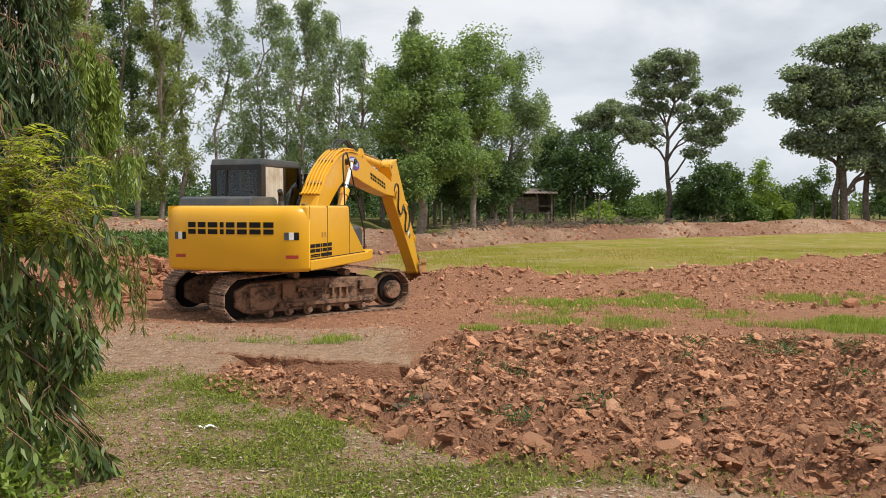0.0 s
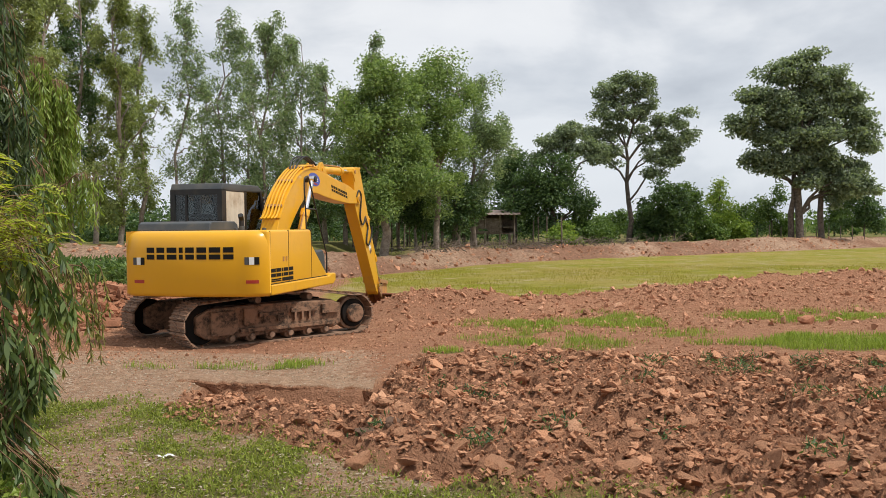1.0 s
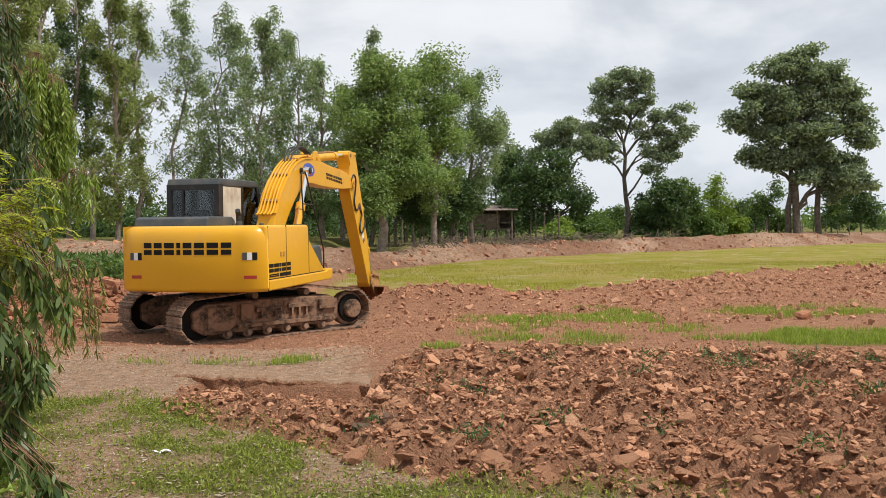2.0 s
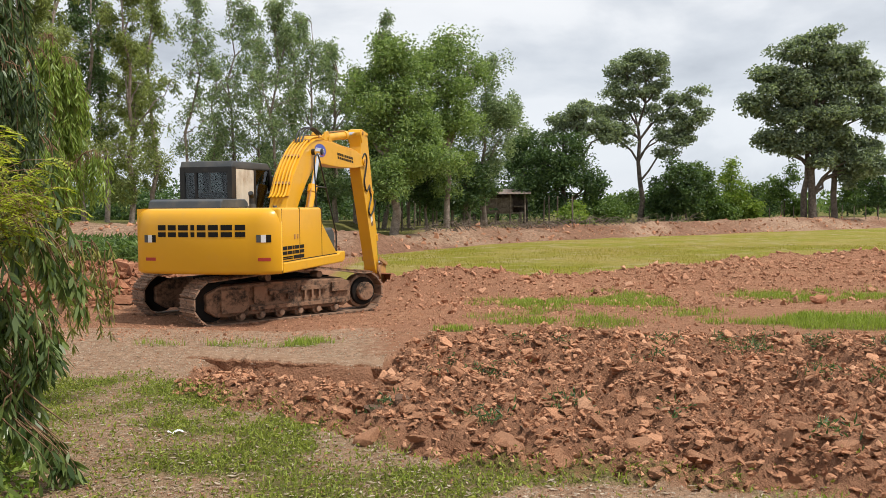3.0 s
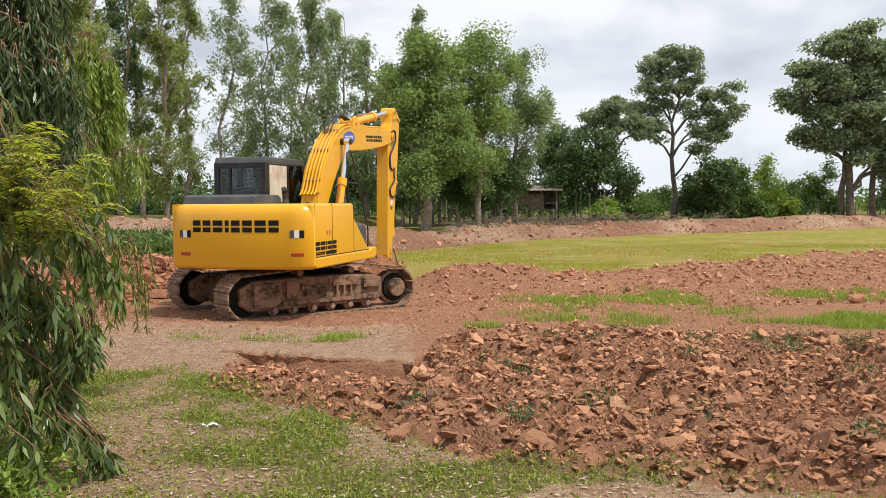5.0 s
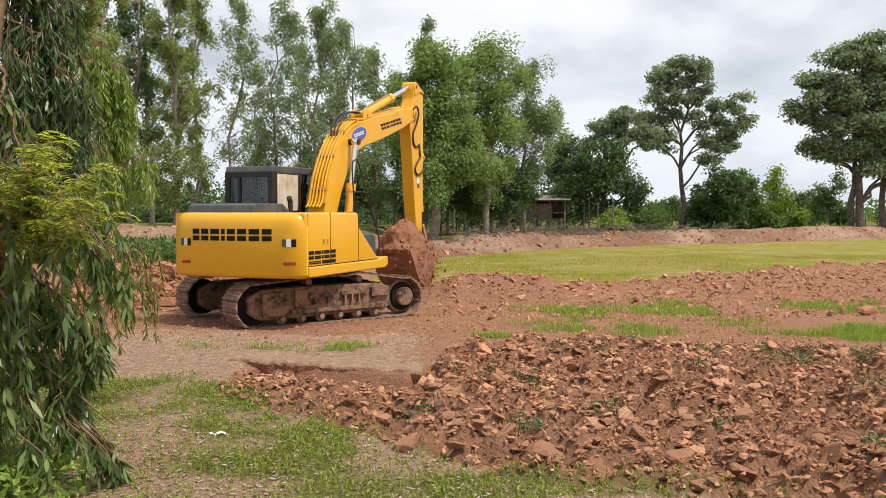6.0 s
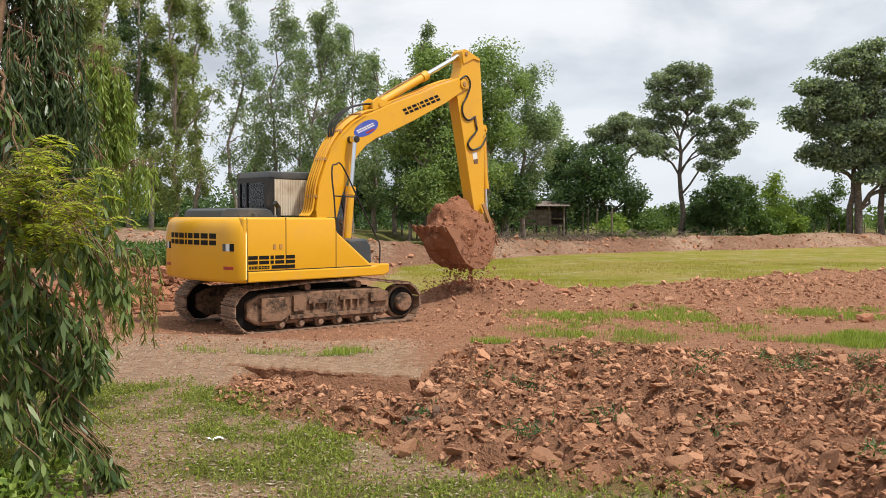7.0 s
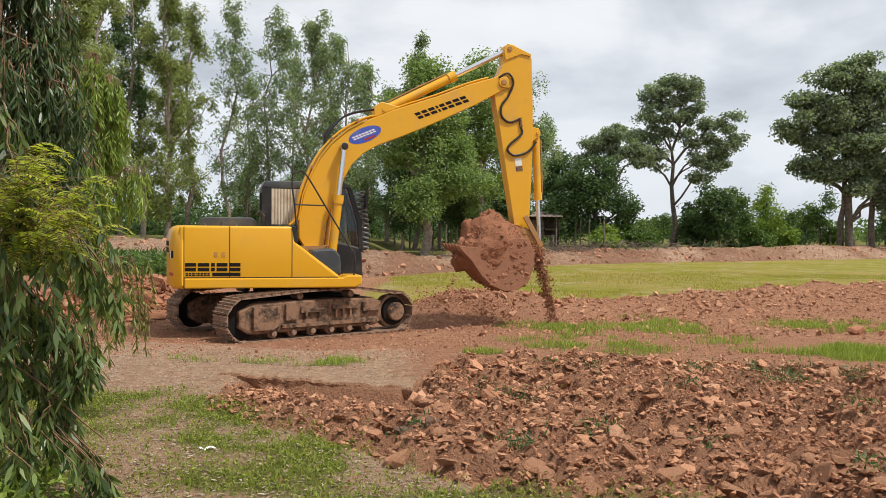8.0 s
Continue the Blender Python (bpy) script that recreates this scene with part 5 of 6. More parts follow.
# bushes along the far bank
BUSH = ((1262, 60, 4.6, 2.1, m_leaf_dark, 1.6), (1225, 62, 3.2, 1.3, m_leaf_dark, 0.9), (1300, 63, 4.4, 1.4, m_leaf_bush, 1.0), (1345, 70, 4.8, 1.5, m_leaf_lime, 1.0), (1380, 74, 3.2, 1.6, m_leaf_bush, 0.8), (1440, 76, 4.6, 1.5, m_leaf_bush, 0.9), (1412, 80, 2.6, 1.6, m_leaf_dark, 0.7),
        (1150, 76, 2.6, 1.6, m_leaf_bush, 0.8), (1120, 70, 1.9, 1.4, m_leaf_bush, 0.7), (1198, 72, 2.4, 1.3, m_leaf_dark, 0.7), (1555, 78, 4.8, 1.9, m_leaf_bush, 1.1), (1610, 72, 6.0, 2.2, m_leaf_dark, 1.3), (1100, 56, 1.7, 0.9, m_leaf_bush, 0.6), (1070, 54, 1.3, 0.9, m_leaf_lime, 0.5), (1130, 57, 1.4, 0.8, m_leaf_bush, 0.5), (1375, 64, 1.4, 1.0, m_leaf_lime, 0.5), (1330, 62, 1.5, 1.0, m_leaf_bush, 0.5))
for k, (side, d, h, w, mat, dens) in enumerate(BUSH):
    x, y = spot(side, d)
    rr = np.random.default_rng(400 + k)
    lobes = [(rr.uniform(-0.6, 0.6) * w, rr.uniform(-0.4, 0.4) * w, h * u, w * rr.uniform(0.55, 0.85) * (1.1 - 0.5 * u), h * 0.2, 1.0) for u in (0.18, 0.34, 0.5, 0.66, 0.82, 0.28, 0.45)]
    tree("bush", "leafy green bush on the earth bank", x, y, h, lobes, 420 + k, m_bark_dark, mat, 0.06, (0, 0), (0.27, 0.13), int(560 * dens), 0.3, 0.34, 8, "bushes along the bank")
# far hedge that closes the view
rr = np.random.default_rng(77)
hv = []
for k in range(400):
    a = rr.uniform(-75, 75)
    d = rr.uniform(105, 150)
    hv.append(np.array([d * math.sin(radians(a)), d * math.cos(radians(a)), 0.6]) + np.clip(rr.normal(size=(70, 3)), -1.7, 1.7) * [1.9, 1.6, 0.6 + 0.7 * rr.random()] + [0, 0, 0.9])
v, f = leaf_quads(rr, np.concatenate(hv), 0.60, 0.38, 0.2)
tagged(new("far_trees", mesh_from("far_trees", v, f, m_leaf_bush)), "far line of green trees along the horizon", "trees", "", "stuff")


# undergrowth, with dark leaf clumps added to fill the trunk gaps with shade
rr = np.random.default_rng(78)
uv = []
for k in range(330):
    side, d = rr.uniform(60, 1010), rr.uniform(54, 74)
    if 880 < side:
        d += 9
    x, y = spot(side, d)
    uv.append(np.array([x, y, 0.7]) + np.clip(rr.normal(size=(90, 3)), -1.8, 1.8) * [1.1, 0.9, 0.55] + [0, 0, rr.uniform(0.5, 2.3)])
v, f = leaf_quads(rr, np.concatenate(uv), 0.34, 0.19, 0.25)
tagged(new("undergrowth", mesh_from("undergrowth", v, f, m_leaf_dark)), "undergrowth behind the tree trunks, dense and darkened for the shade there", "bushes", "", "stuff")


# hanging foliage beside the camera
def hung(r, strands, length, width, per_metre, edge=None, spread=0.42):
    """Hanging strands (x, y, z, length) with narrow leaves: their twigs and the leaves' corners and faces."""
    V, F, tw, base = [], [], [], 0
    for dx, dy, z, size in strands:
        p = np.array([dx, dy, z])
        h = np.array([r.uniform(-0.05, 0.30), r.uniform(-0.2, 0.15), 0])
        u = np.linspace(0, 1, 9)[:, None]
        low = max(z - size, 0.05)
        pts = p + h * (u ** 0.7) * size
        pts[:, 2] = z - (z - low) * u[:, 0] ** 1.4
        if edge:
            pts[:, 0] = np.minimum(pts[:, 0], edge(pts[:, 2]) + r.uniform(-0.05, 0.05))
        tw.append((pts, 0.006, 0.002))
        m = max(3, int(size * per_metre))
        t = r.uniform(0.12, 1.0, m) ** 0.8
        at = np.stack([np.interp(t, u[:, 0], pts[:, i]) for i in range(3)], 1)
        d = r.normal(size=(m, 3)) * [spread, spread, 0.25] + [0.05, 0, -1.0]
        d /= np.linalg.norm(d, axis=1, keepdims=True)
        s = np.cross(d, r.normal(size=(m, 3)))
        s /= np.linalg.norm(s, axis=1, keepdims=True)
        nn = np.cross(d, s)
        L = r.uniform(0.65, 1.3, (m, 1)) * length
        W = r.uniform(0.7, 1.3, (m, 1)) * width
        c = r.uniform(-0.15, 0.15, (m, 1)) * L
        ring6 = [at, at + d * L * 0.33 + s * W * 0.5 + nn * c * 0.5, at + d * L * 0.7 + s * W * 0.4 + nn * c, at + d * L + nn * c * 1.4, at + d * L * 0.7 - s * W * 0.4 + nn * c, at + d * L * 0.33 - s * W * 0.5 + nn * c * 0.5]
        V.append(np.stack(ring6, 1).reshape(-1, 3))
        i = (np.arange(m) * 6)[:, None] + base
        F.append(np.concatenate([i + [0, 1, 2, 5], i + [2, 3, 4, 5]], 0))
        base += 6 * m
    V, F = np.concatenate(V), np.concatenate(F)
    V[:, 2] = np.maximum(V[:, 2], 0.015)
    return tw, V, F


def hanging_plant(name, label, kind, x, y, z, lines, tw, V, F, leaf):
    root = new(name)
    root.location = (x, y, z)
    for nm, me in (("trunk", bars_mesh("trunk", lines, m_twig, 7)), ("branchwork", bars_mesh("branchwork", tw, m_twig, 4)), ("crown", mesh_from("crown", V, F, leaf))):
        ob = new(nm, me)
        ob.parent = root
        if nm == "branchwork":
            tagged(ob, "", "", "", "stuff")
    return tagged(root, label, kind)


def drooping_tree():
    r = np.random.default_rng(5)
    lines = [(arc((0, 0, -0.1), (0.06, 0.05, 5.6), 0, 8, r, 0.03), 0.045, 0.015)]
    edge = lambda z: np.interp(z, (0.0, 0.12, 0.3, 0.5, 0.62, 0.75, 1.0, 1.2, 1.45, 1.9, 2.4, 3.0, 4.0, 5.5), (0.84, 0.80, 0.66, 0.42, 0.44, 0.66, 0.70, 0.66, 0.55, 0.38, 0.42, 0.50, 0.45, 0.3))
    strands = []
    for k in range(110):
        z = r.uniform(0.55, 3.0) if k > 70 else r.uniform(0.5, 2.0)
        e = float(edge(max(z - 0.35, 0)))
        strands.append((r.uniform(-1.0, e - 0.02), r.uniform(-0.75, 0.9), z, r.uniform(0.35, 0.8) if z > 0.9 else max(0.25, z - 0.08)))
    # boughs that arch out from the trunk, with bunches of strands at their outer ends
    for ex, ey, ez, count in ((0.62, 0.1, 0.98, 40), (0.78, -0.02, 0.40, 34), (0.42, -0.35, 0.55, 26), (0.25, 0.35, 0.75, 22), (0.58, 0.4, 1.5, 24), (0.05, -0.45, 0.5, 18), (0.30, -0.2, 2.0, 16), (0.35, -0.5, 1.25, 22)):
        bough = arc((0.04 - 0.5 * (ez < 1.6), 0.03, ez + 0.70), (ex, ey, ez), 0.10, 9, r, 0.02)
        lines.append((bough, 0.017, 0.005))
        for k in range(count):
            t = 1.0 - 0.65 * r.random() ** 1.7
            q = np.array([np.interp(t, np.linspace(0, 1, 9), bough[:, i]) for i in range(3)]) + r.normal(size=3) * [0.035, 0.06, 0.02]
            strands.append((q[0], q[1], q[2], min(r.uniform(0.22, 0.46), max(q[2] - 0.05, 0.1))))
    for dx, dy, z, length in strands[:110:9]:
        lines.append((arc(np.array([dx * 0.15, dy * 0.15, min(z + 0.5, 5.2)]), (dx, dy, z), 0.10, 6, r, 0.02), 0.014, 0.005))
    tw, V, F = hung(r, strands, 0.125, 0.026, 50, edge)
    hanging_plant("drooping_tree", "drooping tree with long narrow hanging leaves and brown twigs", "tree", -2.93, 5.35, 0, lines, tw, V, F, m_leaf_near)


drooping_tree()


def weeping_tree(name, label, kind, x, y, height, low, reach, boughs, count, leaf, seed, length, width, per_metre, drop, bark_r):
    """A slender stem with boughs that rise outward and curtains of strands hanging from them."""
    r = np.random.default_rng(seed)
    stem = arc((0, 0, -0.1), (0.1 * reach, 0, height), 0, 9, r, 0.02 * height)
    lines, strands = [(stem, bark_r, bark_r * 0.2)], []
    for k in range(boughs):
        u = (k + r.random()) / boughs
        z = low + (height - low) * u
        a = r.uniform(0, 6.28)
        out = reach * (1.05 - 0.65 * u ** 1.5) * r.uniform(0.6, 1.1)
        end = np.array([out * math.cos(a), out * math.sin(a), z])
        j = int(np.argmin(abs(stem[:, 2] - (z - 0.5 * out))))
        bough = arc(stem[j], end, 0.22 * out, 8, r, 0.02)
        lines.append((bough, bark_r * 0.35, 0.006))
        for i in range(count):
            t = 1.0 - 0.8 * r.random() ** 1.3
            q = np.array([np.interp(t, np.linspace(0, 1, 8), bough[:, c]) for c in range(3)]) + r.normal(size=3) * [0.09, 0.09, 0.05] * reach
            strands.append((q[0], q[1], q[2], min(r.uniform(0.5, 1.2) * drop, max(q[2] - 0.1, 0.15))))
    tw, V, F = hung(r, strands, length, width, per_metre, None, 0.36)
    return hanging_plant(name, label, kind, x, y, float(ground_z(x, y, False)), lines, tw, V, F, leaf)


weeping_tree("weeping_tree", "bright green tree with fine hanging foliage", "tree", -6.15, 14.6, 4.7, 1.9, 0.85, 20, 26, m_leaf_weep, 63, 0.15, 0.022, 52, 0.75, 0.06)
weeping_tree("weeping_tree", "dark green tree with curtains of hanging leaves", "tree", -4.58, 8.6, 5.9, 2.5, 0.88, 28, 28, m_leaf_willow, 64, 0.13, 0.018, 78, 0.75, 0.07)
weeping_tree("weeping_shrub", "shrub with yellowing hanging leaves and bare brown twigs", "shrub", -3.35, 7.2, 1.95, 1.05, 0.80, 14, 16, m_leaf_dry, 62, 0.085, 0.014, 60, 0.38, 0.022)


def feathery_shrub(x, y, label, fronds, seed, zs, spread):
    """Twice-feathered fronds in flat layers: small leaflets along the side ribs of each frond."""
    r = np.random.default_rng(seed)
    root = new("feathery_shrub")
    root.location = (x, y, float(ground_z(x, y, False)))
    lines, V = [(arc((0, 0, -0.05), (0.1, 0, zs[1]), 0, 6, r, 0.03), 0.03, 0.01)], []
    for k in range(fronds):
        z = r.uniform(*zs)
        a = r.uniform(-1.5, 1.3)
        start = np.array([0.1, 0, max(0.5, z - 0.40)])
        reach = spread * r.uniform(0.3, 1.0) * (1.0 - 0.35 * abs(z - 0.55 * zs[0] - 0.45 * zs[1]) / (zs[1] - zs[0]))
        end = np.array([reach * math.cos(a), reach * math.sin(a) * 0.8, z])
        lines.append((arc(start, end, 0.10, 7, r, 0.01), 0.005, 0.002))
        for q in range(7):
            o = end - (end - start) * 0.09 * q
            az = a + r.uniform(-1.1, 1.1)
            flen = r.uniform(0.15, 0.26)
            tip = o + np.array([math.cos(az), math.sin(az), r.uniform(-0.35, 0.12)]) * flen
            rib = arc(o, tip, 0.035, 13)
            lines.append((rib[::3], 0.003, 0.0015))
            d = (tip - o) / flen
            s = np.cross(d, [0, 0, 1.0])
            s /= np.linalg.norm(s)
            for i, c in enumerate(rib[1:]):
                L = (0.055 * math.sin(math.pi * (0.2 + 0.72 * i / 12)) + 0.012) * r.uniform(0.8, 1.2)
                for sg in (-1, 1):
                    e = c + (s * sg * 0.9 + d * 0.45) * L + np.array([0, 0, r.uniform(-0.02, 0.004)])
                    V.append([c - d * 0.004, (c + e) / 2 + d * 0.0085, e, (c + e) / 2 - d * 0.0085])
    V = np.array(V)
    for nm, me in (("branchwork", bars_mesh("branchwork", lines, m_twig, 5)), ("crown", mesh_from("crown", V.reshape(-1, 3), np.arange(len(V) * 4).reshape(-1, 4), m_leaf_feather))):
        ob = new(nm, me)
        ob.parent = root
    tagged(root, label, "shrub")


feathery_shrub(-2.9, 4.95, "shrub with feathery yellow-green fronds", 34, 61, (1.66, 2.2), 1.0)
rr = np.random.default_rng(65)
q = np.array([-2.62, 4.95, 0.02]) + np.clip(rr.normal(size=(420, 3)), -1.8, 1.8) * [0.20, 0.15, 0.0] + rr.uniform(0, 1, (420, 1)) * [0, 0, 0.24]
v, f = leaf_quads(rr, q, 0.075, 0.04, 0.0, 0.25)
tagged(new("ground_plant", mesh_from("ground_plant", v, f, m_leaf_lime)), "low bright green broad-leaved plant at the tree's foot", "plant", "", "stuff")
# ---- earth clods, grass, litter ----
def strewn(r, n, x0, x1, y0, y1, chance):
    x, y = r.uniform(x0, x1, n), r.uniform(y0, y1, n)
    keep = r.random(n) < chance(x, y)
    return x[keep], y[keep]


# ploughed strip
rp = np.random.default_rng(44)
turned_up = lambda x, y: plough(x, y) ** 2 * (1 - step(0.22, 0.04, plough_far(x) - y) * step(-0.3, -0.5, x))
px_, py_ = strewn(rp, 62000, -2.7, 9.0, 3.9, 12.0, turned_up)
sz = np.clip(np.exp(rp.normal(math.log(0.025), 0.45, len(px_))), 0.012, 0.07)
v, f = scatter(rp, np.stack([px_, py_, ground_z(px_, py_) + sz * rp.uniform(-0.1, 0.7, len(px_))], 1), sz, SHARDS, 0.65)
px_, py_ = strewn(rp, 4200, -2.7, 9.0, 3.9, 12.0, turned_up)
sz = np.clip(np.exp(rp.normal(math.log(0.056), 0.38, len(px_))), 0.03, 0.12) * np.where(px_ < -0.6, 0.7, 1.0)
pos = np.stack([px_, py_, ground_z(px_, py_) + sz * rp.uniform(-0.1, 0.35, len(px_))], 1)
near = np.where((sz > 0.05) & (py_ < 8.0) & (px_ > -1.2) & (px_ < 4.2))[0][:290]
mid_ = np.setdiff1d(np.arange(len(px_)), near)
v2, f2 = scatter(rp, pos[mid_], sz[mid_], LUMPS, 0.42)
ploughed = tagged(new("ploughed_soil", mesh_from("ploughed_soil", np.concatenate([v, v2]), np.concatenate([f, f2 + len(v)]), m_clod)), "dry reddish-brown clay clods of freshly turned ground", "soil", "", "stuff")
clod_meshes = [mesh_from("clod", a, b, m_clod) for a, b in SLABS]
Mn = turns(rp, len(near), 0.45)
for k, i in enumerate(near):
    ob = new("clod", clod_meshes[k % len(clod_meshes)])
    ob.parent = ploughed
    ob.matrix_basis = Matrix.LocRotScale(Vector(pos[i]), Matrix(Mn[k].tolist()), Vector((sz[i],) * 3))
cx, cy = strewn(rp, 20000, -2.8, 9.0, 3.9, 12.2, plough)
cs = rp.uniform(0.006, 0.024, len(cx))
v, f = scatter(rp, np.stack([cx, cy, ground_z(cx, cy) + cs * 0.3], 1), cs, CRUMBS, 1.5)
tagged(new("soil_crumbs", mesh_from("soil_crumbs", v, f, m_clod)), "small crumbs of reddish-brown earth between the clods", "soil", "", "stuff")


# the scraped edge of packed earth that overhangs the ploughed strip
def earth_ledge():
    r = np.random.default_rng(91)
    n = 34
    xs = np.linspace(-2.85, -0.36, n)
    front = np.interp(xs, (-2.85, -2.0, -0.36), (10.02, 9.72, 9.14)) + r.normal(size=n) * 0.018
    top = 0.022 + 0.008 * r.normal(size=n)
    top[:4] -= np.linspace(0.06, 0.0, 4)
    rows = [np.stack([xs, front + 0.01 + 0.02 * r.random(n), np.full(n, -0.28)], 1), np.stack([xs, front - 0.012 * r.random(n), top - 0.03], 1), np.stack([xs, front + 0.025, top], 1)]
    for k, (d, lift) in enumerate(((0.20, 0.008), (0.45, 0.004), (0.75, -0.006), (1.0, -0.05))):
        rows.append(np.stack([xs, front + d, ground_z(xs, front + 0.6) * 0.5 + top * (0.9 - 0.3 * k) + lift - 0.006], 1))
    v = np.concatenate(rows)
    i = np.arange(n * len(rows)).reshape(len(rows), n)
    f = np.stack([i[:-1, :-1], i[:-1, 1:], i[1:, 1:], i[1:, :-1]], -1).reshape(-1, 4)
    me = mesh_from("ledge", v, f, m_ground, False)
    me.attributes.new("packed", "FLOAT", "POINT").data.foreach_set("value", np.repeat([0.0, 0.1, 0.7, 0.85, 0.85, 0.85, 0.85], n).astype(np.float32))
    tagged(new("ledge", me), "scraped packed earth ledge with a cut edge", "ledge", "", "structure")


earth_ledge()


# loose earth of the ridge, the heap and the bank
def loose(x, y):
    heap = np.exp(-(((x + 6.6) / 2.1) ** 2 + ((y - 18.0) / 1.5) ** 2) ** 1.3)
    bank = y - field_edge(x)
    return np.clip(ridge_mask(x, y) * 2.2 + heap + 0.35 * step(-0.2, 0.6, bank) * (1 - step(2.6, 4, bank)) + 0.34 * step(13.2, 15, y) * (1 - step(20, 22, y)) * step(-0.6, 0.4, x), 0, 1)


lx, ly = strewn(rp, 40000, -4.0, 14.0, 12.8, 23.0, loose)
ls = np.clip(np.exp(rp.normal(math.log(0.024), 0.62, len(lx))), 0.010, 0.13)
bx_, by_ = strewn(rp, 30000, -16, 34, 29, 66, lambda x, y: loose(x, y) * (y > 28))
bs = np.clip(np.exp(rp.normal(math.log(0.085), 0.5, len(bx_))), 0.02, 0.22)
lx, ly, ls = np.concatenate([lx, bx_]), np.concatenate([ly, by_]), np.concatenate([ls, bs])
v, f = scatter(rp, np.stack([lx, ly, ground_z(lx, ly) + ls * 0.25], 1), ls, CRUMBS + HULLS[:6], 1.1)
tagged(new("loose_earth", mesh_from("loose_earth", v, f, m_crumb)), "loose reddish earth clods on spoil ridge, heap and bank", "soil", "", "stuff")
# darker clods of the heap behind the excavator
hx_, hy_ = strewn(rp, 5200, -10.5, -4.0, 15.6, 20.6, lambda x, y: np.clip(loose(x, y) * 1.2, 0, 1))
hs_ = np.clip(np.exp(rp.normal(math.log(0.062), 0.5, len(hx_))), 0.03, 0.26)
v, f = scatter(rp, np.stack([hx_, hy_, ground_z(hx_, hy_) + hs_ * 0.3], 1), hs_, LUMPS, 0.8)
tagged(new("clod_heap", mesh_from("clod_heap", v, f, m_load)), "heap of dark reddish clods behind the excavator", "soil", "", "stuff")
# pebble-sized crumbs on the bare lane
x, y = strewn(rp, 9000, -6, 3, 4.0, 14, lambda x, y: 0.6 * packed_amount(x, y))
s = rp.uniform(0.006, 0.022, len(x))
v, f = scatter(rp, np.stack([x, y, ground_z(x, y) + s * 0.2], 1), s, CRUMBS, 1.5)
tagged(new("lane_crumbs", mesh_from("lane_crumbs", v, f, m_crumb)), "small earth crumbs strewn on the bare packed lane", "soil", "", "stuff")


x, y = strewn(rp, 10000, -7, 5, 11.2, 17.0, lambda x, y: 0.75 - 0.6 * plough(x, y))
s = np.clip(np.exp(rp.normal(math.log(0.016), 0.5, len(x))), 0.006, 0.06)
v, f = scatter(rp, np.stack([x, y, ground_z(x, y) + s * 0.2], 1), s, CRUMBS, 1.5)
tagged(new("scattered_earth", mesh_from("scattered_earth", v, f, m_crumb)), "scattered crumbs of red earth round the excavator", "soil", "", "stuff")


def blades(r, x, y, length, width, lean):
    """Upright grass blades."""
    n = len(x)
    p = np.stack([x, y, ground_z(x, y) - 0.01], 1)
    a, b = r.uniform(0, 2 * np.pi, n), r.uniform(0, 2 * np.pi, n)
    L = (length * r.uniform(0.5, 1.3, n))[:, None]
    W = (width * r.uniform(0.6, 1.3, n))[:, None]
    s = np.stack([np.cos(a), np.sin(a), np.zeros(n)], 1) * W
    o = np.stack([np.cos(b), np.sin(b), np.zeros(n)], 1) * lean * r.uniform(0.2, 1.2, n)[:, None]
    mid = p + (o * 0.35 + [0, 0, 0.62]) * L
    tip = p + (o + [0, 0, 0.95]) * L
    v = np.stack([p - s, p + s, mid + s * 0.7, tip, mid - s * 0.7], 1).reshape(-1, 3)
    i = (np.arange(n) * 5)[:, None]
    return v, np.concatenate([i + [0, 1, 2, 4], i + [4, 2, 3, 3]], 0)


def blade_mesh(name, v, f, mat):
    quads4 = f[: len(f) // 2]
    tris = f[len(f) // 2:][:, :3]
    me = mesh_from(name, v, np.concatenate([quads4[:, [0, 1, 2]], quads4[:, [0, 2, 3]], tris]), mat)
    return me


rg = np.random.default_rng(55)
x, y = strewn(rg, 150000, -6.5, 4.5, 3.4, 9.2, lambda x, y: np.clip(turf_amount(x, y) - 0.08, 0, 1) ** 1.3 * 0.8)
v, f = leaf_quads(rg, np.stack([x, y, ground_z(x, y) + rg.uniform(0.0, 0.03, len(x))], 1), 0.034, 0.017, 0.0, 0.35)
tagged(new("low_weeds", mesh_from("low_weeds", v, f, m_weed)), "low creeping green weeds on the packed lane", "weeds", "", "stuff")
v, f = blades(rg, x[::2], y[::2], 0.06, 0.0035, 0.7)
tagged(new("short_grass", blade_mesh("short_grass", v, f, m_blade)), "short thin green grass along the lane", "grass", "", "stuff")
x, y = strewn(rg, 230000, -5, 12, 10.0, 17.6, lambda x, y: np.clip(turf_amount(x, y) - 0.1, 0, 1) ** 1.3)
v, f = blades(rg, x, y, 0.095, 0.005, 0.5)
tagged(new("grass_patches", blade_mesh("grass_patches", v, f, m_blade)), "bright green grass patches between the earth ridges", "grass", "", "stuff")
x, y = strewn(rg, 60000, -2.5, 22, 20, 38, lambda x, y: field_amount(x, y) * 0.8 * step(0.35, 0.6, fbm(x, y, 2.5, 41)))
v, f = blades(rg, x, y, 0.08, 0.006, 0.7)
tagged(new("field_grass", blade_mesh("field_grass", v, f, m_field_blade)), "thin yellowish-green grass over the flat field", "grass", "", "stuff")
x, y = strewn(rg, 9000, -13, -5.6, 21.6, 27, lambda x, y: step(-5.9, -6.5, x))
zz = ground_z(x, y) + rg.uniform(0.02, 0.5, len(x))
v, f = leaf_quads(rg, np.stack([x, y, zz], 1), 0.20, 0.07, 0.0, 0.3)
tagged(new("bank_weeds", mesh_from("bank_weeds", v, f, m_leaf_bush)), "knee-high dark green weeds on the low bank", "weeds", "", "stuff")
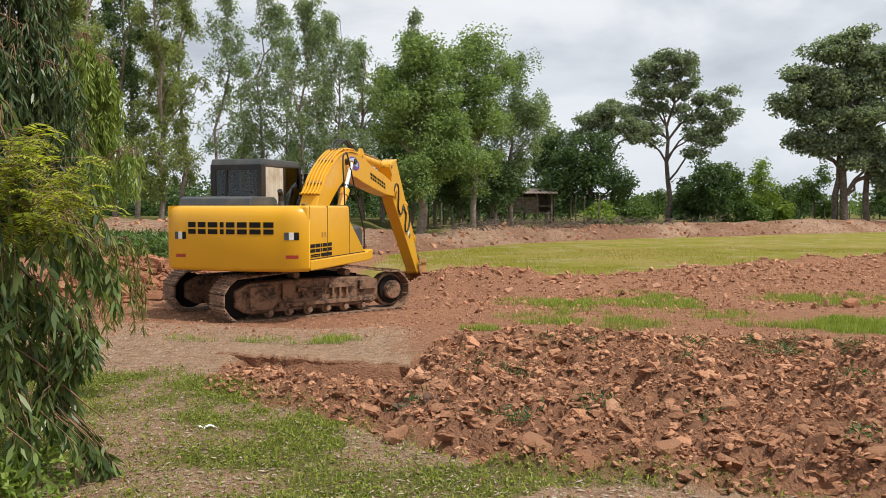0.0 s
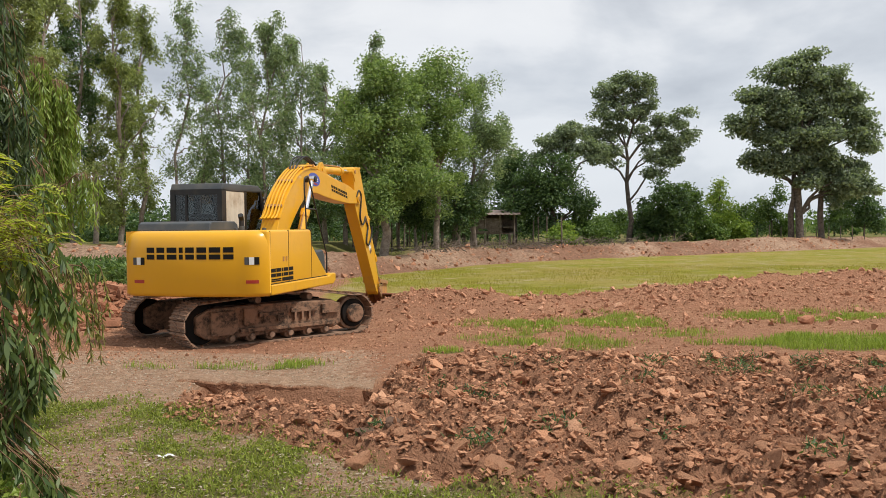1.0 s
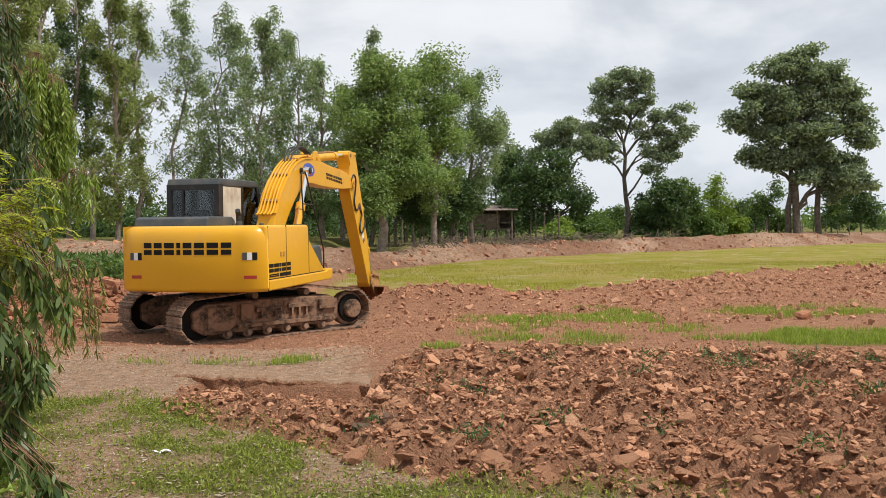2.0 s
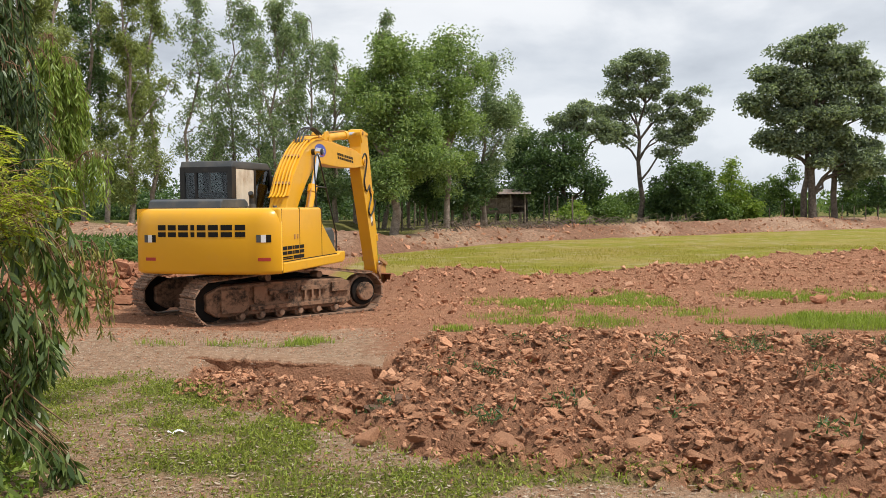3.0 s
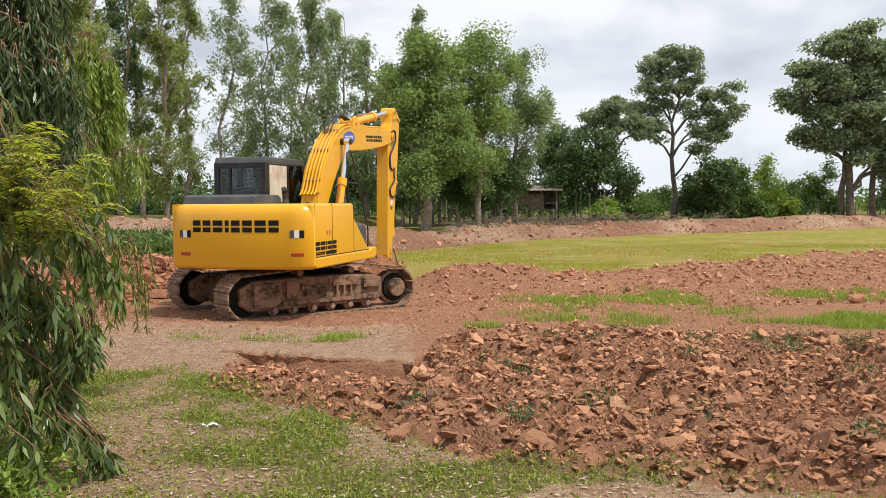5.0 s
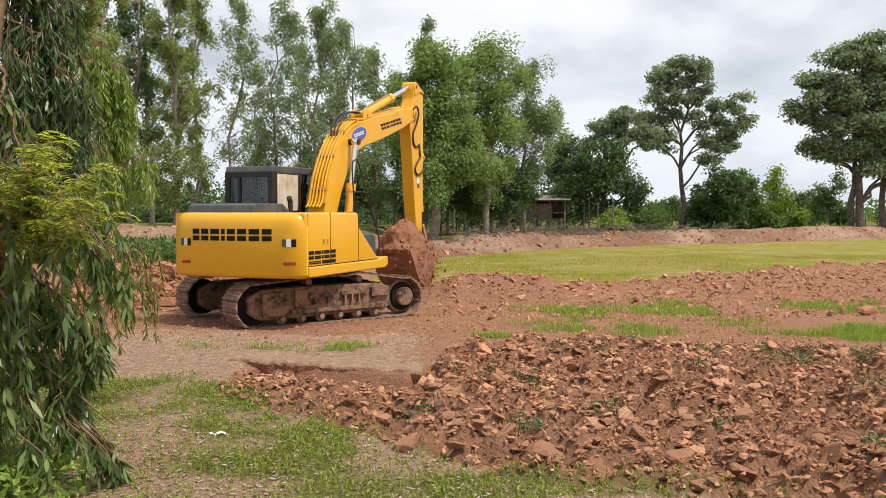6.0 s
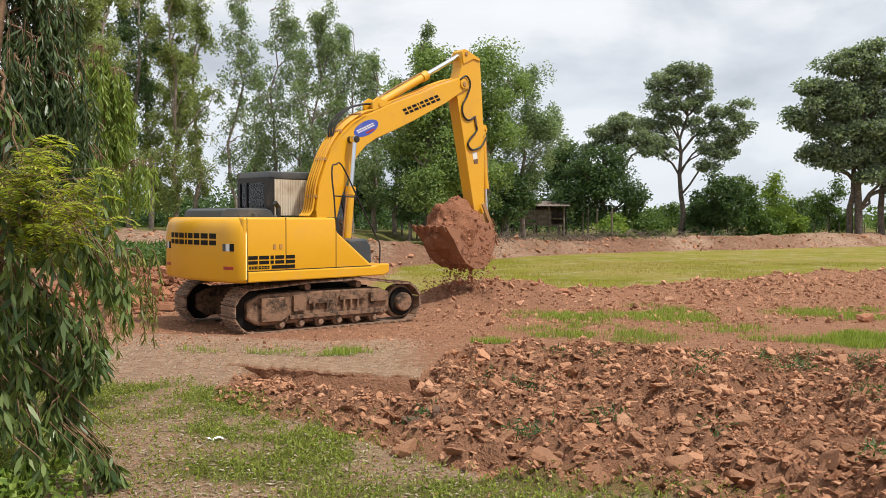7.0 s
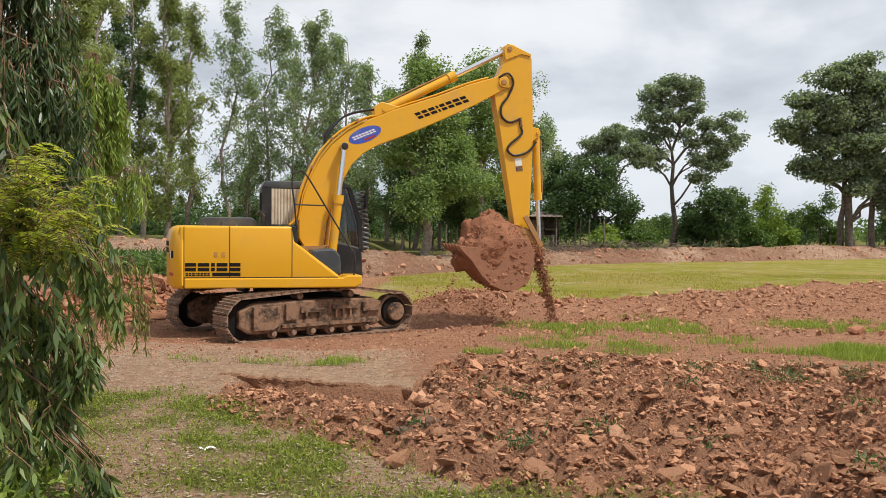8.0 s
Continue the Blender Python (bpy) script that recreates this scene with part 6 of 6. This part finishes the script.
# weeds turned up among the clods
wx, wy = [], []
for k in range(44):
    a, b = strewn(rg, 1, -0.5, 8.5, 6.0, 11.4, lambda x, y: plough(x, y))
    if len(a):
        m = int(rg.integers(40, 120))
        wx.append(a[0] + rg.normal(size=m) * 0.10), wy.append(b[0] + rg.normal(size=m) * 0.07)
x, y = np.concatenate(wx), np.concatenate(wy)
v, f = leaf_quads(rg, np.stack([x, y, ground_z(x, y) + rg.uniform(0.03, 0.10, len(x))], 1), 0.07, 0.016, 0.0, 0.2)
tagged(new("uprooted_weeds", mesh_from("uprooted_weeds", v, f, m_leaf_dark)), "uprooted dark weeds lying between the clods", "weeds", "", "stuff")
# single clods that lie apart, and a pale scrap on the lane
def lying_clod(label, x, y, size, shape, mat, turn, lift=0.3):
    v, f = SLABS[shape]
    ob = new("clod", mesh_from("clod", v * np.array(size), f, mat))
    ob.matrix_world = pose(x, y, float(ground_z(x, y)) + size[2] * lift, 8, -6, turn)
    return tagged(ob, label, "clod", "single clods")


m_dark_clod = soil_material("dark_moist_clod", (0.13, 0.08, 0.055))
lying_clod("dark brown moist clod among paler ploughed earth", -0.33, 7.25, (0.13, 0.10, 0.26), 3, m_dark_clod, 20, 0.25)
lying_clod("dark brown clod half sunk in ploughed earth", -0.12, 7.15, (0.10, 0.08, 0.16), 8, m_dark_clod, 70)
lying_clod("reddish clod lying on the grass patch", 7.05, 14.6, (0.16, 0.10, 0.22), 5, m_load, 10)
lying_clod("reddish clod on the crest of the spoil ridge", 1.75, 18.5, (0.13, 0.10, 0.18), 11, m_load, 40, 0.05)
lying_clod("reddish clod on the crest of the spoil ridge", 2.35, 18.6, (0.17, 0.12, 0.18), 14, m_load, 15, 0.05)
lying_clod("reddish clod on the crest of the spoil ridge", 2.75, 18.7, (0.12, 0.10, 0.18), 2, m_load, 95, 0.05)
rk = np.random.default_rng(19)
bm = bmesh.new()
bmesh.ops.create_grid(bm, x_segments=9, y_segments=4, size=0.5)
for q in bm.verts:
    q.co = Vector((q.co.x * 0.12, q.co.y * 0.06, 0.018 + 0.006 * math.sin(q.co.x * 9) + 0.010 * rk.random()))
bmesh.ops.solidify(bm, geom=bm.faces[:], thickness=0.002)
scrap_me = bpy.data.meshes.new("scrap")
bm.to_mesh(scrap_me)
bm.free()
scrap_me.materials.append(m_white)
scrap = tagged(new("scrap", scrap_me), "crumpled whitish scrap lying on the weedy lane", "litter")
scrap.matrix_world = pose(-1.85, 6.57, float(ground_z(-1.85, 6.57)), 0, 0, 25)
# dead leaves on the lane
x, y = strewn(rg, 30000, -6, 2.5, 3.6, 12.0, lambda x, y: (0.25 + 0.75 * packed_amount(x, y)) * (1 - plough(x, y)) * 0.8)
v, f = leaf_quads(rg, np.stack([x, y, ground_z(x, y) + 0.012], 1), 0.062, 0.018, 0.0)
v4 = v.reshape(-1, 4, 3)
v4[:, :, 2] = v4[:, :1, 2] + (v4[:, :, 2] - v4[:, :1, 2]) * 0.2
tagged(new("dead_leaves", mesh_from("dead_leaves", v4.reshape(-1, 3), f, m_litter)), "dry brown leaves strewn over the bare lane", "leaves", "", "stuff")


# ---- earth in the bucket and what falls from it ----
def earth_load():
    r = np.random.default_rng(71)
    bm = bmesh.new()
    bmesh.ops.create_icosphere(bm, subdivisions=5, radius=1.0)
    for q in bm.verts:
        p = q.co.copy()
        up = max(0.0, -p.y)
        x = 0.67 + 0.70 * p.x * (1 - 0.12 * up)
        y = 0.28 + (0.52 if p.y > 0 else 0.74) * p.y
        z = (0.535 if p.y < 0.4 else 0.475) * p.z * (1 - 0.14 * up)
        n = noise.fractal(Vector((p.x * 2.2, p.y * 2.2, p.z * 2.2)), 1.0, 2.0, 5) * 0.10
        q.co = Vector((x + n * p.x, z + n * p.z, y + n * p.y)) if p.y < 0.4 else Vector((x * 0.90 + 0.05, z * 0.93, y))
    v = np.array([q.co[:] for q in bm.verts])
    f = np.array([[q.index for q in t.verts] for t in bm.faces])
    bm.free()
    heap = tagged(new("earth_load", mesh_from("earth_load", v, f, m_load, True)), "heaped load of moist reddish earth in the bucket", "soil")
    top = v[v[:, 2] < 0.22]
    pick = top[r.integers(0, len(top), 420)]
    s = np.clip(np.exp(r.normal(math.log(0.028), 0.5, len(pick))), 0.01, 0.09)
    v2, f2 = scatter(r, pick, s, HULLS, 1.5)
    lumps = tagged(new("lumps", mesh_from("lumps", v2, f2, m_load)), "", "", "", "stuff")
    lumps.parent = heap
    return heap


def falling_grains(seed, n, spread, tall):
    r = np.random.default_rng(seed)
    p = r.normal(size=(n, 3)) * [spread, spread, tall]
    s = np.clip(np.exp(r.normal(math.log(0.013), 0.65, n)), 0.004, 0.075)
    v, f = scatter(r, p, s, CRUMBS, 1.5)
    return tagged(new("falling_earth", mesh_from("falling_earth", v, f, m_load)), "loose grains of earth spilling from the bucket", "soil", "spilling earth", "stuff")


load = earth_load()
# (moment of leaving, place in the bucket, sideways place, grains, spread, height)
SPILLS = []
rs = np.random.default_rng(81)
for k in range(58):
    t0 = 5.6 + 1.55 * k / 31 if k < 32 else 7.25 + 0.74 * (k - 32) / 25
    if k < 32:
        at = (rs.uniform(0.05, 1.15), rs.uniform(-0.45, 0.45), rs.uniform(0.5, 0.9))
        SPILLS.append((t0, at, falling_grains(500 + k, 70 if t0 < 6.35 else 190, 0.16, 0.19)))
    else:
        at = (-0.02 + rs.uniform(-0.05, 0.06), -0.30 + rs.uniform(-0.1, 0.1), 0.42)
        SPILLS.append((t0, at, falling_grains(500 + k, 180, 0.046, 0.12)))


# dry branches thrown on the bank
def brush_heap(x, y, n, wide, seed):
    r = np.random.default_rng(seed)
    lines = []
    for k in range(n):
        p = np.array([r.normal() * wide, r.normal() * 0.35, r.uniform(0.0, 0.12)])
        a, size = r.uniform(0, 6.28), r.uniform(0.4, 1.3)
        q = p + np.array([math.cos(a) * size, math.sin(a) * size * 0.5, r.uniform(0.0, 0.55)])
        lines.append((arc(p, q, 0.08, 5, r, 0.05), r.uniform(0.012, 0.035), 0.006))
    ob = new("brush_heap", bars_mesh("brush_heap", lines, m_wood, 5))
    ob.location = (x, y, float(ground_z(x, y)) + 0.02)
    return tagged(ob, "heap of dry grey-brown branches on the earth bank", "branches", "brush on the bank", "stuff")


for k, (side, back, n, wide) in enumerate(((815, 3.0, 40, 1.2), (868, 3.2, 34, 1.0), (915, 2.8, 46, 1.3), (965, 3.0, 50, 1.3), (1010, 3.0, 50, 1.2), (1060, 3.0, 36, 1.2), (1100, 3.0, 30, 1.1), (1170, 3.2, 26, 1.0), (1235, 3.0, 20, 1.0))):
    d = 40.0
    for i in range(12):
        d = float(field_edge(spot(side, d)[0])) + back
    x, y = spot(side, d)
    brush_heap(x, y, n, wide, 600 + k)


# ---- hut, shed and fences ----
def post_line(name, label, spots, h, r, group):
    for x, y in spots:
        z = float(ground_z(x, y))
        k = rs.uniform(-0.04, 0.04)
        bm = tube([(0, 0, -0.2), (k, 0, h * 0.5), (k * 1.6, 0.01, h * rs.uniform(0.85, 1.1))], [r, r * 0.95, r * 0.8], 7)
        me = bpy.data.meshes.new(name)
        bm.to_mesh(me)
        bm.free()
        me.materials.append(m_wood)
        ob = new(name, me)
        ob.location = (x, y, z)
        tagged(ob, label, "post", group)


def hut(x, y, turn, wide, deep, floor_z, eave, label, walls=True):
    root = tagged(new("hut"), label, "hut")
    z = float(ground_z(x, y, False))
    root.matrix_world = pose(x, y, z, 0, 0, turn)
    for i in range(4):
        for yy in (-deep / 2, deep / 2):
            xx = -wide / 2 + wide * i / 3
            part("post", tube([(xx, yy, -0.2), (xx, yy, eave + (0.25 if yy > 0 else 0.0))], 0.06, 8), m_wood, root)
    if walls:
        part("platform", box(-wide / 2, wide / 2, -deep / 2, deep / 2, floor_z - 0.08, floor_z, 0.01), m_wood, root)
        for k in range(6):
            zz = floor_z + (eave - floor_z - 0.25) * k / 6
            part("plank", box(-wide / 2, wide * 0.22, -deep / 2 - 0.03, -deep / 2, zz, zz + (eave - floor_z - 0.25) / 6 - 0.025), m_wood, root)
        part("back_wall", box(-wide / 2, wide / 2, deep / 2 - 0.03, deep / 2, floor_z, eave), m_wood, root)
        part("end_wall", box(-wide / 2 - 0.03, -wide / 2, -deep / 2, deep / 2, floor_z, eave), m_wood, root)
        part("shelf", box(wide * 0.25, wide * 0.5, -deep / 2, deep / 2, floor_z + 0.35, floor_z + 0.42), m_wood, root)
    n = 26
    wave = [(-wide / 2 - 0.4 + (wide + 0.8) * k / n, 0.025 * (k % 2)) for k in range(n + 1)]
    prof = wave + [(a, b + 0.02) for a, b in reversed(wave)]
    bm = prism(prof, -deep / 2 - 0.5, deep / 2 + 0.4, "y")
    bmesh.ops.transform(bm, matrix=pose(0, 0, eave + 0.13, 7, 0, 0), verts=bm.verts)
    part("roof", bm, m_tin, root, "weathered corrugated roof")
    return root


hx, hy = spot(936, 57)
hut(hx, hy, -6, 2.9, 2.2, 0.8, 2.05, "small plank hut on posts with weathered tin roof")
hx, hy = spot(830, 55)
hut(hx, hy, 4, 3.2, 2.2, 0.3, 1.55, "low open shed with rusty tin roof behind the trees", False)
hx, hy = spot(895, 60)
hut(hx, hy, 0, 2.4, 2.0, 0.4, 1.5, "small lean-to shed beside the hut", False)
spots = [(spot(p, 64 + 0.004 * (p - 1300))) for p in range(1215, 1620, 22)]
post_line("fence_post", "thin weathered fence post on the earth bank", spots, 1.0, 0.035, "fence on the bank")
spots = [spot(p, (47 if p < 1000 else 53) + (p % 5)) for p in (676, 690, 706, 716, 757, 768, 779, 812, 845, 866, 1008, 1018, 1032, 1060)]
post_line("pole", "thin pale wooden pole behind the bank", spots, 1.7, 0.055, "poles behind the bank")

# ---- what moves ----
TIMES = (0, 0.5, 1, 2.5, 3, 3.5, 4, 5.5, 6, 6.5, 7, 7.5, 8)
SLEW = (75.36, 74.9, 75.0, 75.6, 75.8, 75.9, 76.0, 73.94, 69.61, 59.54, 45.32, 29.91, 15.34)
LIFT = (9.88, 11.85, 14.6, 18.75, 19.19, 19.58, 20.9, 29.3, 35.0, 40.73, 43.82, 43.9, 43.08)
REACH = (-44.45, -47.5, -53.7, -62.5, -67.1, -68.9, -73.0, -94.5, -82.7, -77.1, -78.2, -80.65, -80.98)
CURL = (-106, -107, -108, -112, -114, -118, -126, -166, -171, -171, -172, -171, -169)


def glide(values, t):
    """The value at t on a smooth line through the values at TIMES."""
    T, V = TIMES, values
    i = max(k for k in range(len(T) - 1) if T[k] <= t + 1e-9)
    h = T[i + 1] - T[i]
    d = [(V[k + 1] - V[k]) / (T[k + 1] - T[k]) for k in range(len(T) - 1)]

    def tangent(k):
        if k in (0, len(T) - 1):
            return d[0 if k == 0 else -1]
        a, b = T[k] - T[k - 1], T[k + 1] - T[k]
        return (d[k - 1] * b + d[k] * a) / (a + b)
    u = (t - T[i]) / h
    return (V[i] * (1 + 2 * u) * (1 - u) ** 2 + V[i + 1] * u * u * (3 - 2 * u) + h * (tangent(i) * u * (1 - u) ** 2 + tangent(i + 1) * u * u * (u - 1)))


def turned(p, deg):
    c, s = math.cos(radians(deg)), math.sin(radians(deg))
    return (p[0] * c - p[1] * s, p[0] * s + p[1] * c)


def plus(a, b):
    return (a[0] + b[0], a[1] + b[1])


def joints(t):
    """Places of the arm's pins in the plane of the arm, and the angles of its parts."""
    lift, reach, curl = glide(LIFT, t), glide(REACH, t), glide(CURL, t)
    foot = (FOOT_X, FOOT_Z)
    elbow = plus(foot, turned((BOOM, 0), lift))
    wrist = plus(elbow, turned((STICK, 0), reach))
    return dict(slew=glide(SLEW, t) - TRACK_YAW, lift=lift, reach=reach, curl=curl, foot=foot, elbow=elbow, wrist=wrist,
                boom_pin=plus(foot, turned(BOOM_PIN, lift)), arm_base=plus(foot, turned(ARM_CYL, lift)), tail=plus(elbow, turned(STICK_TAIL, reach)),
                tilt_base=plus(elbow, turned(BUCKET_CYL, reach)), bucket_pin=plus(wrist, turned(BUCKET_PIN, curl)), link_base=plus(elbow, turned((STICK - 0.25, 0.06), reach)))


def in_plane(j, p, y, angle):
    return pose(0, 0, 0, 0, 0, j["slew"]) @ pose(p[0], FOOT_Y + y, p[1], 0, -angle, 0)


def angle(a, b):
    return math.degrees(math.atan2(b[1] - a[1], b[0] - a[0]))


def bucket_pose(t):
    j = joints(t)
    return pose(BASE_X, BASE_Y, BASE_Z, 0, 0, TRACK_YAW) @ in_plane(j, j["wrist"], 0, j["curl"])


def motions():
    steps = [k / 10 for k in range(81)]
    J = [(t, joints(t)) for t in steps]
    for ob in (house, cab):
        walk(ob, [(t, pose(0, 0, 0, 0, 0, j["slew"])) for t, j in J])
    walk(boom, [(t, in_plane(j, j["foot"], 0, j["lift"])) for t, j in J])
    walk(stick, [(t, in_plane(j, j["elbow"], 0, j["reach"])) for t, j in J])
    walk(bucket, [(t, in_plane(j, j["wrist"], 0, j["curl"])) for t, j in J])
    walk(link, [(t, in_plane(j, j["link_base"], 0, angle(j["link_base"], j["bucket_pin"]))) for t, j in J])
    ends = {"lift": (lambda j: LIFT_CYL, "boom_pin"), "arm": (lambda j: j["arm_base"], "tail"), "tilt": (lambda j: j["tilt_base"], "bucket_pin")}
    for kind, made in cylinders.items():
        start, end = ends[kind]
        for y, barrel, rod in made:
            walk(barrel, [(t, in_plane(j, start(j), y, angle(start(j), j[end]))) for t, j in J])
            walk(rod, [(t, in_plane(j, j[end], y, angle(j[end], start(j)))) for t, j in J])
    # the load lies in the pit until the bucket takes it up
    rest = Matrix.Translation((0, 0, -0.75)) @ bucket_pose(4.6)
    rows = [(0.0, rest), (4.2, rest)]
    for t in steps:
        if t >= 4.7:
            m = bucket_pose(t)
            rows.append((t, Matrix.Translation((0, 0, -0.75 * max(0.0, (5.1 - t) / 0.4) ** 1.5)) @ m))
    walk(load, rows)
    for t0, at, ob in SPILLS:
        inside = Vector(at)
        rows = [(0.0, Matrix.Translation(rest @ inside)), (4.2, Matrix.Translation(rest @ inside))]
        for t in steps:
            if 4.7 <= t < t0:
                p = bucket_pose(t) @ inside
                p.z -= 0.75 * max(0.0, (5.1 - t) / 0.4) ** 1.5
                rows.append((t, Matrix.Translation(p)))
        start = bucket_pose(t0) @ inside
        pace = (bucket_pose(min(t0 + 0.05, 8.0)) @ inside - bucket_pose(t0 - 0.05) @ inside) / (0.1 if t0 <= 7.95 else 0.05)
        t = math.ceil(t0 * 15 + 0.01) / 15
        while t < 8.35:
            u = t - t0
            p = start + Vector((pace.x * u * (1.3 if t0 > 7.2 else 1.0) + (0.40 * u if t0 > 7.2 else 0.0), pace.y * u * 0.9, -4.9 * u * u))
            floor = float(ground_z(p.x, p.y)) - 0.08
            if p.z <= floor:
                p.z = floor
                rows.append((t, Matrix.Translation(p)))
                break
            rows.append((t, Matrix.Translation(p)))
            t += 1 / 15
        rows.append((8.5, rows[-1][1]))
        walk(ob, rows)


motions()
